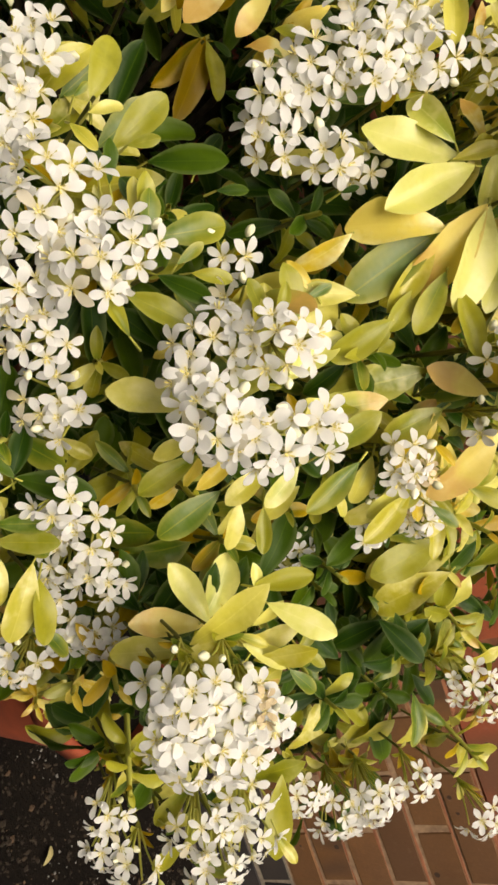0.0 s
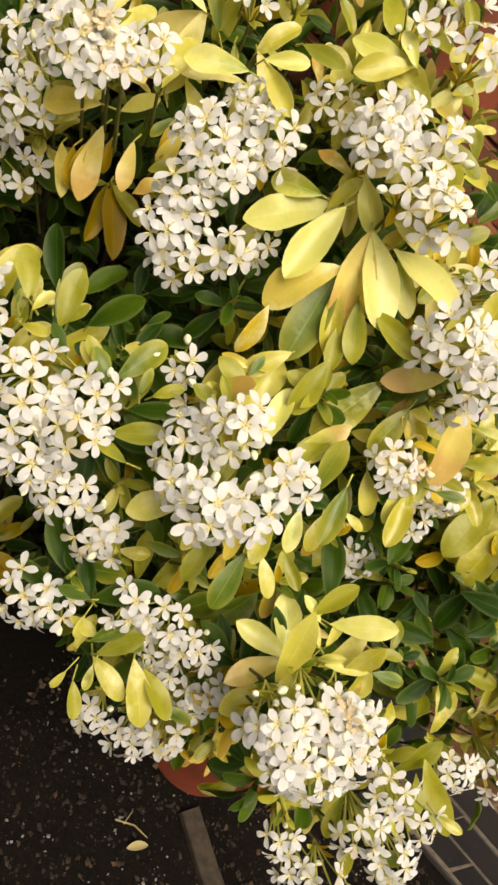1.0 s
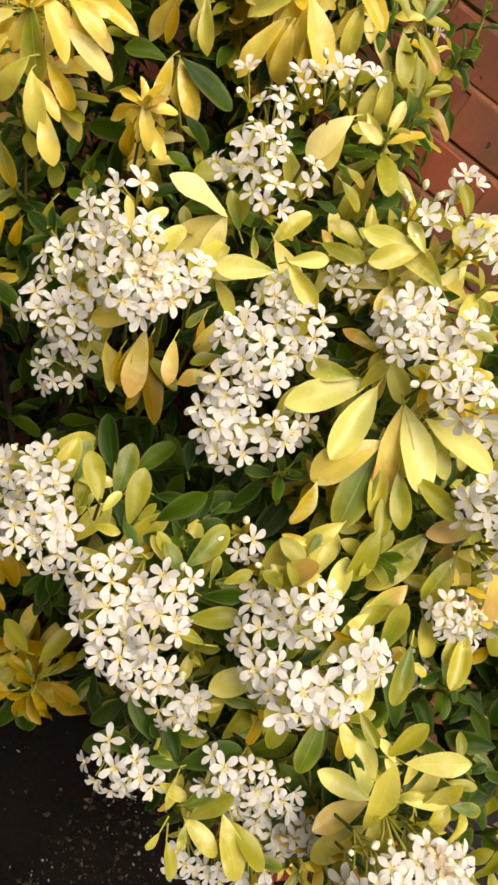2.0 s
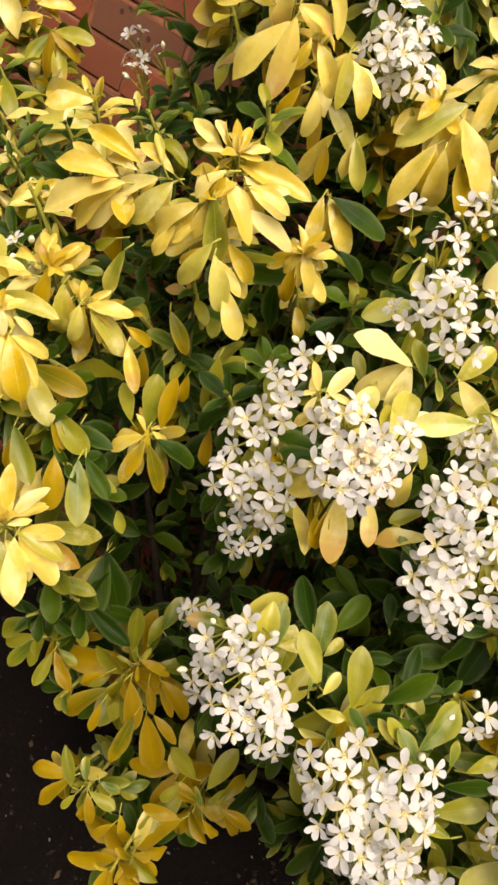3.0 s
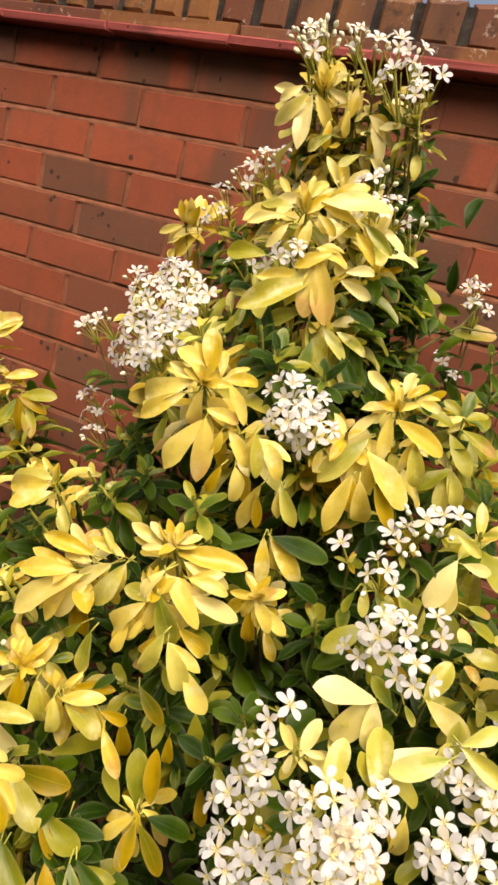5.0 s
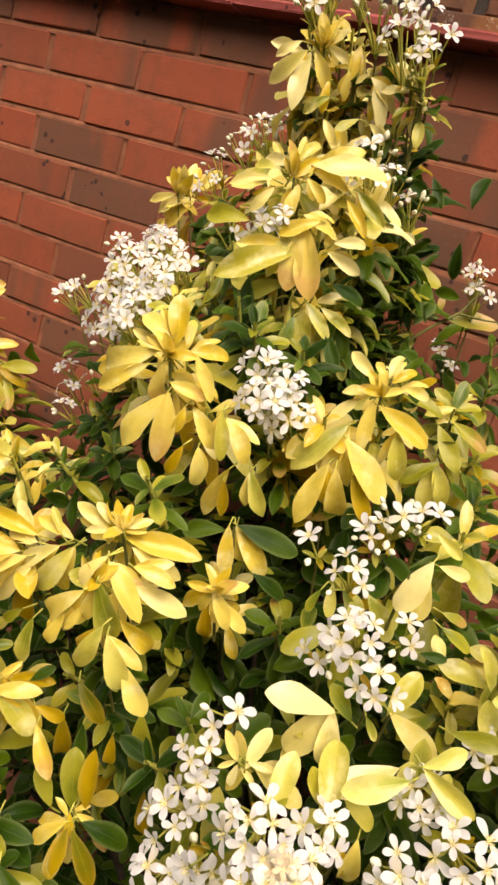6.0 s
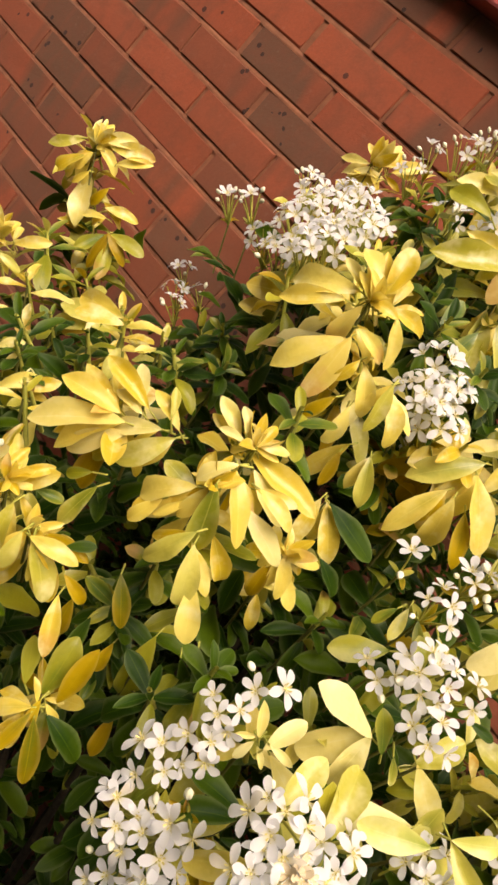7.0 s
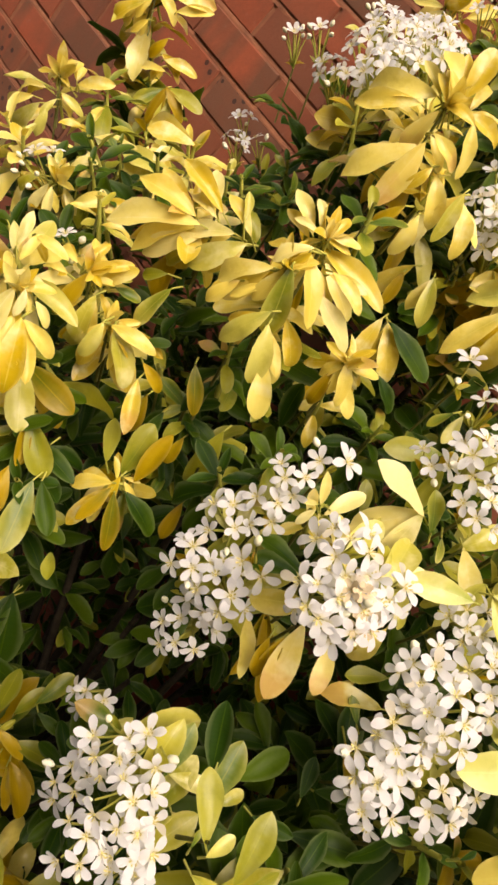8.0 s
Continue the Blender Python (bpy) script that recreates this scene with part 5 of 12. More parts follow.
flower_head(1.538, 0.922, 1.211, r=0.013, n=6, buds=1, leaves=1, tone='pale')
leaf_rosette(1.358, 0.987, 1.262, size=0.041, n=8, tone='cream', lean=(0.11, -0.80, 0.54))
leaf_rosette(1.388, 0.934, 1.232, size=0.038, n=8, tone='cream', lean=(0.06, -0.80, 0.50))
leaf_rosette(1.442, 0.924, 1.261, size=0.036, n=8, tone='pale')
leaf_rosette(1.471, 0.947, 1.222, size=0.040, n=8, tone='cream', lean=(-0.19, -0.80, 0.46))
side_branch(((1.041, 1.381, 1.391), (1.071, 1.406, 1.435), (1.103, 1.431, 1.476), (1.128, 1.450, 1.503), (1.139, 1.462, 1.530), (1.136, 1.467, 1.549)), 0.0028, 0.0014)
side_branch(((1.128, 1.449, 1.501), (1.155, 1.460, 1.502), (1.183, 1.474, 1.506)), 0.0016, 0.001)
side_branch(((1.128, 1.550, 1.344), (1.126, 1.550, 1.381), (1.117, 1.550, 1.416), (1.107, 1.550, 1.437)), 0.002, 0.0012)
single_leaf(1.103, 1.457, 1.488, (-0.81, -0.58, -0.05), 0.053, 'lime', 3, (0.48, -1.12, 0.51))
single_leaf(1.100, 1.458, 1.491, (-0.08, 0.02, 1.00), 0.026, 'lime', 4, (0.52, -1.12, 0.32))
leaf_rosette(1.033, 0.915, 1.242, size=0.057, n=15, tone='gold')
leaf_rosette(0.936, 0.926, 1.229, size=0.056, n=12, tone='gold')
leaf_rosette(1.021, 0.927, 1.280, size=0.043, n=7, tone='gold')
leaf_rosette(0.934, 0.813, 1.141, size=0.054, n=14, tone='gold')
leaf_rosette(0.915, 0.905, 1.140, size=0.044, n=8, tone='gold')
leaf_rosette(0.968, 0.905, 1.116, size=0.047, n=5, tone='gold')
leaf_rosette(1.030, 0.792, 0.968, size=0.066, n=12, tone='gold')
leaf_rosette(1.059, 0.920, 1.041, size=0.050, n=8, tone='shaded_gold')
leaf_rosette(1.149, 0.955, 0.697, size=0.084, n=11, tone='shaded_gold')
leaf_rosette(1.274, 0.978, 0.558, size=0.076, n=9, tone='shaded_gold')
leaf_rosette(1.166, 0.878, 0.560, size=0.058, n=6, tone='shaded_gold')
leaf_rosette(1.073, 1.057, 1.207, size=0.042, n=6, tone='gold')
leaf_rosette(0.971, 1.033, 1.401, size=0.056, n=15, tone='gold')
leaf_rosette(1.010, 1.051, 1.360, size=0.049, n=8, tone='gold')
leaf_rosette(0.811, 1.036, 1.234, size=0.044, n=8, tone='gold')
leaf_rosette(0.765, 0.964, 1.128, size=0.045, n=8, tone='gold')
leaf_rosette(0.844, 0.942, 1.161, size=0.036, n=6, tone='gold')
leaf_rosette(1.177, 0.929, 1.163, size=0.036, n=5, tone='pale')
leaf_rosette(1.066, 0.924, 0.695, size=0.048, n=5, tone='lime')
leaf_rosette(1.066, 1.089, 1.234, size=0.042, n=5, tone='lime')
leaf_rosette(0.994, 0.957, 1.110, size=0.041, n=5, tone='lime')
leaf_rosette(0.900, 1.297, 1.728, size=0.059, n=8, tone='gold', lean=(0.28, -0.80, 0.67))
leaf_rosette(0.942, 1.297, 1.739, size=0.053, n=5, tone='gold')
leaf_rosette(0.970, 1.182, 1.587, size=0.052, n=11, tone='gold', lean=(0.04, -0.80, 0.60))
leaf_rosette(0.643, 1.498, 1.547, size=0.064, n=7, tone='gold')
leaf_rosette(1.001, 1.172, 1.513, size=0.059, n=7, tone='gold')
leaf_rosette(1.023, 1.153, 1.462, size=0.050, n=7, tone='lime')
leaf_rosette(0.954, 1.159, 1.476, size=0.049, n=7, tone='lime')
leaf_rosette(1.141, 1.179, 1.419, size=0.065, n=9, tone='gold')
leaf_rosette(1.145, 1.150, 1.380, size=0.067, n=7, tone='gold')
leaf_rosette(1.202, 1.250, 1.355, size=0.058, n=7, tone='lime')
leaf_rosette(1.112, 1.141, 1.306, size=0.054, n=5, tone='gold')
leaf_rosette(0.940, 1.083, 1.407, size=0.068, n=12, tone='gold')
leaf_rosette(1.000, 1.055, 1.370, size=0.057, n=9, tone='gold')
leaf_rosette(0.911, 1.164, 1.462, size=0.050, n=7, tone='pale')
leaf_rosette(0.407, 1.405, 1.153, size=0.070, n=8, tone='lime')
leaf_rosette(1.081, 1.047, 1.192, size=0.040, n=7, tone='gold')
leaf_rosette(1.220, 1.085, 1.273, size=0.041, n=5, tone='lime')
leaf_rosette(0.427, 1.200, 1.102, size=0.090, n=7, tone='gold')
leaf_rosette(0.274, 1.389, 1.255, size=0.095, n=9, tone='gold')
leaf_rosette(0.249, 1.386, 1.276, size=0.075, n=7, tone='gold')
leaf_rosette(0.293, 1.409, 1.223, size=0.064, n=6, tone='pale')
leaf_rosette(0.320, 1.418, 1.194, size=0.071, n=7, tone='pale')
leaf_rosette(0.361, 1.409, 1.166, size=0.077, n=7, tone='gold')
leaf_rosette(0.399, 1.401, 1.137, size=0.082, n=7, tone='lime')
leaf_rosette(0.519, 1.296, 1.135, size=0.078, n=8, tone='lime')
leaf_rosette(0.590, 1.032, 1.084, size=0.062, n=8, tone='gold')
leaf_rosette(0.778, 0.971, 1.114, size=0.048, n=7, tone='gold')
leaf_rosette(0.831, 0.966, 1.148, size=0.038, n=6, tone='gold')
leaf_rosette(0.767, 1.080, 1.223, size=0.053, n=7, tone='gold')
leaf_rosette(0.821, 1.086, 1.239, size=0.037, n=5, tone='gold')
leaf_rosette(1.322, 1.018, 0.460, size=0.095, n=8, tone='shaded_gold')
leaf_rosette(1.198, 0.960, 1.188, size=0.044, n=5, tone='pale')
leaf_rosette(1.222, 0.903, 0.531, size=0.047, n=5, tone='lime')
leaf_rosette(1.634, 0.855, 0.789, size=0.036, n=8, tone='shaded_gold')
leaf_rosette(1.650, 0.851, 0.834, size=0.036, n=8, tone='shaded_gold')
leaf_rosette(1.638, 0.820, 0.907, size=0.036, n=7, tone='shaded_gold')
leaf_rosette(1.870, 1.068, 0.912, size=0.036, n=7, tone='gold')
leaf_rosette(1.724, 1.138, 1.008, size=0.052, n=6, tone='lime')
leaf_rosette(1.702, 1.127, 1.065, size=0.049, n=6, tone='lime')
leaf_rosette(1.766, 0.874, 0.851, size=0.036, n=5, tone='lime')
leaf_rosette(1.376, 1.016, 1.269, size=0.042, n=5, tone='gold')
leaf_rosette(1.440, 0.986, 1.283, size=0.043, n=5, tone='pale')
leaf_rosette(1.302, 1.030, 1.237, size=0.039, n=5, tone='pale')
leaf_rosette(0.861, 1.310, 1.710, size=0.056, n=5, tone='gold', lean=(-0.14, -0.80, 0.68))
leaf_rosette(0.952, 1.324, 1.716, size=0.055, n=5, tone='gold', lean=(0.27, -0.80, 0.46))
leaf_rosette(1.009, 1.225, 1.566, size=0.054, n=5, tone='gold', lean=(0.29, -0.80, 0.38))
leaf_rosette(1.022, 1.168, 1.493, size=0.051, n=6, tone='gold')
leaf_rosette(0.974, 1.176, 1.507, size=0.048, n=5, tone='lime')
leaf_rosette(1.505, 0.927, 1.094, size=0.040, n=5, tone='lime')
leaf_rosette(1.535, 0.950, 1.137, size=0.045, n=5, tone='pale')
leaf_rosette(1.759, 1.163, 1.006, size=0.064, n=5, tone='lime')
leaf_rosette(1.534, 0.858, 0.988, size=0.040, n=5, tone='pale')
leaf_rosette(1.621, 0.906, 0.958, size=0.040, n=5, tone='gold')
leaf_rosette(1.580, 0.852, 0.812, size=0.042, n=5, tone='lime')
leaf_rosette(0.887, 1.308, 1.746, size=0.046, n=6, tone='gold', lean=(-0.25, -0.80, 0.53))
leaf_rosette(0.923, 1.316, 1.762, size=0.045, n=5, tone='gold', lean=(0.15, -0.80, 0.64))
leaf_rosette(0.987, 1.308, 1.650, size=0.054, n=6, tone='gold', lean=(0.28, -0.80, 0.37))
leaf_rosette(0.988, 1.334, 1.676, size=0.041, n=5, tone='gold', lean=(-0.27, -0.80, 0.43))
leaf_rosette(1.000, 1.206, 1.546, size=0.049, n=6, tone='gold')
leaf_rosette(0.992, 1.161, 1.466, size=0.048, n=6, tone='pale')
leaf_rosette(0.644, 1.437, 1.493, size=0.049, n=5, tone='gold')
leaf_rosette(1.453, 0.959, 1.155, size=0.045, n=5, tone='lime')
leaf_rosette(1.442, 0.939, 1.099, size=0.036, n=5, tone='lime')
leaf_rosette(1.699, 1.163, 1.034, size=0.062, n=5, tone='lime')
leaf_rosette(1.148, 0.947, 0.688, size=0.095, n=9, tone='shaded_gold')
leaf_rosette(1.318, 1.015, 0.458, size=0.095, n=9, tone='shaded_gold')
leaf_rosette(1.194, 0.886, 0.554, size=0.055, n=6, tone='lime')
leaf_rosette(1.050, 0.886, 0.723, size=0.050, n=7, tone='lime')
leaf_rosette(1.106, 0.901, 0.650, size=0.053, n=5, tone='lime')
leaf_rosette(0.965, 0.853, 0.973, size=0.061, n=8, tone='shaded_gold')
leaf_rosette(0.579, 1.140, 1.130, size=0.062, n=6, tone='gold')
leaf_rosette(1.279, 1.054, 1.245, size=0.041, n=5, tone='lime')
leaf_rosette(1.227, 1.243, 1.336, size=0.054, n=5, tone='lime')
leaf_rosette(1.376, 1.040, 1.204, size=0.050, n=5, tone='lime')
leaf_rosette(1.006, 1.319, 1.699, size=0.040, n=5, tone='pale')
leaf_rosette(0.970, 1.301, 1.753, size=0.039, n=5, tone='gold', lean=(-0.20, -0.80, 0.52))
leaf_rosette(0.903, 1.311, 1.772, size=0.041, n=6, tone='gold', lean=(-0.17, -0.80, 0.63))
leaf_rosette(0.878, 1.299, 1.752, size=0.041, n=5, tone='pale')
leaf_rosette(0.964, 1.312, 1.724, size=0.040, n=6, tone='gold')
leaf_rosette(1.013, 1.315, 1.655, size=0.045, n=5, tone='gold', lean=(-0.08, -0.80, 0.43))
leaf_rosette(1.375, 1.017, 1.288, size=0.039, n=5, tone='pale')
leaf_rosette(1.479, 0.980, 1.191, size=0.040, n=5, tone='lime')
spray = leaf_spray(0.990, 0.997, 1.410)
spray_leaf(spray, (0.991, 0.999, 1.407), (-0.22, -0.52, 0.83), 0.027, 'gold', 'narrow', 2, (0.35, -0.41, 0.53))
spray_leaf(spray, (0.989, 0.999, 1.407), (0.35, -0.69, 0.64), 0.028, 'gold', 'narrow', 2, (0.60, -0.54, 0.26))
spray_leaf(spray, (0.991, 0.997, 1.406), (-0.21, -0.17, 0.96), 0.026, 'gold', 'narrow', 2, (-0.22, -0.24, -0.22))
spray_leaf(spray, (0.988, 0.999, 1.407), (0.48, -0.59, 0.64), 0.030, 'gold', 'narrow', 1, (0.24, -0.30, 0.50))
spray_leaf(spray, (0.988, 0.996, 1.407), (0.63, 0.21, 0.74), 0.029, 'gold', 'narrow', 1, (0.73, -0.88, -0.01))
spray_leaf(spray, (0.993, 0.999, 1.408), (-0.59, -0.58, 0.56), 0.028, 'gold', 'narrow', 2, (0.62, -0.59, 0.45))
spray_leaf(spray, (0.989, 0.999, 1.407), (0.40, -0.47, 0.79), 0.022, 'gold', 'narrow', 1, (0.45, -0.09, 0.48))
spray_leaf(spray, (0.986, 0.997, 1.409), (0.94, -0.18, 0.29), 0.030, 'gold', 'narrow', 2, (0.67, -0.45, 0.33))
spray_leaf(spray, (0.979, 0.997, 1.409), (-0.75, -0.49, -0.45), 0.061, 'gold', 'droop', 5, (0.52, -1.11, 0.35))
spray_leaf(spray, (0.977, 0.991, 1.397), (-0.68, -0.44, -0.59), 0.051, 'gold', 'droop', 3, (0.41, -1.20, 0.53))
spray_leaf(spray, (0.989, 0.995, 1.403), (0.05, -0.24, -0.97), 0.042, 'blush', 'droop', 2, (0.13, -0.81, 0.55))
spray_leaf(spray, (1.000, 0.999, 1.379), (-0.37, -0.55, -0.75), 0.066, 'gold', 'droop', 1, (0.30, -1.26, 0.77))
spray_leaf(spray, (1.002, 0.990, 1.382), (0.30, -0.24, -0.93), 0.061, 'blush', 'narrow', 1, (0.57, -0.63, 0.59))
spray_leaf(spray, (1.020, 1.005, 1.374), (0.85, -0.16, -0.50), 0.043, 'gold', 'droop', 5, (0.31, -1.01, 0.73))
spray_leaf(spray, (1.019, 0.993, 1.375), (0.21, -0.43, -0.88), 0.026, 'gold', 'droop', 5, (0.74, -0.76, 0.55))
spray_leaf(spray, (1.010, 1.004, 1.416), (0.67, -0.00, -0.74), 0.042, 'gold', 'droop', 3, (0.76, -0.97, 0.68))
spray_leaf(spray, (1.003, 1.003, 1.416), (0.88, 0.37, 0.31), 0.039, 'gold', 'droop', 2, (0.49, -1.24, 0.74))
spray_leaf(spray, (1.000, 1.011, 1.415), (0.66, 0.34, 0.67), 0.028, 'gold', 'droop', 3, (0.11, -1.59, 0.88))
spray_leaf(spray, (0.994, 0.999, 1.418), (-0.12, -0.12, 0.98), 0.043, 'gold', 'up', 2, (0.42, -0.91, 0.51))
spray_leaf(spray, (0.990, 1.007, 1.416), (-0.50, -0.36, 0.79), 0.031, 'gold', 'droop', 3, (0.10, -0.66, 0.89))
spray_leaf(spray, (0.992, 0.995, 1.416), (-0.68, -0.33, 0.66), 0.043, 'gold', 'droop', 5, (0.45, -0.86, 0.48))
spray_leaf(spray, (0.988, 1.003, 1.414), (-0.51, -0.20, 0.84), 0.032, 'gold', 'droop', 2, (0.59, -1.08, 0.73))
spray_leaf(spray, (1.001, 0.990, 1.390), (1.00, 0.07, 0.03), 0.034, 'gold', 'droop', 2, (0.61, -1.16, 0.74))
spray_leaf(spray, (0.997, 0.998, 1.388), (0.98, -0.01, -0.20), 0.029, 'gold', 'droop', 2, (0.85, -0.89, 0.48))
spray_leaf(spray, (1.026, 0.995, 1.343), (-0.10, -0.39, -0.91), 0.031, 'shaded_gold', 'droop', 1, (0.49, -0.75, 0.66))
spray_leaf(spray, (1.038, 0.998, 1.346), (0.42, -0.23, -0.88), 0.038, 'gold', 'droop', 2, (0.62, -1.00, 0.86))
spray_leaf(spray, (1.035, 1.006, 1.343), (0.63, -0.10, -0.77), 0.028, 'gold', 'droop', 1, (0.22, -0.64, 1.16))
spray_leaf(spray, (1.049, 1.011, 1.375), (0.87, -0.16, -0.46), 0.045, 'gold', 'droop', 5, (0.67, -0.70, 0.52))
spray_leaf(spray, (1.045, 1.019, 1.372), (0.99, -0.01, -0.13), 0.037, 'gold', 'droop', 0, (0.96, -0.32, 0.22))
spray_leaf(spray, (1.047, 1.005, 1.380), (0.37, -0.18, -0.91), 0.042, 'pale', 'droop', 3, (0.57, -0.99, 0.50))
spray_leaf(spray, (1.044, 1.013, 1.378), (0.01, -0.33, -0.94), 0.030, 'gold', 'droop', 4, (0.41, -0.86, 0.52))
spray_leaf(spray, (0.979, 0.999, 1.411), (-0.85, -0.37, 0.37), 0.029, 'cream', 'droop', 3, (0.54, -1.07, 0.47))
spray_leaf(spray, (1.003, 1.001, 1.419), (-0.26, 0.21, 0.94), 0.029, 'gold', 'droop', 1, (0.17, -0.71, 0.37))
spray_leaf(spray, (0.988, 1.003, 1.417), (-0.42, -0.26, 0.87), 0.032, 'gold', 'droop', 3, (0.68, -1.32, 0.73))
spray_leaf(spray, (0.984, 1.011, 1.415), (-0.62, -0.41, 0.67), 0.025, 'gold', 'droop', 4, (0.62, -1.34, 0.95))
spray = leaf_spray(1.140, 1.120, 1.420)
spray_leaf(spray, (1.141, 1.123, 1.419), (-0.48, -0.86, 0.17), 0.022, 'gold', 'narrow', 0, (0.10, -1.10, 0.32))
spray_leaf(spray, (1.139, 1.123, 1.418), (0.19, -0.87, 0.46), 0.022, 'gold', 'narrow', 1, (0.27, -0.55, -0.03))
spray_leaf(spray, (1.141, 1.123, 1.419), (-0.42, -0.87, 0.26), 0.028, 'gold', 'narrow', 2, (0.34, -0.34, 0.18))
spray_leaf(spray, (1.141, 1.122, 1.417), (-0.46, -0.43, 0.78), 0.028, 'gold', 'narrow', 2, (0.42, -0.51, 0.04))
spray_leaf(spray, (1.140, 1.122, 1.417), (-0.08, -0.42, 0.90), 0.026, 'gold', 'narrow', 2, (0.04, -1.12, -0.17))
spray_leaf(spray, (1.140, 1.121, 1.416), (-0.19, -0.28, 0.94), 0.024, 'gold', 'narrow', 0, (0.50, -0.20, -0.02))
spray_leaf(spray, (1.136, 1.120, 1.418), (0.84, -0.08, 0.53), 0.027, 'gold', 'narrow', 0, (0.56, -0.41, 0.46))
spray_leaf(spray, (1.139, 1.124, 1.419), (0.19, -0.94, 0.28), 0.025, 'gold', 'narrow', 2, (-0.28, -0.55, -0.39))
spray_leaf(spray, (1.131, 1.123, 1.430), (-0.85, -0.20, 0.49), 0.038, 'cream', 'droop', 1, (-0.13, -1.36, 0.32))
spray_leaf(spray, (1.140, 1.129, 1.434), (-0.02, 0.19, 0.98), 0.030, 'cream', 'droop', 2, (-0.16, -1.34, 0.58))
spray_leaf(spray, (1.139, 1.138, 1.433), (0.23, 0.23, 0.95), 0.024, 'gold', 'droop', 4, (-0.13, -1.55, 0.63))
spray_leaf(spray, (1.153, 1.129, 1.431), (0.92, 0.39, 0.01), 0.033, 'gold', 'droop', 1, (0.19, -0.82, 0.37))
spray_leaf(spray, (1.151, 1.138, 1.430), (0.80, 0.43, 0.41), 0.027, 'gold', 'droop', 3, (-0.00, -0.74, 0.73))
spray_leaf(spray, (1.135, 1.124, 1.419), (-0.84, -0.55, -0.05), 0.033, 'cream', 'droop', 1, (0.10, -1.25, 0.92))
spray_leaf(spray, (1.133, 1.133, 1.417), (-0.76, -0.58, -0.31), 0.025, 'gold', 'droop', 1, (-0.17, -1.26, 0.91))
spray_leaf(spray, (1.123, 1.110, 1.385), (-0.40, -0.62, -0.67), 0.069, 'pale', 'droop', 1, (0.26, -0.80, 0.42))
spray_leaf(spray, (1.122, 1.119, 1.383), (0.06, -0.56, -0.83), 0.057, 'gold', 'droop', 4, (0.63, -0.97, 0.58))
spray_leaf(spray, (1.135, 1.121, 1.413), (0.13, -0.36, -0.92), 0.048, 'gold', 'droop', 3, (0.24, -1.23, 0.43))
spray_leaf(spray, (1.141, 1.118, 1.410), (0.90, 0.23, -0.36), 0.059, 'gold', 'up', 3, (-0.01, -1.08, 0.89))
spray_leaf(spray, (1.127, 1.103, 1.374), (0.82, 0.00, -0.57), 0.069, 'gold', 'up', 4, (0.18, -0.82, 0.91))
spray_leaf(spray, (1.125, 1.112, 1.372), (0.46, -0.15, -0.88), 0.051, 'gold', 'droop', 5, (0.48, -1.18, 1.24))
spray_leaf(spray, (1.164, 1.125, 1.393), (0.41, -0.42, -0.81), 0.049, 'pale', 'droop', 2, (0.34, -1.37, 0.46))
spray_leaf(spray, (1.162, 1.134, 1.391), (-0.04, -0.49, -0.87), 0.034, 'gold', 'droop', 4, (0.50, -1.08, 0.78))
spray_leaf(spray, (1.121, 1.095, 1.348), (-0.14, -0.39, -0.91), 0.065, 'gold', 'droop', 0, (0.08, -1.09, 0.89))
spray_leaf(spray, (1.119, 1.104, 1.346), (0.34, -0.28, -0.90), 0.047, 'gold', 'droop', 2, (0.04, -0.90, 0.76))
spray_leaf(spray, (1.130, 1.091, 1.348), (0.37, -0.09, -0.92), 0.058, 'gold', 'droop', 5, (0.11, -1.33, 0.83))
spray_leaf(spray, (1.144, 1.100, 1.346), (0.63, -0.10, -0.77), 0.051, 'shaded_gold', 'droop', 0, (-0.09, -1.20, 0.85))
spray_leaf(spray, (1.138, 1.124, 1.432), (-0.58, -0.13, 0.80), 0.022, 'gold', 'droop', 5, (0.01, -1.05, 0.74))
spray_leaf(spray, (1.145, 1.124, 1.432), (0.57, 0.18, 0.80), 0.028, 'gold', 'droop', 2, (0.29, -0.97, 0.81))
spray_leaf(spray, (1.143, 1.132, 1.431), (0.16, 0.14, 0.98), 0.021, 'gold', 'droop', 0, (0.43, -0.96, 0.46))
spray = leaf_spray(1.193, 1.216, 1.416)
spray_leaf(spray, (1.192, 1.219, 1.412), (0.05, 0.24, 0.97), 0.036, 'lime', 'up', 1, (0.26, -0.98, 0.77))
spray_leaf(spray, (1.194, 1.222, 1.414), (-0.81, -0.19, 0.55), 0.031, 'lime', 'up', 1, (0.19, -1.35, 0.91))
spray_leaf(spray, (1.194, 1.220, 1.417), (-0.66, -0.68, -0.31), 0.033, 'pale', 'droop', 1, (0.19, -1.14, 0.46))
spray_leaf(spray, (1.194, 1.229, 1.415), (-0.39, -0.70, -0.60), 0.027, 'gold', 'droop', 0, (0.36, -0.94, 0.50))
spray_leaf(spray, (1.185, 1.207, 1.397), (0.70, -0.20, -0.69), 0.051, 'lime', 'up', 0, (-0.07, -1.16, 0.89))
spray_leaf(spray, (1.196, 1.212, 1.404), (0.93, 0.10, -0.37), 0.045, 'lime', 'up', 3, (0.22, -1.07, 0.88))
spray_leaf(spray, (1.190, 1.219, 1.414), (0.84, 0.33, 0.43), 0.031, 'lime', 'up', 1, (-0.21, -1.09, 0.95))
spray_leaf(spray, (1.201, 1.199, 1.363), (-0.66, -0.51, -0.56), 0.044, 'lime', 'up', 1, (-0.19, -0.88, 0.83))
spray_leaf(spray, (1.195, 1.203, 1.363), (0.61, -0.24, -0.76), 0.053, 'pale', 'droop', 1, (0.20, -1.15, 1.01))
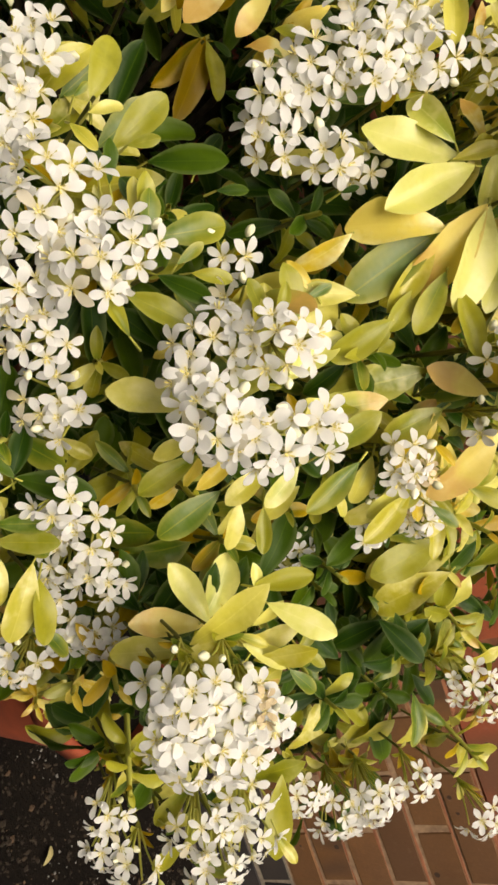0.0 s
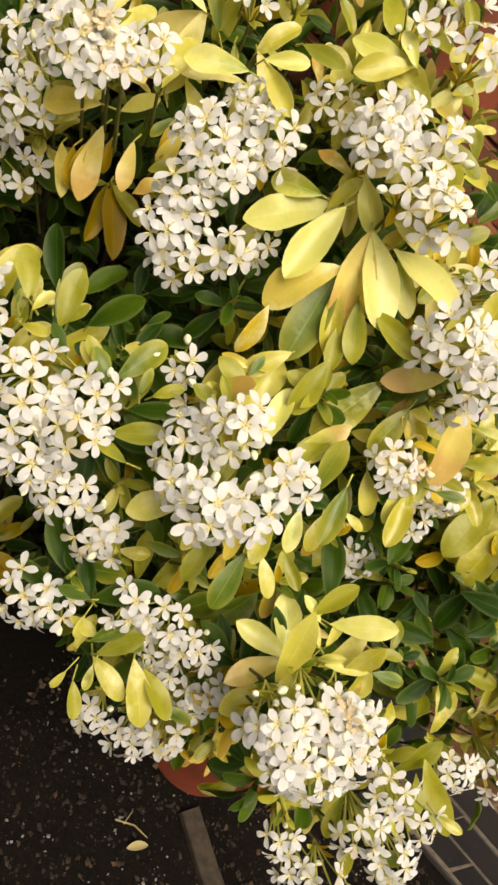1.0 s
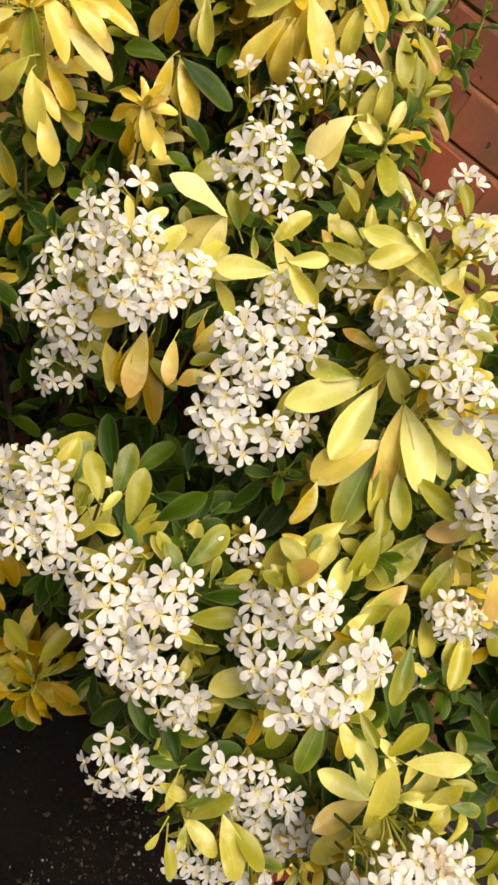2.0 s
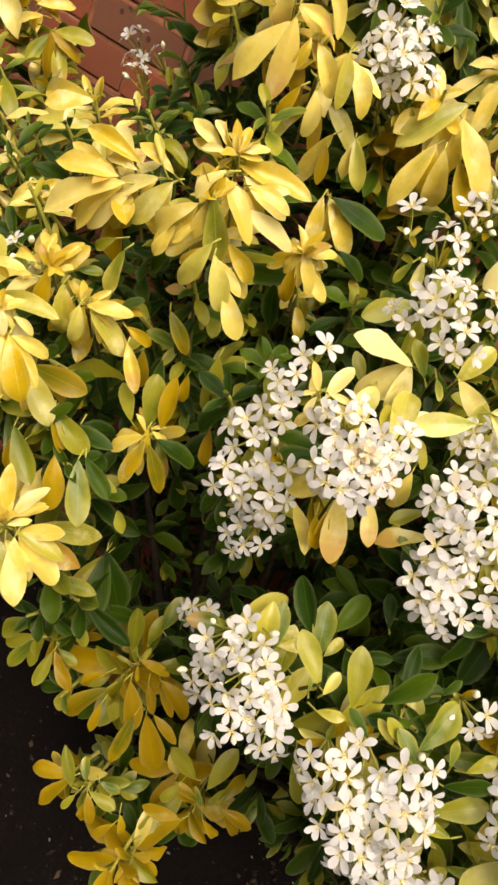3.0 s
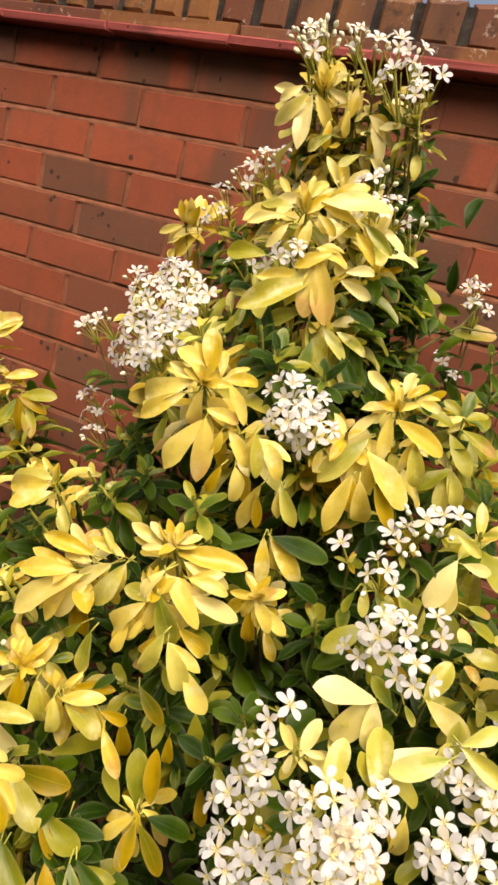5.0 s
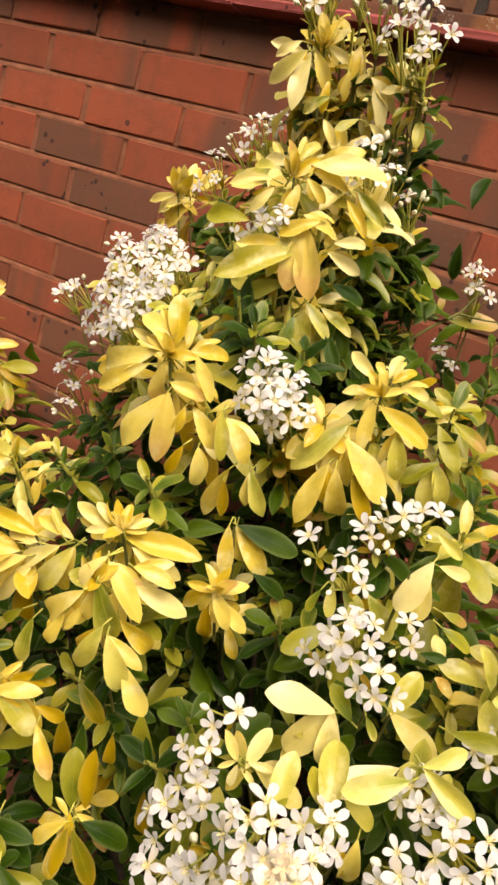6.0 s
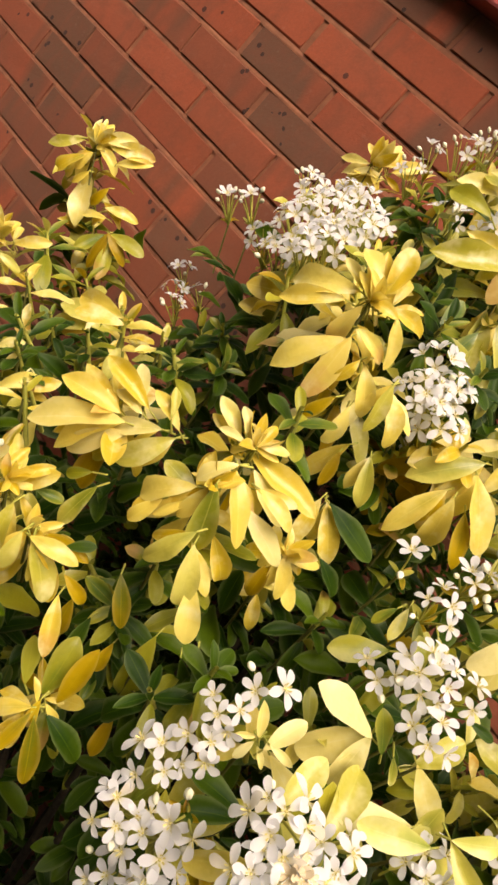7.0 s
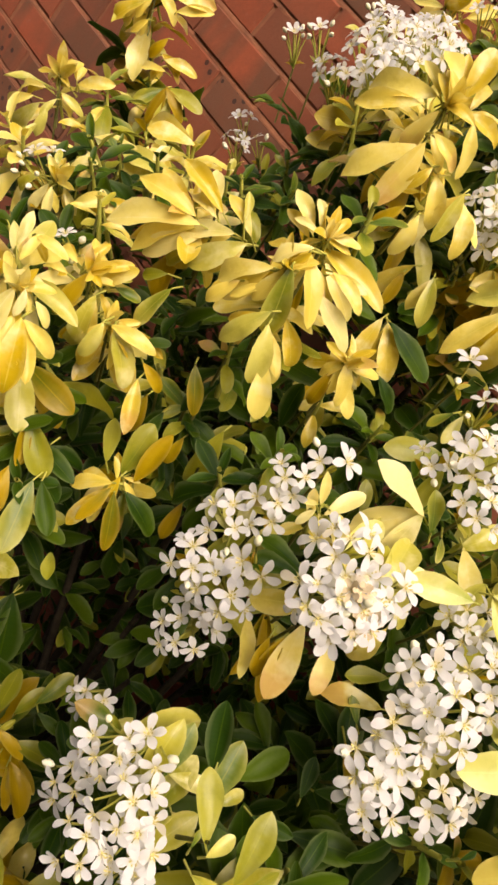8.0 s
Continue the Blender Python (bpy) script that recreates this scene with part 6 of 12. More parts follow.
spray_leaf(spray, (1.194, 1.212, 1.361), (0.15, -0.33, -0.93), 0.043, 'gold', 'droop', 4, (0.23, -1.09, 0.77))
spray_leaf(spray, (1.195, 1.205, 1.361), (0.10, -0.31, -0.95), 0.056, 'pale', 'droop', 3, (-0.24, -0.86, 0.95))
spray_leaf(spray, (1.195, 1.214, 1.359), (0.51, -0.24, -0.82), 0.048, 'gold', 'droop', 5, (-0.08, -0.54, 1.08))
spray_leaf(spray, (1.223, 1.208, 1.360), (0.79, 0.19, -0.58), 0.037, 'lime', 'up', 1, (0.14, -1.35, 0.86))
spray = leaf_spray(1.070, 1.049, 1.271)
spray_leaf(spray, (1.065, 1.048, 1.271), (0.31, -0.31, -0.90), 0.050, 'gold', 'droop', 0, (0.27, -1.18, 0.87))
spray_leaf(spray, (1.068, 1.056, 1.271), (0.85, -0.17, -0.51), 0.057, 'gold', 'droop', 1, (0.02, -1.12, 0.95))
spray_leaf(spray, (1.066, 1.064, 1.267), (0.56, -0.38, -0.74), 0.039, 'gold', 'droop', 2, (0.11, -1.12, 0.95))
spray_leaf(spray, (1.073, 1.049, 1.274), (0.91, 0.38, -0.15), 0.062, 'green', 'up', 0, (0.16, -1.08, 0.98))
spray_leaf(spray, (1.063, 1.047, 1.265), (-0.76, -0.65, -0.05), 0.040, 'green', 'up', 2, (0.60, -0.81, 1.02))
spray_leaf(spray, (1.064, 1.060, 1.323), (0.65, -0.33, -0.68), 0.045, 'pale', 'droop', 1, (-0.00, -1.21, 0.91))
spray_leaf(spray, (1.062, 1.068, 1.320), (0.25, -0.51, -0.82), 0.034, 'gold', 'droop', 1, (0.16, -1.29, 0.89))
spray_leaf(spray, (1.045, 1.057, 1.317), (-0.17, -0.33, -0.93), 0.052, 'gold', 'droop', 3, (0.12, -0.99, 0.44))
spray_leaf(spray, (1.102, 1.048, 1.238), (0.95, 0.18, -0.27), 0.037, 'green', 'up', 2, (0.52, -0.81, 0.80))
spray_leaf(spray, (1.046, 1.049, 1.308), (0.41, -0.25, -0.88), 0.034, 'shaded_gold', 'narrow', 1, (0.26, -0.65, 1.01))
spray = leaf_spray(0.668, 1.249, 1.145)
spray_leaf(spray, (0.658, 1.242, 1.143), (-0.72, -0.67, -0.18), 0.085, 'pale', 'droop', 1, (0.55, -1.04, 0.62))
spray_leaf(spray, (0.652, 1.249, 1.140), (-0.81, -0.53, 0.23), 0.060, 'gold', 'droop', 4, (0.28, -1.05, 0.27))
spray_leaf(spray, (0.644, 1.232, 1.126), (-0.75, -0.42, -0.50), 0.071, 'pale', 'droop', 3, (0.52, -0.67, 0.52))
spray_leaf(spray, (0.638, 1.239, 1.122), (-0.60, -0.40, -0.69), 0.060, 'gold', 'droop', 1, (0.31, -0.76, 0.27))
spray_leaf(spray, (0.675, 1.242, 1.128), (0.91, 0.16, -0.39), 0.038, 'pale', 'droop', 2, (0.85, -0.77, 1.05))
spray_leaf(spray, (0.670, 1.249, 1.125), (0.92, 0.39, 0.02), 0.032, 'gold', 'droop', 3, (0.65, -0.95, 1.30))
spray_leaf(spray, (0.678, 1.253, 1.148), (0.86, 0.27, 0.42), 0.045, 'gold', 'droop', 4, (0.27, -0.72, 1.15))
spray_leaf(spray, (0.673, 1.260, 1.144), (0.95, 0.23, 0.21), 0.031, 'gold', 'droop', 1, (0.28, -0.73, 0.90))
spray_leaf(spray, (0.653, 1.233, 1.116), (0.28, -0.34, -0.90), 0.048, 'blush', 'droop', 3, (0.86, -0.64, 0.73))
spray_leaf(spray, (0.676, 1.250, 1.113), (0.22, -0.52, -0.82), 0.051, 'gold', 'droop', 3, (0.23, -0.97, 0.92))
spray_leaf(spray, (0.671, 1.257, 1.109), (0.46, -0.34, -0.82), 0.038, 'gold', 'droop', 4, (0.14, -1.10, 1.07))
spray_leaf(spray, (0.703, 1.247, 1.099), (0.98, 0.01, -0.20), 0.059, 'gold', 'droop', 4, (0.70, -0.67, 1.10))
spray_leaf(spray, (0.698, 1.254, 1.095), (0.88, -0.19, -0.43), 0.044, 'gold', 'droop', 1, (0.66, -0.51, 0.98))
spray_leaf(spray, (0.672, 1.255, 1.156), (-0.51, -0.27, 0.82), 0.018, 'gold', 'droop', 3, (0.74, -0.55, 0.95))
spray_leaf(spray, (0.667, 1.261, 1.152), (-0.22, 0.03, 0.98), 0.013, 'gold', 'droop', 3, (0.41, -0.40, 1.08))
spray_leaf(spray, (0.608, 1.223, 1.134), (0.30, 0.31, 0.90), 0.021, 'gold', 'droop', 0, (0.82, -1.11, 0.90))
spray_leaf(spray, (0.603, 1.229, 1.131), (-0.10, 0.01, 0.99), 0.014, 'gold', 'droop', 1, (0.74, -0.74, 0.59))
spray = leaf_spray(1.049, 0.881, 1.268)
spray_leaf(spray, (1.048, 0.885, 1.266), (0.29, -0.91, 0.31), 0.023, 'gold', 'narrow', 0, (0.40, 0.08, 0.70))
spray_leaf(spray, (1.051, 0.879, 1.265), (-0.54, 0.55, 0.63), 0.019, 'gold', 'narrow', 0, (-0.07, -0.34, 0.18))
spray_leaf(spray, (1.047, 0.882, 1.264), (0.41, -0.15, 0.90), 0.022, 'gold', 'narrow', 0, (0.18, -0.28, -0.20))
spray_leaf(spray, (1.047, 0.882, 1.264), (0.40, -0.15, 0.90), 0.017, 'gold', 'narrow', 1, (-0.21, -0.43, -0.01))
spray_leaf(spray, (1.047, 0.882, 1.264), (0.51, -0.16, 0.85), 0.025, 'gold', 'narrow', 2, (0.06, -0.30, 0.21))
spray_leaf(spray, (1.050, 0.881, 1.264), (-0.32, 0.09, 0.94), 0.025, 'gold', 'narrow', 0, (-0.17, -0.89, 0.06))
spray_leaf(spray, (1.047, 0.884, 1.265), (0.46, -0.70, 0.55), 0.024, 'gold', 'narrow', 2, (0.40, -0.53, 0.55))
spray_leaf(spray, (1.051, 0.883, 1.265), (-0.54, -0.45, 0.71), 0.025, 'gold', 'narrow', 0, (0.04, -0.47, -0.15))
spray_leaf(spray, (1.046, 0.874, 1.261), (-0.55, -0.48, -0.68), 0.045, 'gold', 'droop', 5, (0.71, -0.69, 1.23))
spray_leaf(spray, (1.043, 0.880, 1.257), (-0.25, -0.44, -0.86), 0.032, 'gold', 'droop', 4, (1.07, -0.71, 1.45))
spray_leaf(spray, (1.047, 0.882, 1.252), (-0.29, -0.50, -0.82), 0.036, 'gold', 'droop', 1, (0.69, -1.00, 1.28))
spray_leaf(spray, (1.052, 0.878, 1.271), (0.52, -0.00, -0.85), 0.054, 'pale', 'droop', 1, (0.40, -1.17, 0.93))
spray_leaf(spray, (1.051, 0.887, 1.283), (0.87, -0.13, -0.48), 0.049, 'gold', 'droop', 0, (0.29, -0.71, 1.10))
spray_leaf(spray, (1.048, 0.894, 1.278), (0.98, 0.09, -0.20), 0.035, 'gold', 'droop', 3, (0.50, -0.55, 1.48))
spray_leaf(spray, (1.070, 0.896, 1.269), (0.98, 0.15, -0.09), 0.046, 'cream', 'droop', 4, (0.27, -1.13, 0.82))
spray_leaf(spray, (1.071, 0.889, 1.244), (0.87, 0.18, -0.45), 0.039, 'gold', 'droop', 2, (0.20, -1.19, 0.90))
spray_leaf(spray, (1.066, 0.877, 1.242), (-0.14, -0.41, -0.90), 0.043, 'pale', 'droop', 4, (0.58, -1.19, 0.74))
spray_leaf(spray, (1.063, 0.884, 1.237), (-0.40, -0.46, -0.79), 0.030, 'gold', 'droop', 1, (0.97, -0.96, 0.62))
spray_leaf(spray, (1.070, 0.879, 1.235), (0.72, -0.29, -0.63), 0.044, 'pale', 'droop', 2, (0.39, -0.86, 0.82))
spray_leaf(spray, (1.067, 0.886, 1.230), (0.94, 0.03, -0.33), 0.035, 'gold', 'droop', 0, (0.35, -1.05, 0.96))
spray_leaf(spray, (1.086, 0.884, 1.217), (0.69, -0.11, -0.71), 0.040, 'gold', 'up', 1, (0.21, -1.18, 0.71))
spray_leaf(spray, (1.051, 0.885, 1.287), (-0.33, -0.77, -0.55), 0.029, 'cream', 'droop', 2, (0.15, -0.70, 1.12))
spray_leaf(spray, (1.047, 0.892, 1.283), (-0.12, -0.73, -0.67), 0.020, 'gold', 'droop', 3, (0.26, -0.39, 1.45))
spray_leaf(spray, (1.046, 0.876, 1.247), (-0.16, -0.49, -0.86), 0.021, 'gold', 'droop', 3, (0.70, -0.62, 1.06))
spray_leaf(spray, (1.042, 0.882, 1.242), (-0.45, -0.54, -0.71), 0.015, 'gold', 'droop', 1, (1.09, -0.59, 0.98))
spray_leaf(spray, (1.050, 0.881, 1.267), (0.15, -0.33, -0.93), 0.033, 'gold', 'droop', 1, (0.61, -0.90, 1.28))
spray_leaf(spray, (1.046, 0.888, 1.263), (-0.22, -0.47, -0.86), 0.024, 'gold', 'droop', 1, (0.87, -0.55, 1.37))
spray_leaf(spray, (1.049, 0.882, 1.268), (-0.83, -0.14, 0.54), 0.018, 'gold', 'narrow', 2, (0.43, -0.88, 0.80))
spray_leaf(spray, (1.050, 0.881, 1.269), (-0.04, 0.22, 0.97), 0.013, 'gold', 'narrow', 2, (0.10, -1.19, 0.94))
spray_leaf(spray, (1.047, 0.888, 1.264), (-0.45, -0.05, 0.89), 0.010, 'gold', 'droop', 3, (0.46, -1.28, 0.58))
spray_leaf(spray, (1.056, 0.879, 1.271), (0.40, 0.38, 0.84), 0.011, 'gold', 'narrow', 0, (0.26, -0.79, 0.99))
spray_leaf(spray, (1.052, 0.885, 1.266), (0.07, 0.29, 0.95), 0.009, 'gold', 'droop', 3, (0.05, -1.03, 0.66))
spray_leaf(spray, (1.045, 0.882, 1.265), (-0.81, -0.56, -0.15), 0.011, 'gold', 'narrow', 0, (0.64, -0.77, 1.18))
spray_leaf(spray, (1.050, 0.884, 1.264), (0.35, -0.49, -0.80), 0.013, 'gold', 'narrow', 1, (0.35, -0.53, 0.93))
spray_leaf(spray, (1.047, 0.891, 1.260), (0.08, -0.62, -0.78), 0.010, 'gold', 'droop', 1, (0.06, -0.20, 0.67))
spray_leaf(spray, (1.037, 0.871, 1.239), (0.03, -0.64, -0.77), 0.028, 'gold', 'droop', 5, (0.52, -1.08, 0.68))
spray_leaf(spray, (1.034, 0.878, 1.235), (-0.36, -0.73, -0.59), 0.020, 'gold', 'droop', 1, (0.16, -0.71, 0.71))
spray_leaf(spray, (1.069, 0.891, 1.286), (0.98, 0.12, 0.14), 0.034, 'gold', 'droop', 1, (0.29, -0.56, 0.77))
spray_leaf(spray, (1.066, 0.898, 1.282), (0.87, 0.24, 0.43), 0.029, 'gold', 'droop', 0, (0.64, -0.95, 0.67))
spray = leaf_spray(0.957, 0.929, 1.234)
spray_leaf(spray, (0.974, 0.919, 1.177), (0.02, -0.29, -0.96), 0.046, 'pale', 'droop', 0, (0.15, -0.76, 1.29))
spray_leaf(spray, (0.954, 0.919, 1.226), (-0.67, -0.52, -0.53), 0.076, 'cream', 'droop', 3, (0.39, -0.64, 1.14))
spray_leaf(spray, (0.949, 0.926, 1.222), (-0.39, -0.50, -0.77), 0.058, 'gold', 'droop', 3, (0.15, -0.56, 1.49))
spray_leaf(spray, (0.946, 0.920, 1.227), (-0.76, -0.66, -0.00), 0.054, 'gold', 'droop', 1, (0.83, -0.57, 0.71))
spray_leaf(spray, (0.941, 0.926, 1.222), (-0.82, -0.48, 0.31), 0.045, 'gold', 'droop', 0, (0.89, -0.84, 0.41))
spray_leaf(spray, (0.957, 0.926, 1.219), (-0.41, -0.53, -0.74), 0.053, 'cream', 'droop', 4, (0.40, -0.68, 0.79))
spray_leaf(spray, (0.953, 0.932, 1.214), (-0.72, -0.53, -0.45), 0.038, 'gold', 'droop', 3, (0.40, -0.78, 0.65))
spray_leaf(spray, (0.980, 0.944, 1.240), (-0.11, -0.68, -0.72), 0.053, 'pale', 'droop', 2, (0.79, -0.55, 1.18))
spray_leaf(spray, (0.976, 0.951, 1.236), (0.18, -0.56, -0.81), 0.037, 'gold', 'droop', 4, (0.57, -0.15, 1.36))
spray_leaf(spray, (0.955, 0.928, 1.237), (-0.91, -0.40, 0.10), 0.030, 'cream', 'droop', 1, (0.33, -1.09, 0.81))
spray_leaf(spray, (0.971, 0.936, 1.239), (-0.53, -0.71, -0.45), 0.039, 'cream', 'droop', 2, (0.55, -1.14, 0.87))
spray_leaf(spray, (0.966, 0.943, 1.234), (-0.26, -0.68, -0.68), 0.033, 'gold', 'droop', 2, (0.56, -1.50, 0.87))
spray_leaf(spray, (0.964, 0.929, 1.215), (-0.42, -0.42, -0.81), 0.042, 'pale', 'droop', 2, (0.40, -0.78, 0.62))
spray_leaf(spray, (0.960, 0.936, 1.211), (-0.10, -0.31, -0.95), 0.035, 'gold', 'droop', 5, (0.70, -0.71, 0.33))
spray_leaf(spray, (0.965, 0.915, 1.183), (-0.55, -0.48, -0.68), 0.022, 'lime', 'up', 2, (0.55, -1.04, 0.71))
spray = leaf_spray(1.038, 0.916, 1.293)
spray_leaf(spray, (1.038, 0.919, 1.292), (0.12, -0.96, 0.25), 0.026, 'gold', 'narrow', 1, (0.25, -0.20, 0.57))
spray_leaf(spray, (1.036, 0.915, 1.290), (0.64, 0.18, 0.75), 0.025, 'gold', 'narrow', 0, (0.23, -0.01, -0.04))
spray_leaf(spray, (1.039, 0.918, 1.290), (-0.26, -0.55, 0.79), 0.018, 'gold', 'narrow', 0, (0.32, -0.85, -0.23))
spray_leaf(spray, (1.038, 0.918, 1.290), (-0.01, -0.63, 0.78), 0.019, 'gold', 'narrow', 1, (-0.14, -0.73, 0.37))
spray_leaf(spray, (1.036, 0.914, 1.289), (0.45, 0.34, 0.83), 0.020, 'gold', 'narrow', 2, (0.70, -0.24, -0.18))
spray_leaf(spray, (1.038, 0.916, 1.289), (0.07, -0.02, 1.00), 0.018, 'gold', 'narrow', 0, (0.04, -0.02, 0.37))
spray_leaf(spray, (1.039, 0.916, 1.289), (-0.33, -0.14, 0.93), 0.027, 'gold', 'narrow', 0, (0.60, -0.73, 0.13))
spray_leaf(spray, (1.041, 0.917, 1.291), (-0.81, -0.40, 0.43), 0.028, 'gold', 'narrow', 2, (-0.04, -0.10, -0.08))
spray_leaf(spray, (1.029, 0.915, 1.287), (-0.70, -0.42, 0.57), 0.034, 'cream', 'droop', 4, (0.71, -0.96, 0.79))
spray_leaf(spray, (1.025, 0.922, 1.283), (-0.75, -0.60, 0.29), 0.026, 'gold', 'droop', 4, (0.74, -0.87, 0.67))
spray_leaf(spray, (1.038, 0.920, 1.286), (0.97, 0.17, 0.16), 0.062, 'gold', 'droop', 3, (0.65, -0.73, 0.69))
spray_leaf(spray, (1.049, 0.918, 1.282), (0.97, 0.11, -0.19), 0.045, 'cream', 'droop', 4, (0.63, -1.12, 0.63))
spray_leaf(spray, (1.046, 0.925, 1.278), (0.89, -0.08, -0.46), 0.036, 'gold', 'droop', 2, (0.63, -1.22, 0.91))
spray_leaf(spray, (1.041, 0.912, 1.295), (-0.01, 0.01, 1.00), 0.021, 'gold', 'droop', 2, (0.34, -0.98, 0.66))
spray_leaf(spray, (1.038, 0.920, 1.292), (-0.36, -0.22, 0.91), 0.015, 'gold', 'droop', 2, (0.29, -0.93, 0.46))
spray_leaf(spray, (1.040, 0.914, 1.296), (0.79, 0.25, 0.56), 0.023, 'gold', 'droop', 4, (0.52, -0.83, 0.66))
spray_leaf(spray, (1.037, 0.921, 1.292), (0.50, 0.25, 0.83), 0.018, 'gold', 'droop', 3, (0.42, -1.16, 0.69))
spray_leaf(spray, (1.036, 0.908, 1.292), (-0.85, -0.52, -0.08), 0.021, 'cream', 'droop', 3, (0.19, -0.88, 0.84))
spray_leaf(spray, (1.030, 0.911, 1.295), (-0.49, -0.31, 0.81), 0.020, 'cream', 'droop', 2, (0.77, -0.91, 0.66))
spray_leaf(spray, (1.038, 0.912, 1.290), (-0.54, -0.45, -0.71), 0.015, 'gold', 'droop', 5, (0.30, -1.14, 0.75))
spray_leaf(spray, (1.034, 0.919, 1.286), (-0.24, -0.39, -0.89), 0.011, 'gold', 'droop', 2, (0.56, -1.38, 0.43))
spray_leaf(spray, (1.037, 0.917, 1.297), (-0.66, -0.35, 0.66), 0.013, 'gold', 'narrow', 2, (0.27, -0.63, 1.15))
spray_leaf(spray, (1.033, 0.925, 1.293), (-0.75, -0.60, 0.27), 0.011, 'gold', 'droop', 2, (0.61, -0.69, 1.20))
spray_leaf(spray, (1.039, 0.915, 1.293), (0.92, 0.21, 0.33), 0.019, 'gold', 'narrow', 0, (0.32, -1.12, 0.75))
spray_leaf(spray, (1.035, 0.922, 1.289), (0.68, 0.28, 0.68), 0.014, 'gold', 'droop', 1, (0.17, -0.94, 0.48))
spray = leaf_spray(0.949, 0.930, 1.242)
spray_leaf(spray, (0.955, 0.929, 1.243), (-0.88, -0.41, 0.24), 0.051, 'gold', 'droop', 3, (0.43, -0.78, 0.64))
spray_leaf(spray, (0.947, 0.931, 1.241), (-0.70, -0.09, 0.70), 0.034, 'cream', 'droop', 4, (0.24, -0.79, 0.65))
spray_leaf(spray, (0.943, 0.938, 1.236), (-0.82, -0.31, 0.48), 0.026, 'gold', 'droop', 5, (0.09, -0.44, 0.34))
spray_leaf(spray, (0.978, 0.944, 1.246), (-0.70, -0.49, 0.51), 0.036, 'gold', 'droop', 4, (0.41, -1.02, 1.24))
spray_leaf(spray, (0.938, 0.924, 1.227), (-0.74, -0.56, 0.37), 0.016, 'gold', 'droop', 0, (0.34, -0.98, 0.83))
spray_leaf(spray, (0.933, 0.930, 1.222), (-0.65, -0.26, 0.71), 0.011, 'gold', 'droop', 3, (0.20, -1.28, 1.09))
spray_leaf(spray, (0.971, 0.935, 1.250), (-0.56, 0.02, 0.83), 0.025, 'pale', 'droop', 3, (0.47, -0.50, 0.66))
spray = leaf_spray(1.090, 1.001, 1.232)
spray_leaf(spray, (1.089, 1.002, 1.229), (0.17, -0.17, 0.97), 0.030, 'gold', 'narrow', 1, (-0.04, -0.75, 0.70))
spray_leaf(spray, (1.091, 1.005, 1.230), (-0.26, -0.77, 0.58), 0.019, 'gold', 'narrow', 0, (0.17, -0.07, 0.65))
spray_leaf(spray, (1.087, 1.004, 1.231), (0.58, -0.75, 0.32), 0.027, 'gold', 'narrow', 2, (0.63, -0.66, -0.08))
spray_leaf(spray, (1.092, 0.999, 1.230), (-0.58, 0.51, 0.63), 0.025, 'gold', 'narrow', 1, (-0.18, -0.48, 0.47))
spray_leaf(spray, (1.089, 1.005, 1.231), (0.28, -0.88, 0.38), 0.028, 'gold', 'narrow', 2, (-0.19, -1.01, -0.12))
spray_leaf(spray, (1.088, 1.003, 1.229), (0.47, -0.49, 0.73), 0.033, 'gold', 'narrow', 2, (0.11, -0.84, 0.62))
spray_leaf(spray, (1.092, 1.002, 1.229), (-0.52, -0.16, 0.84), 0.019, 'gold', 'narrow', 1, (0.19, -0.69, 0.77))
spray_leaf(spray, (1.092, 1.001, 1.229), (-0.50, 0.02, 0.86), 0.030, 'gold', 'narrow', 1, (0.60, -0.30, 0.42))
spray_leaf(spray, (1.093, 1.000, 1.234), (-0.88, -0.48, 0.08), 0.028, 'gold', 'droop', 3, (-0.08, -1.14, 0.69))
spray_leaf(spray, (1.090, 1.007, 1.229), (-0.66, -0.66, -0.36), 0.020, 'gold', 'droop', 5, (-0.00, -1.30, 0.31))
spray_leaf(spray, (1.091, 1.001, 1.236), (-0.42, -0.38, -0.82), 0.030, 'gold', 'droop', 4, (0.06, -0.89, 0.76))
spray_leaf(spray, (1.089, 1.008, 1.231), (-0.74, -0.35, -0.58), 0.023, 'gold', 'droop', 2, (0.30, -1.15, 0.72))
spray_leaf(spray, (1.088, 0.998, 1.232), (0.81, 0.31, 0.50), 0.034, 'gold', 'droop', 4, (0.58, -0.63, 0.68))
spray_leaf(spray, (1.085, 1.006, 1.228), (0.95, 0.20, 0.25), 0.026, 'gold', 'droop', 2, (0.28, -0.63, 0.67))
spray_leaf(spray, (1.095, 1.007, 1.223), (0.83, 0.11, -0.55), 0.035, 'gold', 'up', 0, (0.20, -1.28, 0.92))
spray_leaf(spray, (1.093, 1.014, 1.219), (0.91, 0.39, -0.13), 0.024, 'gold', 'droop', 5, (0.04, -1.02, 0.91))
spray_leaf(spray, (1.086, 1.001, 1.220), (0.36, -0.42, -0.84), 0.037, 'shaded_gold', 'droop', 5, (0.14, -0.88, 0.88))
spray_leaf(spray, (1.091, 1.008, 1.231), (-0.77, -0.43, -0.47), 0.041, 'gold', 'droop', 4, (0.05, -1.23, 1.10))
spray_leaf(spray, (1.088, 0.998, 1.237), (0.73, -0.18, -0.66), 0.042, 'gold', 'droop', 4, (0.04, -0.61, 0.79))
spray_leaf(spray, (1.086, 1.006, 1.233), (0.46, -0.36, -0.81), 0.032, 'gold', 'droop', 0, (-0.02, -0.44, 0.83))
spray_leaf(spray, (1.090, 1.001, 1.232), (-0.45, -0.03, 0.89), 0.013, 'gold', 'droop', 5, (0.34, -1.26, 0.79))
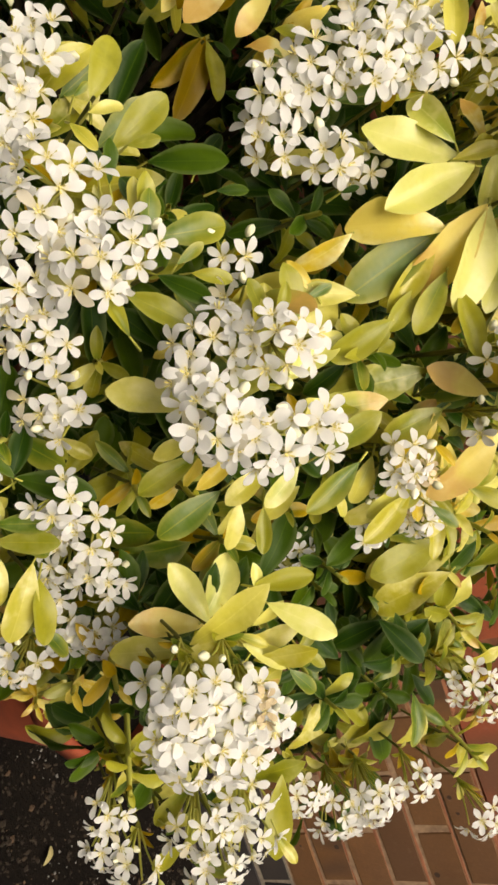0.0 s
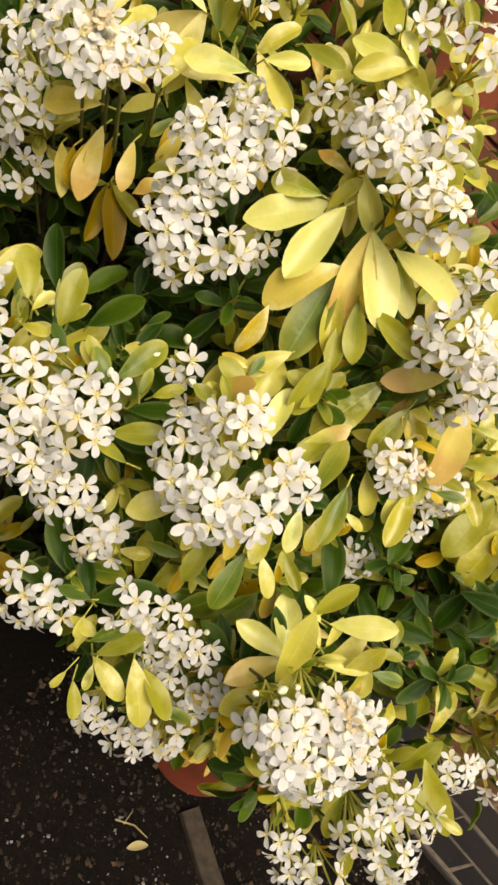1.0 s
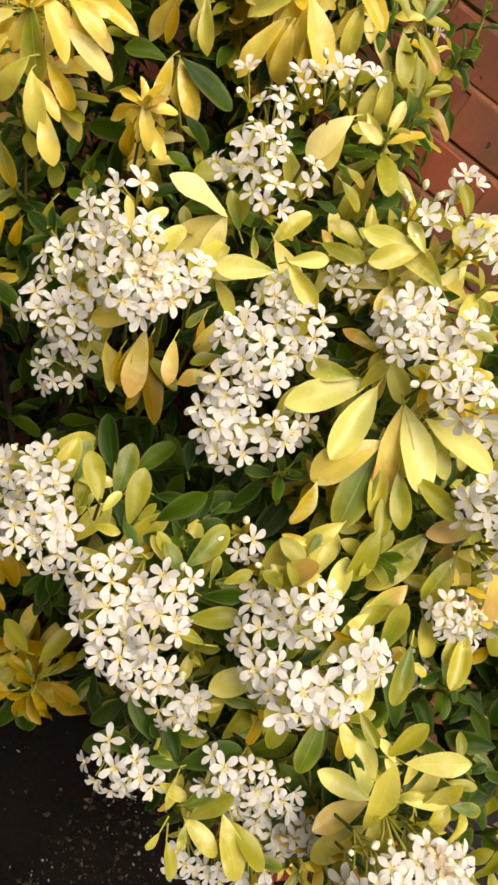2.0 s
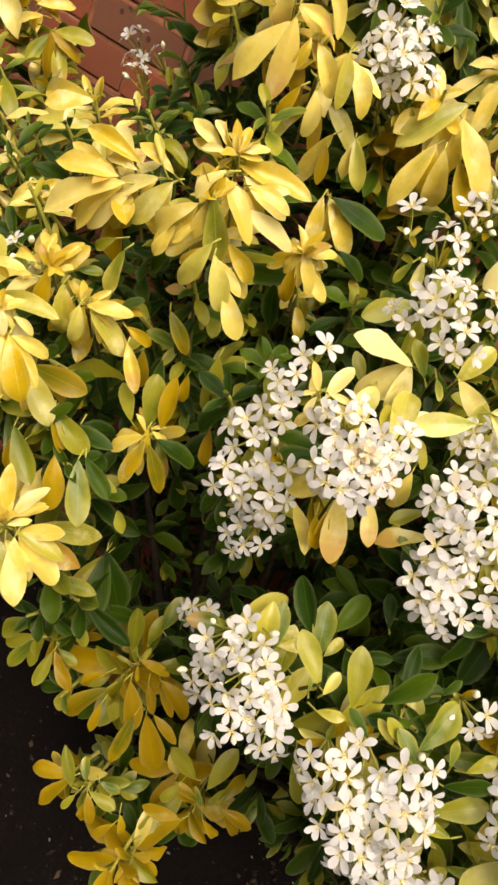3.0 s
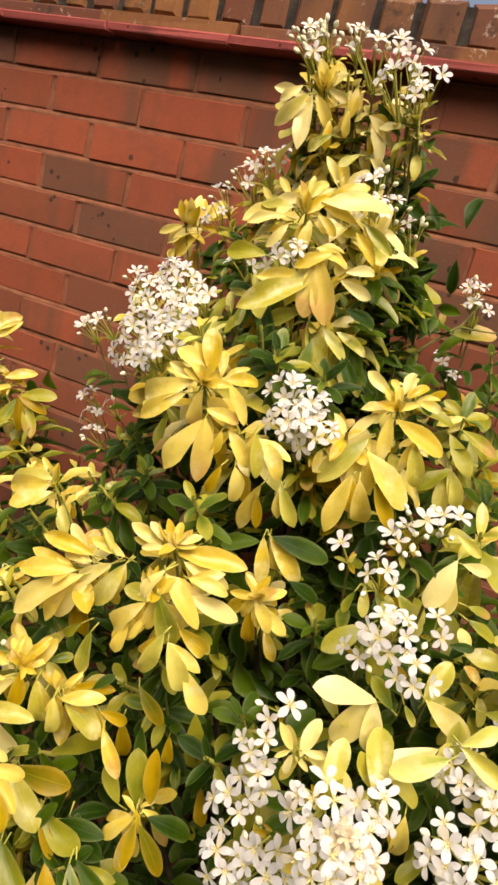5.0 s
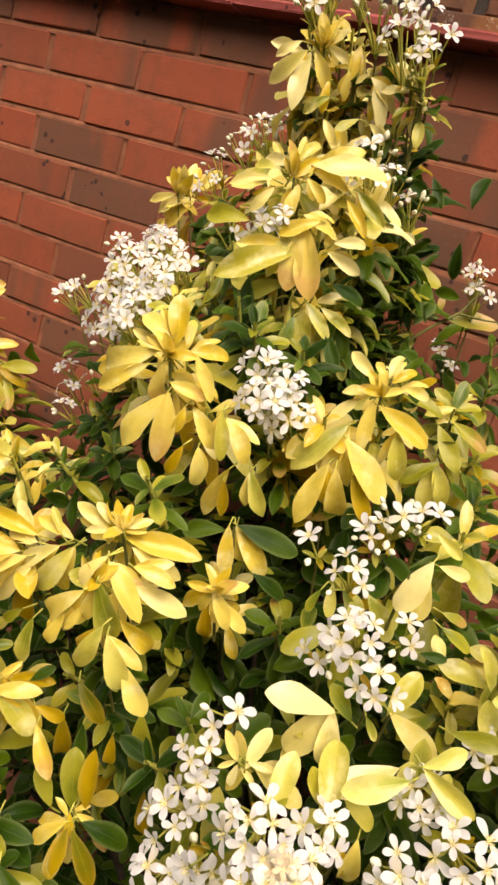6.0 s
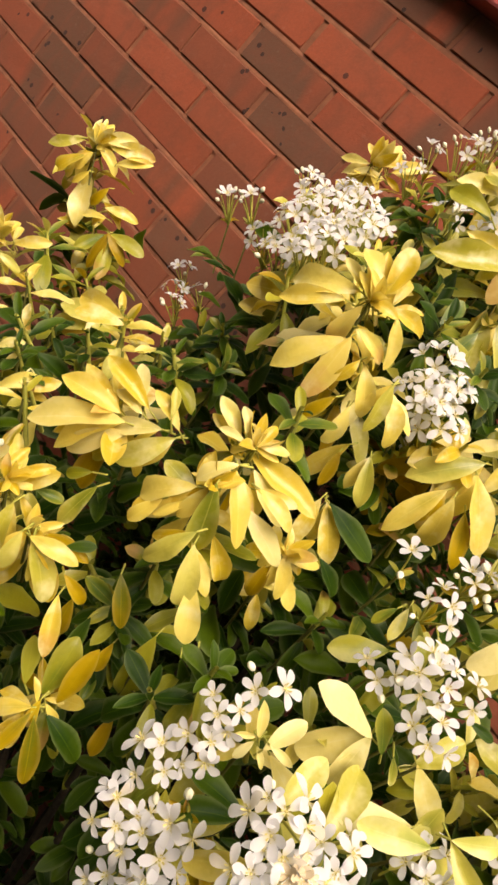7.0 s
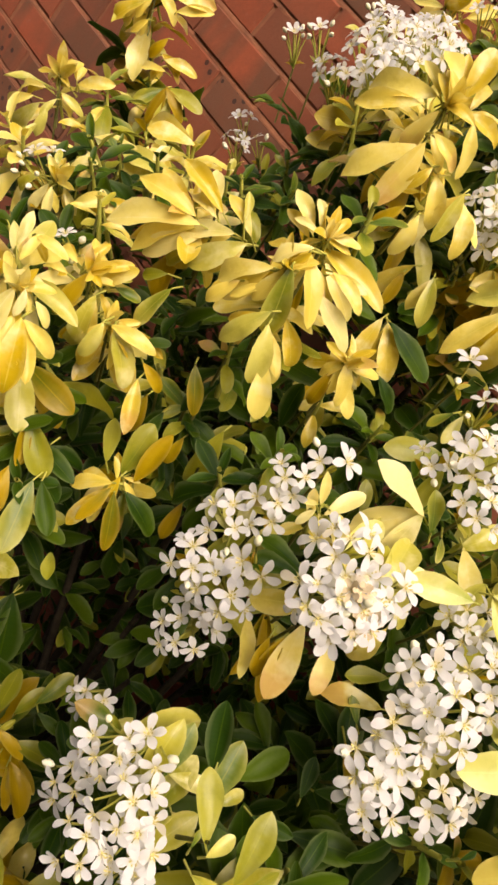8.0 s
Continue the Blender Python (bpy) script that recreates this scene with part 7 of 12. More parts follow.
spray_leaf(spray, (1.088, 1.009, 1.227), (-0.72, -0.26, 0.64), 0.009, 'gold', 'droop', 0, (0.46, -1.07, 1.16))
spray_leaf(spray, (1.090, 0.998, 1.233), (0.50, 0.30, 0.81), 0.015, 'gold', 'narrow', 2, (0.16, -1.24, 0.75))
spray_leaf(spray, (1.088, 1.005, 1.229), (0.22, 0.28, 0.94), 0.011, 'gold', 'droop', 0, (0.28, -0.91, 0.71))
spray_leaf(spray, (1.091, 1.001, 1.233), (-0.87, -0.49, 0.01), 0.012, 'gold', 'narrow', 1, (0.32, -1.02, 1.15))
spray = leaf_spray(0.973, 0.892, 1.127)
spray_leaf(spray, (0.972, 0.894, 1.123), (0.38, -0.34, 0.86), 0.022, 'gold', 'narrow', 0, (-0.08, -0.03, 0.67))
spray_leaf(spray, (0.975, 0.893, 1.123), (-0.28, -0.27, 0.92), 0.026, 'gold', 'narrow', 1, (0.26, -0.53, 0.41))
spray_leaf(spray, (0.973, 0.895, 1.124), (0.11, -0.66, 0.74), 0.027, 'gold', 'narrow', 2, (-0.05, -0.89, 0.47))
spray_leaf(spray, (0.971, 0.890, 1.124), (0.67, 0.48, 0.56), 0.029, 'gold', 'narrow', 1, (0.56, -0.01, 0.03))
spray_leaf(spray, (0.972, 0.891, 1.123), (0.42, 0.39, 0.82), 0.029, 'gold', 'narrow', 1, (0.22, -0.77, 0.12))
spray_leaf(spray, (0.971, 0.894, 1.124), (0.64, -0.39, 0.66), 0.024, 'gold', 'narrow', 0, (0.04, -0.89, 0.85))
spray_leaf(spray, (0.974, 0.893, 1.123), (-0.03, -0.28, 0.96), 0.022, 'gold', 'narrow', 0, (-0.01, -0.52, 0.76))
spray_leaf(spray, (0.972, 0.894, 1.123), (0.46, -0.34, 0.82), 0.020, 'gold', 'narrow', 2, (0.09, -0.69, 0.45))
spray_leaf(spray, (0.972, 0.891, 1.126), (0.34, -0.34, -0.88), 0.042, 'gold', 'droop', 1, (0.45, -0.88, 1.32))
spray_leaf(spray, (0.978, 0.891, 1.130), (0.93, -0.04, -0.35), 0.051, 'gold', 'up', 1, (0.26, -0.95, 0.84))
spray_leaf(spray, (0.979, 0.898, 1.131), (0.91, 0.17, 0.38), 0.041, 'shaded_gold', 'droop', 3, (0.17, -0.80, 0.76))
spray_leaf(spray, (0.961, 0.884, 1.124), (0.20, -0.27, -0.94), 0.038, 'pale', 'droop', 2, (0.77, -0.93, 1.38))
spray_leaf(spray, (0.957, 0.889, 1.118), (-0.03, -0.41, -0.91), 0.031, 'gold', 'droop', 3, (0.95, -0.70, 1.60))
spray_leaf(spray, (0.953, 0.894, 1.149), (0.84, 0.41, 0.36), 0.022, 'lime', 'up', 2, (0.55, -1.01, 0.82))
spray_leaf(spray, (0.998, 0.902, 1.138), (0.58, 0.37, 0.73), 0.023, 'green', 'up', 4, (0.29, -1.04, 0.94))
spray_leaf(spray, (0.940, 0.886, 1.135), (-0.52, 0.07, 0.85), 0.034, 'gold', 'droop', 5, (0.53, -1.06, 1.02))
spray_leaf(spray, (0.935, 0.892, 1.130), (-0.25, 0.34, 0.91), 0.023, 'gold', 'droop', 1, (0.43, -0.78, 0.84))
spray_leaf(spray, (0.945, 0.882, 1.141), (0.41, 0.16, 0.90), 0.039, 'gold', 'up', 0, (0.46, -0.74, 1.20))
spray_leaf(spray, (0.939, 0.882, 1.136), (-0.84, -0.30, 0.44), 0.027, 'gold', 'droop', 2, (0.52, -1.06, 0.76))
spray_leaf(spray, (0.935, 0.888, 1.131), (-0.72, 0.04, 0.69), 0.019, 'gold', 'droop', 5, (0.75, -1.25, 0.42))
spray_leaf(spray, (0.948, 0.890, 1.138), (0.96, 0.13, -0.27), 0.027, 'gold', 'droop', 0, (0.72, -0.47, 1.39))
spray_leaf(spray, (0.934, 0.879, 1.130), (-0.16, -0.36, -0.92), 0.027, 'gold', 'droop', 0, (0.50, -0.82, 1.05))
spray_leaf(spray, (0.943, 0.886, 1.127), (-0.10, -0.56, -0.82), 0.031, 'gold', 'droop', 0, (0.52, -1.01, 1.34))
spray_leaf(spray, (0.938, 0.876, 1.140), (-0.92, -0.37, 0.15), 0.012, 'gold', 'droop', 0, (0.21, -0.83, 1.27))
spray = leaf_spray(0.967, 0.855, 1.061)
spray_leaf(spray, (0.969, 0.858, 1.068), (0.90, 0.32, -0.29), 0.052, 'shaded_gold', 'up', 4, (0.74, -0.87, 1.29))
spray_leaf(spray, (0.968, 0.854, 1.063), (0.67, -0.03, -0.74), 0.051, 'shaded_gold', 'droop', 5, (0.76, -0.41, 1.29))
spray_leaf(spray, (0.999, 0.861, 1.043), (0.76, -0.29, -0.59), 0.037, 'shaded_gold', 'droop', 3, (0.45, -0.93, 1.42))
spray_leaf(spray, (1.021, 0.870, 1.039), (0.50, -0.24, -0.83), 0.027, 'shaded_gold', 'droop', 2, (0.33, -0.60, 1.47))
spray_leaf(spray, (0.957, 0.854, 1.076), (0.82, 0.22, 0.54), 0.031, 'pale', 'droop', 3, (0.27, -0.90, 1.42))
spray_leaf(spray, (0.953, 0.854, 1.058), (0.54, -0.09, -0.84), 0.042, 'shaded_gold', 'droop', 1, (0.48, -0.80, 1.04))
spray_leaf(spray, (0.990, 0.843, 1.007), (0.05, -0.35, -0.94), 0.032, 'shaded_gold', 'droop', 3, (0.69, -0.46, 1.27))
spray_leaf(spray, (1.011, 0.859, 1.008), (0.75, -0.30, -0.59), 0.033, 'shaded_gold', 'droop', 0, (0.58, -0.35, 1.29))
spray_leaf(spray, (1.026, 0.864, 1.014), (0.72, -0.15, -0.68), 0.033, 'green', 'up', 4, (0.65, -0.55, 1.18))
spray_leaf(spray, (1.039, 0.876, 1.013), (0.62, -0.04, -0.78), 0.035, 'green', 'up', 1, (0.34, -0.50, 1.40))
spray_leaf(spray, (0.971, 0.850, 1.013), (0.21, -0.54, -0.81), 0.012, 'lime', 'up', 3, (0.12, -0.49, 1.41))
spray = leaf_spray(1.071, 0.887, 1.069)
spray_leaf(spray, (1.075, 0.882, 1.062), (-0.61, -0.55, -0.57), 0.037, 'gold', 'droop', 4, (0.53, -0.57, 1.50))
spray_leaf(spray, (1.072, 0.888, 1.056), (-0.92, -0.31, -0.24), 0.029, 'gold', 'droop', 1, (0.50, -0.52, 1.33))
spray_leaf(spray, (1.072, 0.887, 1.050), (0.17, -0.47, -0.87), 0.044, 'gold', 'droop', 3, (0.40, -1.07, 1.14))
spray_leaf(spray, (1.069, 0.892, 1.043), (0.55, -0.22, -0.80), 0.031, 'gold', 'droop', 3, (0.47, -1.07, 1.43))
spray_leaf(spray, (1.074, 0.886, 1.068), (0.41, -0.29, -0.86), 0.026, 'gold', 'droop', 4, (-0.02, -0.69, 1.08))
spray_leaf(spray, (1.072, 0.892, 1.061), (0.16, -0.43, -0.89), 0.020, 'gold', 'droop', 2, (-0.34, -0.41, 1.14))
spray_leaf(spray, (1.077, 0.891, 1.065), (0.94, 0.29, -0.17), 0.020, 'gold', 'droop', 1, (0.38, -1.04, 1.35))
spray_leaf(spray, (1.083, 0.891, 1.061), (0.96, 0.28, -0.08), 0.043, 'green', 'up', 2, (0.31, -0.84, 1.38))
spray_leaf(spray, (1.081, 0.884, 1.057), (0.74, -0.12, -0.66), 0.048, 'shaded_gold', 'droop', 3, (0.22, -0.58, 0.87))
spray_leaf(spray, (1.070, 0.892, 1.065), (-0.11, -0.01, 0.99), 0.048, 'lime', 'up', 2, (0.43, -0.65, 1.50))
spray_leaf(spray, (1.074, 0.885, 1.065), (-0.64, -0.16, 0.75), 0.018, 'gold', 'narrow', 1, (-0.06, -0.40, 1.38))
spray_leaf(spray, (1.074, 0.892, 1.066), (0.73, 0.36, 0.58), 0.014, 'gold', 'narrow', 0, (0.47, -0.60, 1.41))
spray_leaf(spray, (1.077, 0.883, 1.058), (0.24, -0.58, -0.78), 0.037, 'shaded_gold', 'droop', 0, (0.57, -0.83, 1.12))
spray_leaf(spray, (1.081, 0.895, 1.070), (-0.10, -0.04, 0.99), 0.049, 'shaded_gold', 'droop', 3, (0.17, -0.74, 1.34))
spray_leaf(spray, (1.060, 0.880, 1.068), (-0.54, -0.07, 0.84), 0.035, 'lime', 'up', 0, (0.39, -0.91, 1.44))
spray = leaf_spray(1.092, 0.942, 1.098)
spray_leaf(spray, (1.082, 0.944, 1.134), (0.35, -0.19, -0.92), 0.067, 'lime', 'droop', 4, (0.11, -1.08, 1.34))
spray_leaf(spray, (1.023, 0.922, 1.106), (0.47, -0.28, -0.83), 0.042, 'shaded_gold', 'droop', 2, (0.63, -1.01, 1.33))
spray_leaf(spray, (1.105, 0.943, 1.067), (0.47, -0.48, -0.74), 0.037, 'shaded_gold', 'droop', 1, (0.15, -0.99, 1.25))
spray_leaf(spray, (1.066, 0.936, 1.105), (0.40, -0.45, -0.80), 0.030, 'shaded_gold', 'droop', 5, (0.20, -0.59, 0.93))
spray_leaf(spray, (1.043, 0.924, 1.109), (0.37, -0.37, -0.85), 0.030, 'green', 'up', 4, (0.38, -0.83, 1.20))
spray_leaf(spray, (1.103, 0.962, 1.130), (0.79, 0.17, -0.59), 0.031, 'green', 'up', 1, (0.12, -0.77, 1.28))
spray_leaf(spray, (1.104, 0.946, 1.085), (0.63, -0.01, -0.78), 0.040, 'green', 'up', 1, (0.16, -0.58, 1.23))
spray_leaf(spray, (1.108, 0.962, 1.145), (0.83, -0.02, -0.56), 0.049, 'green', 'up', 0, (0.30, -0.89, 1.16))
spray = leaf_spray(1.222, 0.956, 1.220)
spray_leaf(spray, (1.224, 0.954, 1.222), (-0.77, -0.58, 0.26), 0.055, 'cream', 'up', 4, (0.11, -0.62, 1.11))
spray_leaf(spray, (1.222, 0.961, 1.221), (-0.38, -0.52, -0.76), 0.054, 'cream', 'up', 2, (0.38, -0.71, 1.02))
spray_leaf(spray, (1.222, 0.955, 1.223), (0.24, -0.27, -0.93), 0.046, 'cream', 'up', 1, (0.23, -1.20, 1.28))
spray_leaf(spray, (1.236, 0.961, 1.217), (-0.58, -0.27, 0.77), 0.032, 'lime', 'up', 1, (0.22, -1.02, 1.01))
spray = leaf_spray(1.258, 0.986, 1.222)
spray_leaf(spray, (1.256, 0.987, 1.219), (0.28, 0.17, 0.95), 0.041, 'pale', 'up', 2, (0.20, -0.96, 0.76))
spray_leaf(spray, (1.257, 0.986, 1.223), (0.84, 0.25, -0.48), 0.053, 'cream', 'up', 0, (-0.01, -1.26, 0.92))
spray_leaf(spray, (1.243, 0.976, 1.217), (0.71, -0.16, -0.69), 0.019, 'pale', 'up', 3, (0.25, -1.05, 1.26))
spray = leaf_spray(1.258, 0.942, 1.196)
spray_leaf(spray, (1.278, 0.955, 1.208), (-0.66, -0.68, -0.32), 0.054, 'cream', 'up', 0, (-0.25, -0.80, 0.97))
spray_leaf(spray, (1.288, 0.945, 1.183), (-0.12, 0.19, 0.97), 0.036, 'pale', 'up', 1, (-0.24, -0.87, 0.89))
spray_leaf(spray, (1.193, 0.912, 1.178), (0.98, 0.13, -0.18), 0.041, 'cream', 'up', 4, (-0.01, -0.93, 1.42))
spray_leaf(spray, (1.188, 0.904, 1.181), (0.10, 0.38, 0.92), 0.032, 'cream', 'up', 1, (-0.07, -0.66, 0.87))
spray_leaf(spray, (1.188, 0.905, 1.186), (0.96, 0.24, 0.12), 0.020, 'cream', 'narrow', 0, (0.05, -0.87, 0.74))
spray_leaf(spray, (1.244, 0.925, 1.170), (-0.46, -0.19, 0.87), 0.034, 'pale', 'up', 0, (0.22, -0.94, 0.89))
spray_leaf(spray, (1.250, 0.930, 1.186), (0.85, 0.22, -0.47), 0.038, 'pale', 'up', 1, (0.17, -0.77, 1.30))
spray_leaf(spray, (1.289, 0.954, 1.209), (0.97, 0.21, -0.13), 0.033, 'pale', 'up', 1, (-0.16, -0.66, 1.01))
spray_leaf(spray, (1.310, 0.959, 1.192), (-0.04, 0.27, 0.96), 0.025, 'pale', 'up', 1, (-0.10, -0.98, 1.15))
spray_leaf(spray, (1.181, 0.909, 1.176), (-0.03, -0.51, -0.86), 0.018, 'cream', 'narrow', 2, (0.04, -1.16, 0.85))
spray_leaf(spray, (1.180, 0.905, 1.182), (-0.64, -0.62, -0.45), 0.014, 'cream', 'narrow', 0, (0.33, -1.05, 0.81))
spray_leaf(spray, (1.184, 0.907, 1.177), (0.95, -0.05, -0.31), 0.015, 'cream', 'narrow', 1, (0.40, -0.72, 1.12))
spray_leaf(spray, (1.181, 0.904, 1.183), (-0.48, -0.25, 0.84), 0.024, 'cream', 'narrow', 1, (0.10, -0.86, 0.89))
spray = leaf_spray(1.217, 1.030, 1.243)
spray_leaf(spray, (1.191, 1.022, 1.245), (-0.55, -0.72, -0.43), 0.049, 'lime', 'up', 4, (0.28, -0.70, 0.72))
spray_leaf(spray, (1.201, 1.018, 1.241), (0.25, -0.25, -0.94), 0.046, 'lime', 'up', 3, (0.30, -0.70, 1.13))
spray_leaf(spray, (1.204, 1.034, 1.278), (0.73, 0.14, -0.66), 0.048, 'pale', 'up', 1, (0.32, -0.98, 1.12))
spray_leaf(spray, (1.235, 1.036, 1.220), (0.92, 0.37, -0.08), 0.023, 'pale', 'up', 4, (-0.29, -0.64, 0.75))
spray_leaf(spray, (1.176, 1.029, 1.275), (0.30, -0.46, -0.84), 0.028, 'pale', 'up', 0, (0.11, -0.86, 0.72))
spray_leaf(spray, (1.186, 1.026, 1.276), (0.75, -0.21, -0.63), 0.025, 'lime', 'up', 0, (0.17, -1.33, 0.77))
spray_leaf(spray, (1.171, 1.016, 1.272), (-0.19, -0.33, -0.92), 0.022, 'lime', 'up', 3, (-0.18, -1.14, 1.03))
spray = leaf_spray(1.230, 1.019, 1.315)
spray_leaf(spray, (1.242, 1.033, 1.328), (-0.20, -0.55, -0.81), 0.049, 'cream', 'up', 2, (0.25, -0.89, 0.71))
spray_leaf(spray, (1.241, 1.030, 1.320), (0.18, -0.31, -0.93), 0.040, 'cream', 'up', 4, (-0.07, -0.93, 0.51))
spray_leaf(spray, (1.247, 1.033, 1.327), (0.95, 0.30, -0.05), 0.027, 'cream', 'up', 4, (-0.07, -1.12, 0.50))
spray_leaf(spray, (1.262, 1.029, 1.295), (0.94, 0.31, -0.11), 0.023, 'lime', 'up', 4, (0.32, -1.10, 1.17))
spray_leaf(spray, (1.259, 1.018, 1.261), (0.97, 0.10, 0.21), 0.021, 'green', 'up', 1, (0.03, -1.12, 0.72))
spray_leaf(spray, (1.266, 1.026, 1.285), (0.95, 0.12, -0.28), 0.029, 'lime', 'up', 1, (-0.04, -0.90, 1.15))
spray = leaf_spray(1.046, 0.767, 1.002)
spray_leaf(spray, (1.047, 0.767, 0.998), (-0.24, -0.01, 0.97), 0.023, 'gold', 'narrow', 0, (-0.13, 0.17, 0.28))
spray_leaf(spray, (1.044, 0.768, 0.999), (0.46, -0.14, 0.88), 0.021, 'gold', 'narrow', 2, (-0.00, -0.40, 0.29))
spray_leaf(spray, (1.044, 0.769, 0.999), (0.43, -0.45, 0.78), 0.023, 'gold', 'narrow', 1, (0.58, -0.72, 0.88))
spray_leaf(spray, (1.044, 0.769, 0.999), (0.28, -0.51, 0.82), 0.017, 'gold', 'narrow', 0, (0.15, -0.23, 0.52))
spray_leaf(spray, (1.045, 0.766, 0.998), (0.13, 0.21, 0.97), 0.024, 'gold', 'narrow', 0, (0.41, -0.50, 0.65))
spray_leaf(spray, (1.045, 0.768, 0.998), (0.19, -0.36, 0.91), 0.017, 'gold', 'narrow', 2, (0.59, -0.08, -0.05))
spray_leaf(spray, (1.045, 0.768, 0.998), (0.03, -0.28, 0.96), 0.026, 'gold', 'narrow', 1, (0.48, -0.65, -0.09))
spray_leaf(spray, (1.042, 0.769, 1.000), (0.80, -0.38, 0.46), 0.018, 'gold', 'narrow', 2, (0.38, -0.16, 0.02))
spray_leaf(spray, (1.058, 0.773, 0.995), (0.79, 0.35, 0.50), 0.040, 'gold', 'up', 0, (0.62, -0.37, 1.37))
spray_leaf(spray, (1.055, 0.778, 0.988), (0.96, 0.10, 0.25), 0.031, 'gold', 'droop', 3, (0.49, -0.77, 1.28))
spray_leaf(spray, (1.062, 0.773, 0.993), (0.99, -0.06, -0.09), 0.048, 'gold', 'up', 2, (0.59, -0.35, 0.87))
spray_leaf(spray, (1.059, 0.778, 0.986), (0.89, -0.37, -0.28), 0.036, 'gold', 'droop', 3, (0.87, -0.51, 1.21))
spray_leaf(spray, (1.063, 0.766, 0.999), (0.69, -0.52, -0.50), 0.052, 'gold', 'up', 0, (0.26, -0.90, 1.39))
spray_leaf(spray, (1.053, 0.758, 0.995), (0.79, -0.20, -0.58), 0.058, 'pale', 'droop', 0, (0.48, -0.77, 1.42))
spray_leaf(spray, (1.050, 0.763, 0.989), (0.58, -0.47, -0.67), 0.044, 'gold', 'droop', 5, (0.28, -1.03, 1.69))
spray_leaf(spray, (1.048, 0.762, 0.983), (0.40, -0.49, -0.78), 0.064, 'gold', 'up', 1, (0.57, -0.72, 1.10))
spray_leaf(spray, (1.045, 0.767, 0.976), (0.72, -0.14, -0.68), 0.047, 'gold', 'droop', 0, (0.87, -1.02, 1.15))
spray_leaf(spray, (1.040, 0.763, 0.997), (0.13, -0.69, -0.72), 0.028, 'pale', 'droop', 0, (0.37, -0.72, 0.99))
spray_leaf(spray, (1.043, 0.764, 1.003), (-0.75, -0.00, 0.66), 0.036, 'cream', 'droop', 4, (0.65, -0.86, 0.97))
spray_leaf(spray, (1.039, 0.769, 0.996), (-0.60, 0.24, 0.76), 0.028, 'gold', 'droop', 2, (0.89, -0.65, 0.63))
spray_leaf(spray, (1.048, 0.768, 1.004), (-0.34, 0.17, 0.92), 0.045, 'gold', 'droop', 0, (0.01, -0.46, 1.50))
spray_leaf(spray, (1.045, 0.774, 0.997), (-0.53, -0.06, 0.85), 0.033, 'gold', 'droop', 4, (-0.03, -0.06, 1.79))
spray_leaf(spray, (1.049, 0.774, 1.006), (0.24, 0.34, 0.91), 0.037, 'cream', 'droop', 4, (0.14, -0.54, 1.25))
spray_leaf(spray, (1.046, 0.779, 0.999), (0.58, 0.33, 0.75), 0.031, 'gold', 'droop', 0, (0.12, -0.84, 1.25))
spray_leaf(spray, (1.052, 0.774, 1.007), (0.42, 0.56, 0.72), 0.026, 'gold', 'droop', 0, (0.03, -0.98, 1.27))
spray_leaf(spray, (1.038, 0.768, 0.998), (-0.54, 0.27, 0.80), 0.016, 'gold', 'narrow', 0, (0.14, -0.69, 0.94))
spray_leaf(spray, (1.035, 0.773, 0.991), (-0.75, -0.05, 0.66), 0.012, 'gold', 'droop', 5, (-0.01, -0.83, 1.26))
spray_leaf(spray, (1.047, 0.767, 1.004), (-0.34, 0.45, 0.82), 0.014, 'gold', 'narrow', 0, (0.61, -0.61, 1.03))
spray_leaf(spray, (1.047, 0.765, 0.999), (-0.89, -0.46, -0.01), 0.012, 'gold', 'narrow', 1, (0.19, -0.78, 1.00))
spray_leaf(spray, (1.054, 0.765, 1.006), (0.64, 0.55, 0.54), 0.019, 'gold', 'droop', 1, (0.46, -0.95, 1.22))
spray_leaf(spray, (1.046, 0.766, 1.000), (-0.89, 0.02, 0.46), 0.011, 'gold', 'narrow', 0, (0.18, -0.77, 1.15))
spray_leaf(spray, (1.043, 0.770, 0.993), (-0.74, 0.32, 0.60), 0.009, 'gold', 'droop', 2, (0.00, -0.41, 0.88))
spray_leaf(spray, (1.059, 0.761, 0.996), (0.99, -0.10, -0.08), 0.033, 'gold', 'droop', 4, (0.50, -0.87, 1.42))
spray_leaf(spray, (1.061, 0.770, 1.000), (0.96, 0.24, 0.16), 0.043, 'pale', 'droop', 1, (0.65, -0.34, 1.39))
spray_leaf(spray, (1.058, 0.775, 0.993), (0.78, 0.47, 0.41), 0.029, 'gold', 'droop', 4, (0.45, -0.14, 1.48))
spray = leaf_spray(0.981, 0.784, 1.148)
spray_leaf(spray, (0.980, 0.785, 1.144), (0.16, -0.31, 0.94), 0.022, 'gold', 'narrow', 0, (0.51, -0.32, 0.45))
spray_leaf(spray, (0.982, 0.787, 1.146), (-0.31, -0.81, 0.50), 0.023, 'gold', 'narrow', 1, (0.20, -0.38, 0.14))
spray_leaf(spray, (0.982, 0.785, 1.144), (-0.45, -0.30, 0.84), 0.022, 'gold', 'narrow', 2, (-0.14, -0.37, 0.06))
spray_leaf(spray, (0.979, 0.785, 1.144), (0.33, -0.40, 0.86), 0.018, 'gold', 'narrow', 1, (0.67, 0.12, 0.42))
spray_leaf(spray, (0.982, 0.787, 1.145), (-0.26, -0.78, 0.57), 0.019, 'gold', 'narrow', 2, (-0.22, -0.26, 0.36))
spray_leaf(spray, (0.981, 0.785, 1.144), (-0.04, -0.16, 0.99), 0.022, 'gold', 'narrow', 1, (0.03, -0.36, 0.40))
spray_leaf(spray, (0.982, 0.785, 1.144), (-0.36, -0.28, 0.89), 0.017, 'gold', 'narrow', 0, (-0.09, -0.51, -0.17))
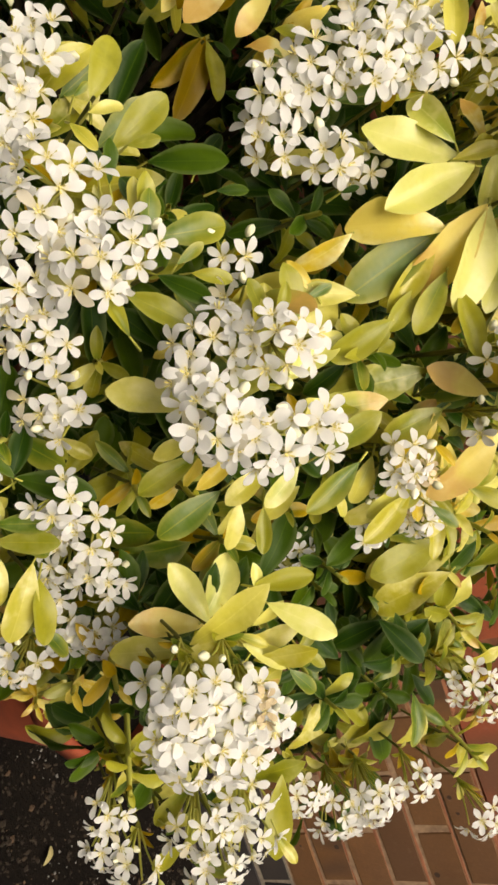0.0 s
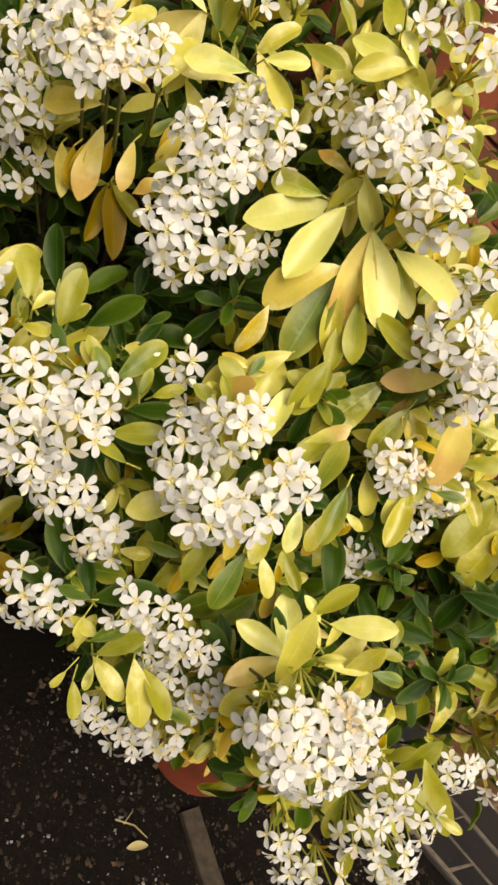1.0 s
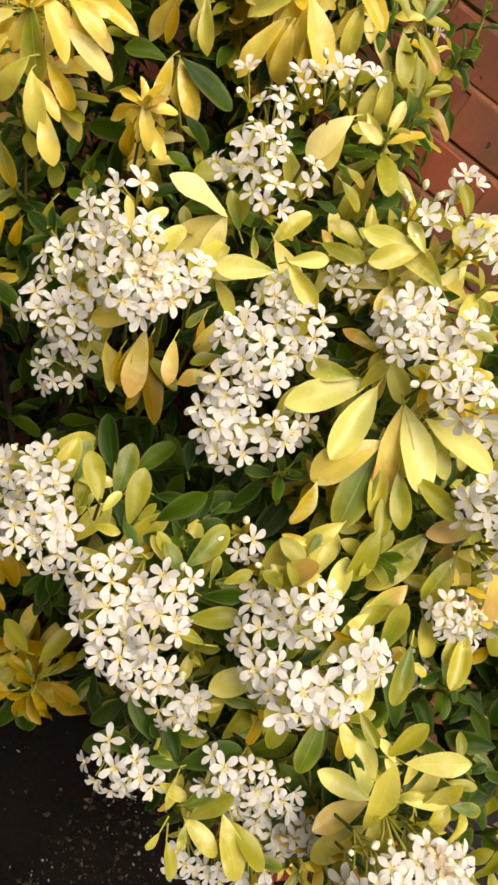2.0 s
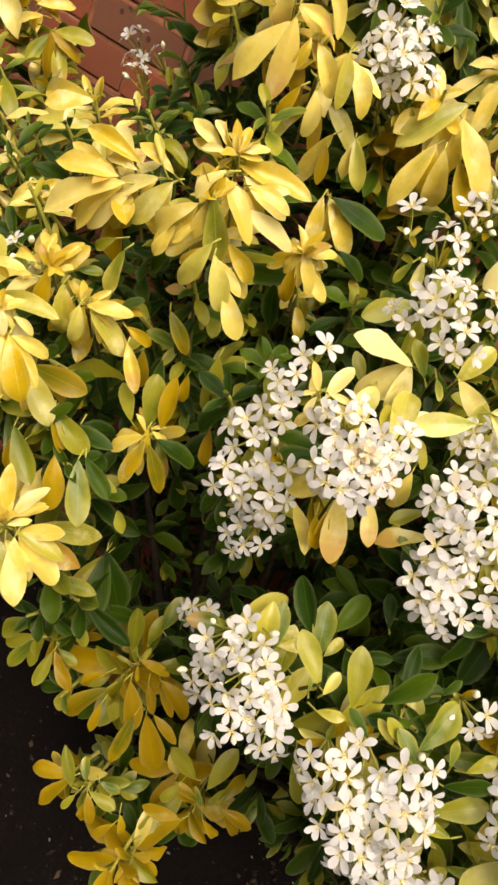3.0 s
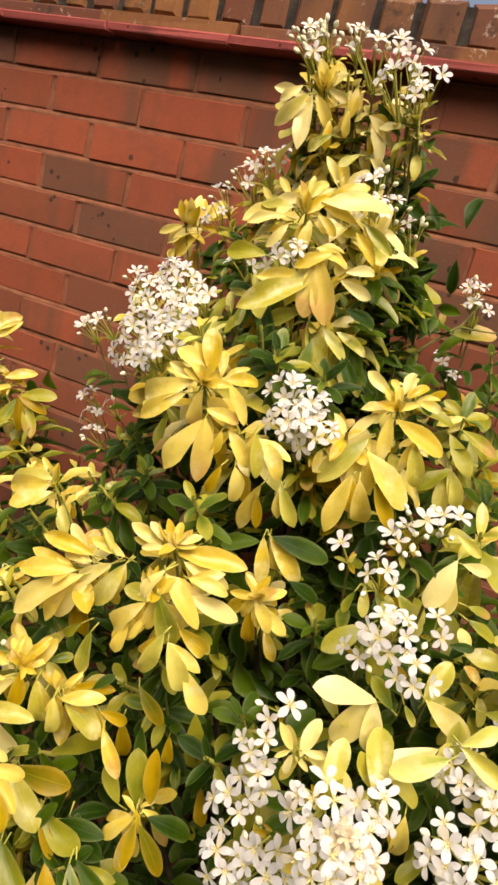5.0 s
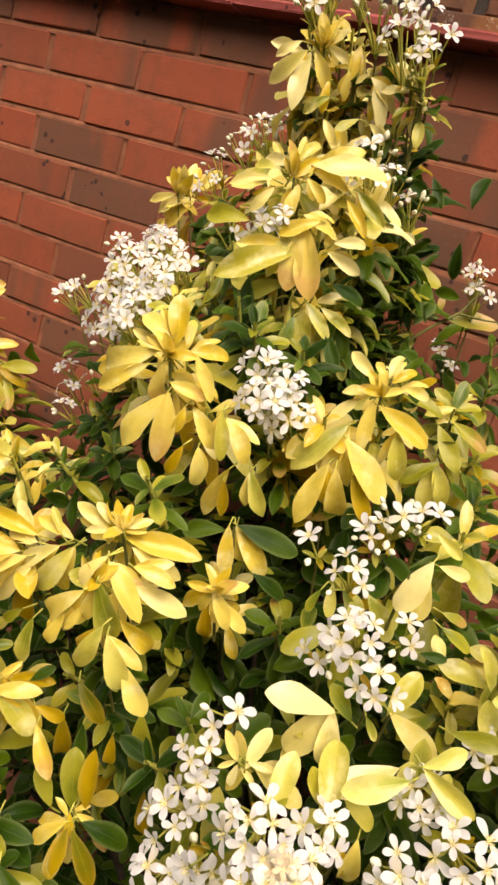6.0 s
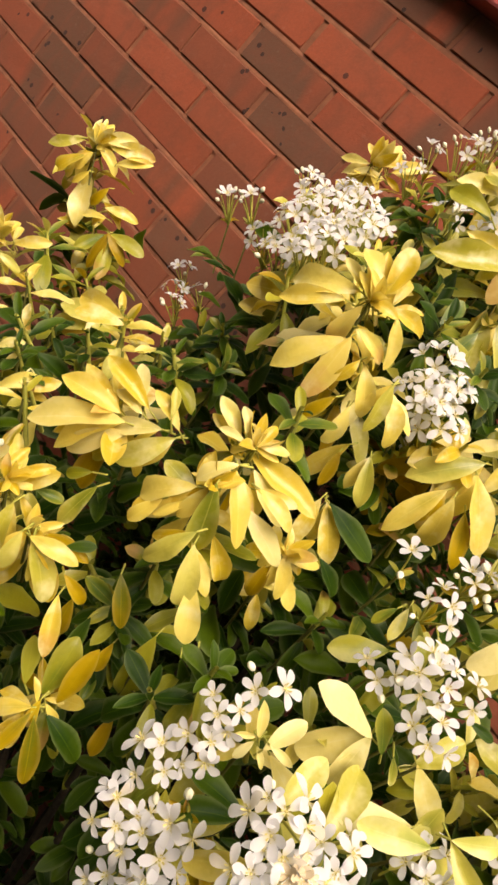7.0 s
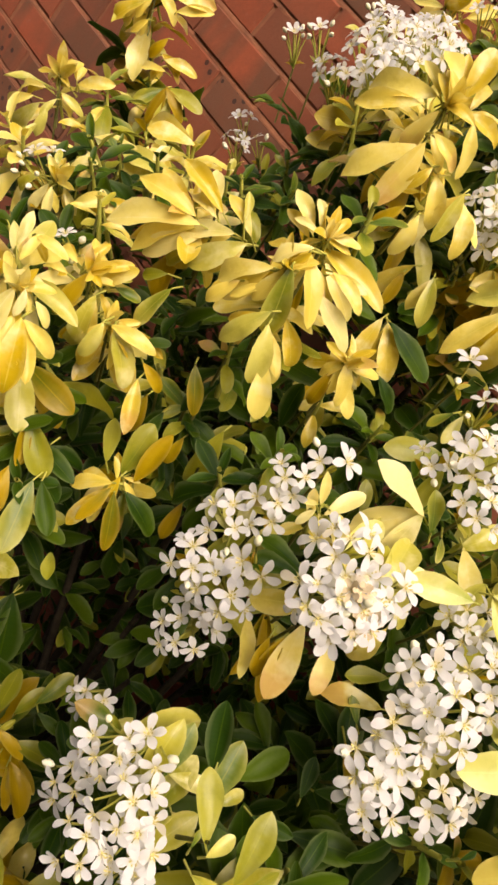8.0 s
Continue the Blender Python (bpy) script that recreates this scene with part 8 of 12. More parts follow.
spray_leaf(spray, (0.978, 0.785, 1.144), (0.58, -0.19, 0.79), 0.017, 'gold', 'narrow', 1, (0.46, -0.81, -0.22))
spray_leaf(spray, (0.979, 0.782, 1.150), (0.63, 0.44, 0.64), 0.024, 'gold', 'droop', 4, (0.64, -0.52, 0.94))
spray_leaf(spray, (0.985, 0.783, 1.153), (0.73, -0.30, -0.62), 0.019, 'cream', 'droop', 1, (0.79, -0.47, 1.19))
spray_leaf(spray, (0.980, 0.789, 1.148), (0.91, 0.02, -0.41), 0.016, 'gold', 'droop', 3, (0.64, -0.70, 1.22))
spray_leaf(spray, (0.992, 0.788, 1.151), (0.99, 0.10, 0.04), 0.019, 'cream', 'droop', 5, (0.77, -0.52, 1.12))
spray_leaf(spray, (0.979, 0.782, 1.148), (0.45, -0.48, -0.75), 0.053, 'cream', 'droop', 3, (0.39, -0.46, 1.28))
spray_leaf(spray, (0.974, 0.788, 1.143), (0.77, -0.11, -0.63), 0.040, 'gold', 'droop', 0, (0.69, -0.52, 1.23))
spray_leaf(spray, (0.991, 0.782, 1.136), (0.70, -0.45, -0.56), 0.050, 'gold', 'droop', 2, (0.47, -0.89, 0.99))
spray_leaf(spray, (0.986, 0.788, 1.131), (0.52, -0.62, -0.59), 0.034, 'gold', 'droop', 2, (0.37, -0.87, 1.06))
spray_leaf(spray, (0.997, 0.782, 1.140), (0.79, -0.37, -0.49), 0.051, 'gold', 'droop', 5, (0.69, -1.11, 1.25))
spray_leaf(spray, (0.993, 0.788, 1.135), (0.92, -0.15, -0.35), 0.041, 'gold', 'droop', 3, (0.96, -0.88, 1.02))
spray_leaf(spray, (1.013, 0.769, 1.098), (0.39, -0.63, -0.67), 0.027, 'lime', 'up', 1, (0.28, -0.93, 1.39))
spray_leaf(spray, (0.996, 0.786, 1.138), (0.95, 0.30, 0.04), 0.031, 'gold', 'droop', 2, (0.80, -0.92, 1.21))
spray_leaf(spray, (0.968, 0.784, 1.145), (-0.82, 0.12, 0.56), 0.020, 'gold', 'droop', 3, (0.83, -0.80, 0.90))
spray_leaf(spray, (0.963, 0.789, 1.141), (-0.61, 0.41, 0.68), 0.017, 'gold', 'droop', 0, (1.22, -0.60, 1.22))
spray_leaf(spray, (0.959, 0.783, 1.163), (-0.36, 0.18, 0.92), 0.025, 'cream', 'droop', 0, (0.49, -0.43, 1.20))
spray_leaf(spray, (0.961, 0.790, 1.155), (-0.21, 0.24, 0.95), 0.023, 'gold', 'droop', 0, (0.51, -1.08, 0.83))
spray_leaf(spray, (0.956, 0.796, 1.151), (-0.43, 0.01, 0.90), 0.017, 'gold', 'droop', 0, (0.56, -0.79, 1.00))
spray_leaf(spray, (0.952, 0.797, 1.171), (0.91, 0.18, 0.36), 0.026, 'gold', 'droop', 4, (0.56, -0.72, 0.84))
spray_leaf(spray, (0.947, 0.803, 1.166), (1.00, 0.00, 0.02), 0.018, 'gold', 'droop', 2, (0.43, -0.62, 0.77))
spray_leaf(spray, (0.969, 0.779, 1.149), (0.69, 0.33, 0.64), 0.025, 'cream', 'droop', 1, (0.40, -0.91, 1.14))
spray_leaf(spray, (0.964, 0.785, 1.144), (0.88, 0.28, 0.39), 0.020, 'gold', 'droop', 4, (0.51, -0.67, 0.98))
spray = leaf_spray(0.978, 0.842, 1.079)
spray_leaf(spray, (0.972, 0.846, 1.076), (0.98, 0.06, 0.18), 0.054, 'shaded_gold', 'up', 4, (0.49, -1.10, 0.74))
spray_leaf(spray, (0.973, 0.843, 1.076), (0.87, -0.32, -0.36), 0.053, 'pale', 'up', 4, (0.47, -0.73, 0.77))
spray_leaf(spray, (0.969, 0.849, 1.070), (0.64, -0.60, -0.48), 0.040, 'gold', 'droop', 3, (0.59, -0.85, 0.56))
spray_leaf(spray, (1.010, 0.842, 1.055), (0.79, -0.38, -0.48), 0.035, 'shaded_gold', 'droop', 3, (0.67, -0.83, 1.25))
spray_leaf(spray, (1.010, 0.842, 1.059), (0.93, -0.09, -0.37), 0.047, 'lime', 'up', 2, (0.33, -0.98, 0.72))
spray_leaf(spray, (0.996, 0.816, 1.040), (0.84, -0.34, -0.43), 0.051, 'lime', 'up', 3, (0.13, -0.85, 0.90))
spray_leaf(spray, (0.997, 0.818, 1.032), (0.35, -0.46, -0.82), 0.032, 'shaded_gold', 'droop', 3, (0.46, -0.82, 1.36))
spray_leaf(spray, (1.031, 0.831, 1.028), (0.62, -0.49, -0.62), 0.048, 'shaded_gold', 'up', 2, (0.44, -0.42, 1.04))
spray_leaf(spray, (1.050, 0.837, 1.036), (0.66, -0.49, -0.57), 0.056, 'lime', 'up', 0, (0.34, -0.68, 0.97))
spray_leaf(spray, (1.054, 0.840, 1.040), (0.92, -0.13, -0.37), 0.040, 'green', 'up', 3, (0.06, -1.04, 1.35))
spray_leaf(spray, (1.011, 0.834, 1.045), (0.35, 0.29, 0.89), 0.032, 'green', 'up', 3, (0.25, -0.95, 1.37))
spray = leaf_spray(0.945, 0.869, 1.152)
spray_leaf(spray, (0.943, 0.870, 1.149), (0.58, -0.19, 0.79), 0.026, 'gold', 'narrow', 2, (0.63, -0.62, 0.59))
spray_leaf(spray, (0.942, 0.870, 1.151), (0.95, -0.26, 0.20), 0.019, 'gold', 'narrow', 2, (0.74, -0.54, 0.39))
spray_leaf(spray, (0.944, 0.871, 1.149), (0.26, -0.34, 0.90), 0.021, 'gold', 'narrow', 1, (0.71, -0.00, 0.02))
spray_leaf(spray, (0.943, 0.867, 1.150), (0.50, 0.63, 0.59), 0.018, 'gold', 'narrow', 0, (0.18, -0.10, -0.02))
spray_leaf(spray, (0.942, 0.871, 1.151), (0.78, -0.57, 0.27), 0.020, 'gold', 'narrow', 2, (0.59, -0.20, 0.62))
spray_leaf(spray, (0.944, 0.870, 1.149), (0.45, -0.12, 0.89), 0.024, 'gold', 'narrow', 0, (-0.13, -0.30, 0.50))
spray_leaf(spray, (0.946, 0.868, 1.148), (-0.10, 0.21, 0.97), 0.018, 'gold', 'narrow', 1, (0.07, -0.15, 0.60))
spray_leaf(spray, (0.946, 0.871, 1.149), (-0.30, -0.56, 0.77), 0.022, 'gold', 'narrow', 2, (0.44, -0.87, 0.20))
spray_leaf(spray, (0.939, 0.865, 1.154), (-0.05, 0.48, 0.88), 0.025, 'gold', 'droop', 3, (0.63, -0.49, 1.02))
spray_leaf(spray, (0.943, 0.873, 1.153), (0.45, 0.46, 0.76), 0.031, 'gold', 'droop', 3, (0.74, -0.56, 0.81))
spray_leaf(spray, (0.946, 0.867, 1.150), (0.37, -0.40, -0.84), 0.040, 'shaded_gold', 'droop', 1, (0.84, -0.57, 0.82))
spray_leaf(spray, (0.960, 0.872, 1.143), (0.47, -0.34, -0.81), 0.044, 'pale', 'droop', 5, (0.29, -1.11, 1.21))
spray_leaf(spray, (0.956, 0.878, 1.138), (0.69, -0.12, -0.71), 0.034, 'gold', 'droop', 5, (0.38, -1.41, 1.33))
spray_leaf(spray, (0.980, 0.873, 1.136), (0.48, -0.39, -0.79), 0.035, 'pale', 'droop', 2, (0.55, -0.60, 0.61))
spray_leaf(spray, (0.976, 0.880, 1.131), (0.17, -0.59, -0.79), 0.024, 'gold', 'droop', 5, (0.31, -0.64, 0.57))
spray_leaf(spray, (0.987, 0.877, 1.139), (0.95, -0.04, -0.30), 0.047, 'pale', 'up', 2, (0.80, -0.51, 0.74))
spray_leaf(spray, (0.983, 0.884, 1.135), (0.86, -0.21, -0.47), 0.033, 'gold', 'droop', 0, (0.56, -0.20, 0.82))
spray_leaf(spray, (0.988, 0.871, 1.141), (0.89, 0.17, 0.42), 0.040, 'gold', 'droop', 4, (0.28, -0.75, 0.72))
spray_leaf(spray, (0.984, 0.878, 1.136), (0.98, 0.07, 0.19), 0.029, 'gold', 'droop', 1, (0.24, -0.40, 1.11))
spray_leaf(spray, (0.937, 0.861, 1.139), (-0.89, -0.41, -0.19), 0.027, 'gold', 'droop', 2, (0.84, -0.72, 0.98))
spray_leaf(spray, (0.932, 0.868, 1.134), (-0.73, -0.49, -0.48), 0.018, 'gold', 'droop', 5, (1.12, -0.84, 0.58))
spray_leaf(spray, (0.932, 0.868, 1.147), (-0.93, -0.34, 0.11), 0.024, 'gold', 'droop', 2, (0.31, -0.72, 0.65))
spray_leaf(spray, (0.927, 0.874, 1.143), (-0.92, -0.17, 0.35), 0.018, 'gold', 'droop', 3, (-0.01, -0.44, 0.29))
spray_leaf(spray, (0.948, 0.874, 1.148), (0.63, 0.52, 0.58), 0.018, 'gold', 'droop', 4, (0.48, -0.67, 0.77))
spray_leaf(spray, (0.942, 0.869, 1.157), (-0.61, 0.05, 0.79), 0.021, 'gold', 'droop', 1, (0.64, -0.67, 0.88))
spray_leaf(spray, (0.937, 0.875, 1.153), (-0.31, 0.33, 0.89), 0.016, 'gold', 'droop', 1, (0.58, -0.50, 0.88))
spray_leaf(spray, (1.031, 0.878, 1.131), (0.73, -0.36, -0.58), 0.042, 'gold', 'droop', 3, (0.15, -0.69, 0.77))
spray_leaf(spray, (1.021, 0.884, 1.139), (0.98, 0.21, -0.06), 0.028, 'shaded_gold', 'droop', 2, (0.18, -0.93, 0.83))
spray_leaf(spray, (1.043, 0.902, 1.165), (0.84, -0.15, -0.52), 0.040, 'shaded_gold', 'droop', 4, (0.22, -0.89, 0.81))
spray = leaf_spray(1.155, 0.940, 0.749)
spray_leaf(spray, (1.147, 0.916, 0.701), (-0.41, -0.81, -0.41), 0.064, 'shaded_gold', 'droop', 5, (0.02, -0.50, 1.45))
spray_leaf(spray, (1.153, 0.904, 0.689), (0.24, -0.60, -0.77), 0.039, 'shaded_gold', 'droop', 0, (0.01, -0.47, 1.06))
spray_leaf(spray, (1.192, 0.914, 0.700), (0.23, -0.68, -0.70), 0.063, 'shaded_gold', 'droop', 0, (0.26, -0.35, 1.62))
spray_leaf(spray, (1.201, 0.927, 0.697), (0.69, -0.24, -0.68), 0.076, 'shaded_gold', 'up', 1, (-0.15, -0.55, 1.18))
spray_leaf(spray, (1.209, 0.929, 0.703), (0.99, -0.09, -0.11), 0.043, 'shaded_gold', 'droop', 0, (-0.10, -0.44, 1.08))
spray_leaf(spray, (1.191, 0.943, 0.741), (0.99, -0.12, 0.04), 0.059, 'shaded_gold', 'droop', 2, (0.30, -0.40, 1.37))
spray_leaf(spray, (1.164, 0.929, 0.722), (0.68, -0.34, -0.65), 0.062, 'shaded_gold', 'up', 1, (0.41, -0.65, 1.40))
spray_leaf(spray, (1.137, 0.915, 0.722), (-0.59, -0.70, -0.41), 0.037, 'shaded_gold', 'droop', 5, (-0.10, -0.64, 1.43))
spray_leaf(spray, (1.145, 0.940, 0.754), (-0.40, 0.22, 0.89), 0.052, 'lime', 'up', 3, (0.24, -0.73, 1.36))
spray_leaf(spray, (1.155, 0.950, 0.767), (-0.06, 0.35, 0.94), 0.039, 'lime', 'up', 2, (-0.13, -0.78, 1.40))
spray_leaf(spray, (1.134, 0.936, 0.747), (-0.67, 0.15, 0.72), 0.032, 'lime', 'up', 4, (-0.10, -0.38, 1.42))
spray_leaf(spray, (1.175, 0.950, 0.746), (0.81, 0.48, 0.33), 0.055, 'lime', 'up', 1, (-0.15, -0.36, 1.60))
spray_leaf(spray, (1.158, 0.925, 0.719), (-0.12, -0.57, -0.81), 0.040, 'shaded_gold', 'droop', 2, (-0.04, -0.87, 1.35))
spray_leaf(spray, (1.182, 0.936, 0.732), (0.76, -0.45, -0.47), 0.037, 'shaded_gold', 'droop', 3, (0.26, -0.77, 1.15))
spray_leaf(spray, (1.193, 0.945, 0.730), (0.92, -0.28, -0.28), 0.041, 'shaded_gold', 'droop', 0, (0.21, -0.45, 1.11))
spray_leaf(spray, (1.158, 0.940, 0.749), (0.97, 0.20, 0.14), 0.041, 'shaded_gold', 'droop', 0, (0.14, -0.71, 1.42))
spray_leaf(spray, (1.155, 0.941, 0.739), (-0.55, 0.06, 0.84), 0.027, 'lime', 'narrow', 1, (0.28, -0.35, 1.03))
spray_leaf(spray, (1.160, 0.944, 0.742), (0.06, 0.38, 0.92), 0.020, 'lime', 'narrow', 2, (0.32, -0.82, 1.06))
spray_leaf(spray, (1.151, 0.937, 0.735), (-0.90, -0.37, 0.25), 0.018, 'lime', 'narrow', 1, (-0.00, -0.57, 1.21))
spray_leaf(spray, (1.160, 0.939, 0.739), (0.65, -0.55, -0.52), 0.019, 'shaded_gold', 'narrow', 1, (0.12, -0.99, 1.33))
spray = leaf_spray(1.322, 0.960, 0.588)
spray_leaf(spray, (1.308, 0.940, 0.559), (-0.85, -0.50, 0.14), 0.052, 'shaded_gold', 'droop', 4, (-0.08, -0.76, 1.01))
spray_leaf(spray, (1.333, 0.966, 0.601), (0.20, 0.54, 0.82), 0.050, 'shaded_gold', 'droop', 5, (0.21, -0.60, 1.35))
spray_leaf(spray, (1.341, 0.966, 0.592), (0.95, 0.14, 0.27), 0.049, 'shaded_gold', 'droop', 1, (-0.26, -0.51, 1.42))
spray_leaf(spray, (1.313, 0.968, 0.603), (0.00, 0.54, 0.84), 0.062, 'lime', 'up', 1, (-0.12, -0.59, 1.58))
spray_leaf(spray, (1.313, 0.959, 0.584), (-0.94, -0.19, 0.29), 0.041, 'shaded_gold', 'droop', 0, (-0.10, -0.44, 1.44))
spray_leaf(spray, (1.311, 0.941, 0.557), (-0.51, -0.67, -0.55), 0.070, 'shaded_gold', 'up', 4, (-0.26, -0.24, 1.44))
spray_leaf(spray, (1.332, 0.950, 0.575), (0.93, 0.05, -0.36), 0.038, 'shaded_gold', 'droop', 1, (-0.39, -0.73, 1.03))
spray_leaf(spray, (1.349, 0.966, 0.588), (0.94, -0.02, -0.35), 0.039, 'shaded_gold', 'droop', 1, (-0.36, -0.77, 1.30))
spray_leaf(spray, (1.294, 0.963, 0.610), (-0.86, -0.13, 0.50), 0.054, 'lime', 'up', 3, (0.08, -0.93, 1.52))
spray_leaf(spray, (1.325, 0.960, 0.590), (0.24, 0.40, 0.89), 0.034, 'lime', 'narrow', 1, (0.22, -0.62, 1.46))
spray_leaf(spray, (1.319, 0.954, 0.589), (-0.75, 0.19, 0.64), 0.026, 'lime', 'narrow', 0, (0.14, -0.39, 1.26))
spray_leaf(spray, (1.281, 0.950, 0.599), (-0.17, -0.72, -0.68), 0.034, 'lime', 'up', 2, (0.08, -0.79, 0.98))
spray_leaf(spray, (1.345, 1.004, 0.656), (0.14, -0.75, -0.65), 0.027, 'lime', 'up', 3, (0.06, -0.34, 1.52))
spray = leaf_spray(1.181, 0.859, 0.597)
spray_leaf(spray, (1.174, 0.863, 0.602), (-0.83, -0.54, 0.11), 0.051, 'shaded_gold', 'droop', 5, (0.32, -0.72, 1.47))
spray_leaf(spray, (1.177, 0.858, 0.605), (-0.34, -0.55, -0.76), 0.057, 'shaded_gold', 'droop', 0, (0.00, -0.24, 1.33))
spray_leaf(spray, (1.192, 0.867, 0.609), (-0.56, 0.30, 0.77), 0.028, 'lime', 'up', 2, (-0.13, -0.70, 1.55))
spray_leaf(spray, (1.191, 0.860, 0.585), (-0.15, -0.73, -0.67), 0.024, 'lime', 'up', 4, (0.19, -0.48, 1.53))
spray_leaf(spray, (1.201, 0.865, 0.597), (0.77, -0.46, -0.44), 0.041, 'shaded_gold', 'droop', 4, (-0.03, -0.57, 1.69))
spray_leaf(spray, (1.203, 0.866, 0.600), (0.98, 0.05, 0.20), 0.037, 'lime', 'up', 1, (0.16, -0.63, 1.09))
spray_leaf(spray, (1.206, 0.876, 0.612), (0.96, 0.28, 0.03), 0.028, 'lime', 'up', 4, (0.18, -0.72, 1.17))
spray_leaf(spray, (1.208, 0.863, 0.591), (0.10, -0.61, -0.79), 0.034, 'shaded_gold', 'droop', 4, (-0.30, -0.75, 1.39))
spray_leaf(spray, (1.184, 0.856, 0.600), (-0.66, 0.16, 0.73), 0.050, 'lime', 'narrow', 0, (-0.12, -0.75, 1.53))
spray_leaf(spray, (1.246, 0.878, 0.587), (0.81, -0.41, -0.42), 0.028, 'shaded_gold', 'droop', 5, (0.06, -0.30, 1.59))
spray_leaf(spray, (1.247, 0.870, 0.576), (-0.40, -0.70, -0.59), 0.034, 'shaded_gold', 'droop', 4, (0.11, -0.51, 1.04))
spray = leaf_spray(1.043, 0.893, 0.736)
spray_leaf(spray, (1.043, 0.893, 0.742), (-0.67, -0.57, -0.48), 0.050, 'lime', 'up', 2, (0.01, -0.56, 1.38))
spray_leaf(spray, (1.047, 0.891, 0.722), (-0.57, -0.67, -0.48), 0.039, 'lime', 'up', 2, (0.54, -0.46, 0.99))
spray_leaf(spray, (1.051, 0.890, 0.721), (-0.16, -0.61, -0.78), 0.047, 'lime', 'up', 3, (0.38, -0.86, 1.62))
spray_leaf(spray, (1.075, 0.891, 0.720), (0.22, -0.70, -0.68), 0.042, 'lime', 'up', 3, (0.53, -0.65, 1.38))
spray_leaf(spray, (1.077, 0.892, 0.723), (0.87, -0.35, -0.36), 0.051, 'shaded_gold', 'droop', 0, (-0.06, -0.82, 1.02))
spray_leaf(spray, (1.079, 0.896, 0.724), (1.00, 0.06, -0.04), 0.028, 'lime', 'up', 1, (0.10, -0.62, 1.24))
spray_leaf(spray, (1.063, 0.917, 0.754), (0.95, -0.07, -0.31), 0.043, 'lime', 'up', 1, (0.46, -0.40, 1.43))
spray_leaf(spray, (1.048, 0.899, 0.745), (-0.27, 0.48, 0.83), 0.026, 'lime', 'up', 4, (-0.06, -0.56, 1.16))
spray_leaf(spray, (1.056, 0.959, 0.832), (0.48, -0.62, -0.62), 0.081, 'green', 'up', 0, (0.14, -0.51, 0.90))
spray_leaf(spray, (1.057, 0.956, 0.835), (0.74, -0.22, -0.63), 0.080, 'green', 'up', 2, (0.20, -0.62, 0.94))
spray_leaf(spray, (1.056, 0.962, 0.824), (-0.01, -0.79, -0.61), 0.061, 'lime', 'up', 3, (0.44, -1.03, 1.10))
spray_leaf(spray, (1.159, 0.959, 0.790), (-0.03, 0.48, 0.88), 0.045, 'lime', 'up', 2, (0.13, -0.45, 1.40))
spray_leaf(spray, (1.173, 0.972, 0.802), (-0.08, 0.47, 0.88), 0.036, 'green', 'up', 3, (0.05, -0.95, 0.87))
spray_leaf(spray, (1.167, 0.961, 0.785), (0.95, 0.27, 0.16), 0.033, 'green', 'up', 0, (-0.25, -0.88, 1.03))
spray = leaf_spray(1.269, 0.851, 1.002)
spray_leaf(spray, (1.270, 0.849, 1.000), (-0.38, 0.35, 0.86), 0.039, 'lime', 'up', 1, (0.16, -0.68, 1.23))
spray_leaf(spray, (1.302, 0.863, 1.005), (-0.37, 0.38, 0.85), 0.049, 'lime', 'up', 1, (0.17, -0.78, 1.05))
spray_leaf(spray, (1.271, 0.850, 1.004), (0.76, 0.42, 0.49), 0.030, 'pale', 'up', 1, (0.07, -1.01, 1.51))
spray_leaf(spray, (1.305, 0.868, 1.010), (0.22, 0.60, 0.77), 0.022, 'pale', 'up', 2, (0.02, -1.13, 1.27))
spray_leaf(spray, (1.287, 0.870, 1.018), (-0.66, 0.08, 0.74), 0.051, 'green', 'up', 3, (-0.40, -1.14, 0.98))
spray_leaf(spray, (1.299, 0.880, 1.025), (0.18, 0.46, 0.87), 0.043, 'green', 'up', 2, (0.05, -0.99, 1.09))
spray_leaf(spray, (1.299, 0.862, 1.005), (0.99, -0.01, -0.17), 0.057, 'green', 'up', 4, (0.05, -1.04, 1.13))
spray_leaf(spray, (1.387, 0.873, 0.976), (-0.83, 0.13, 0.54), 0.047, 'pale', 'up', 3, (0.01, -0.54, 1.42))
spray_leaf(spray, (1.392, 0.876, 0.980), (-0.25, 0.48, 0.84), 0.069, 'green', 'up', 2, (0.08, -0.73, 1.09))
spray_leaf(spray, (1.393, 0.874, 0.977), (-0.77, -0.15, 0.62), 0.073, 'green', 'up', 1, (-0.34, -0.70, 0.97))
spray_leaf(spray, (1.392, 0.875, 0.980), (0.91, 0.36, 0.22), 0.056, 'green', 'up', 1, (-0.59, -0.87, 1.20))
spray_leaf(spray, (1.332, 0.895, 1.053), (-0.53, 0.28, 0.80), 0.028, 'green', 'up', 4, (0.17, -1.20, 1.02))
spray_leaf(spray, (1.348, 0.895, 1.029), (0.72, 0.28, 0.63), 0.051, 'green', 'up', 1, (-0.11, -0.97, 1.06))
spray_leaf(spray, (1.328, 0.843, 0.969), (0.95, 0.09, 0.30), 0.037, 'lime', 'up', 0, (0.05, -0.68, 1.43))
spray_leaf(spray, (1.317, 0.836, 0.960), (0.66, 0.26, 0.70), 0.055, 'lime', 'up', 3, (0.19, -0.88, 1.37))
spray_leaf(spray, (1.292, 0.854, 0.986), (0.98, 0.17, 0.10), 0.026, 'pale', 'up', 4, (-0.16, -0.82, 1.48))
spray_leaf(spray, (1.386, 0.871, 0.982), (-0.49, 0.35, 0.80), 0.043, 'lime', 'up', 1, (-0.25, -0.78, 1.27))
spray_leaf(spray, (1.324, 0.879, 1.023), (0.83, 0.22, 0.51), 0.030, 'green', 'up', 3, (0.14, -0.92, 0.91))
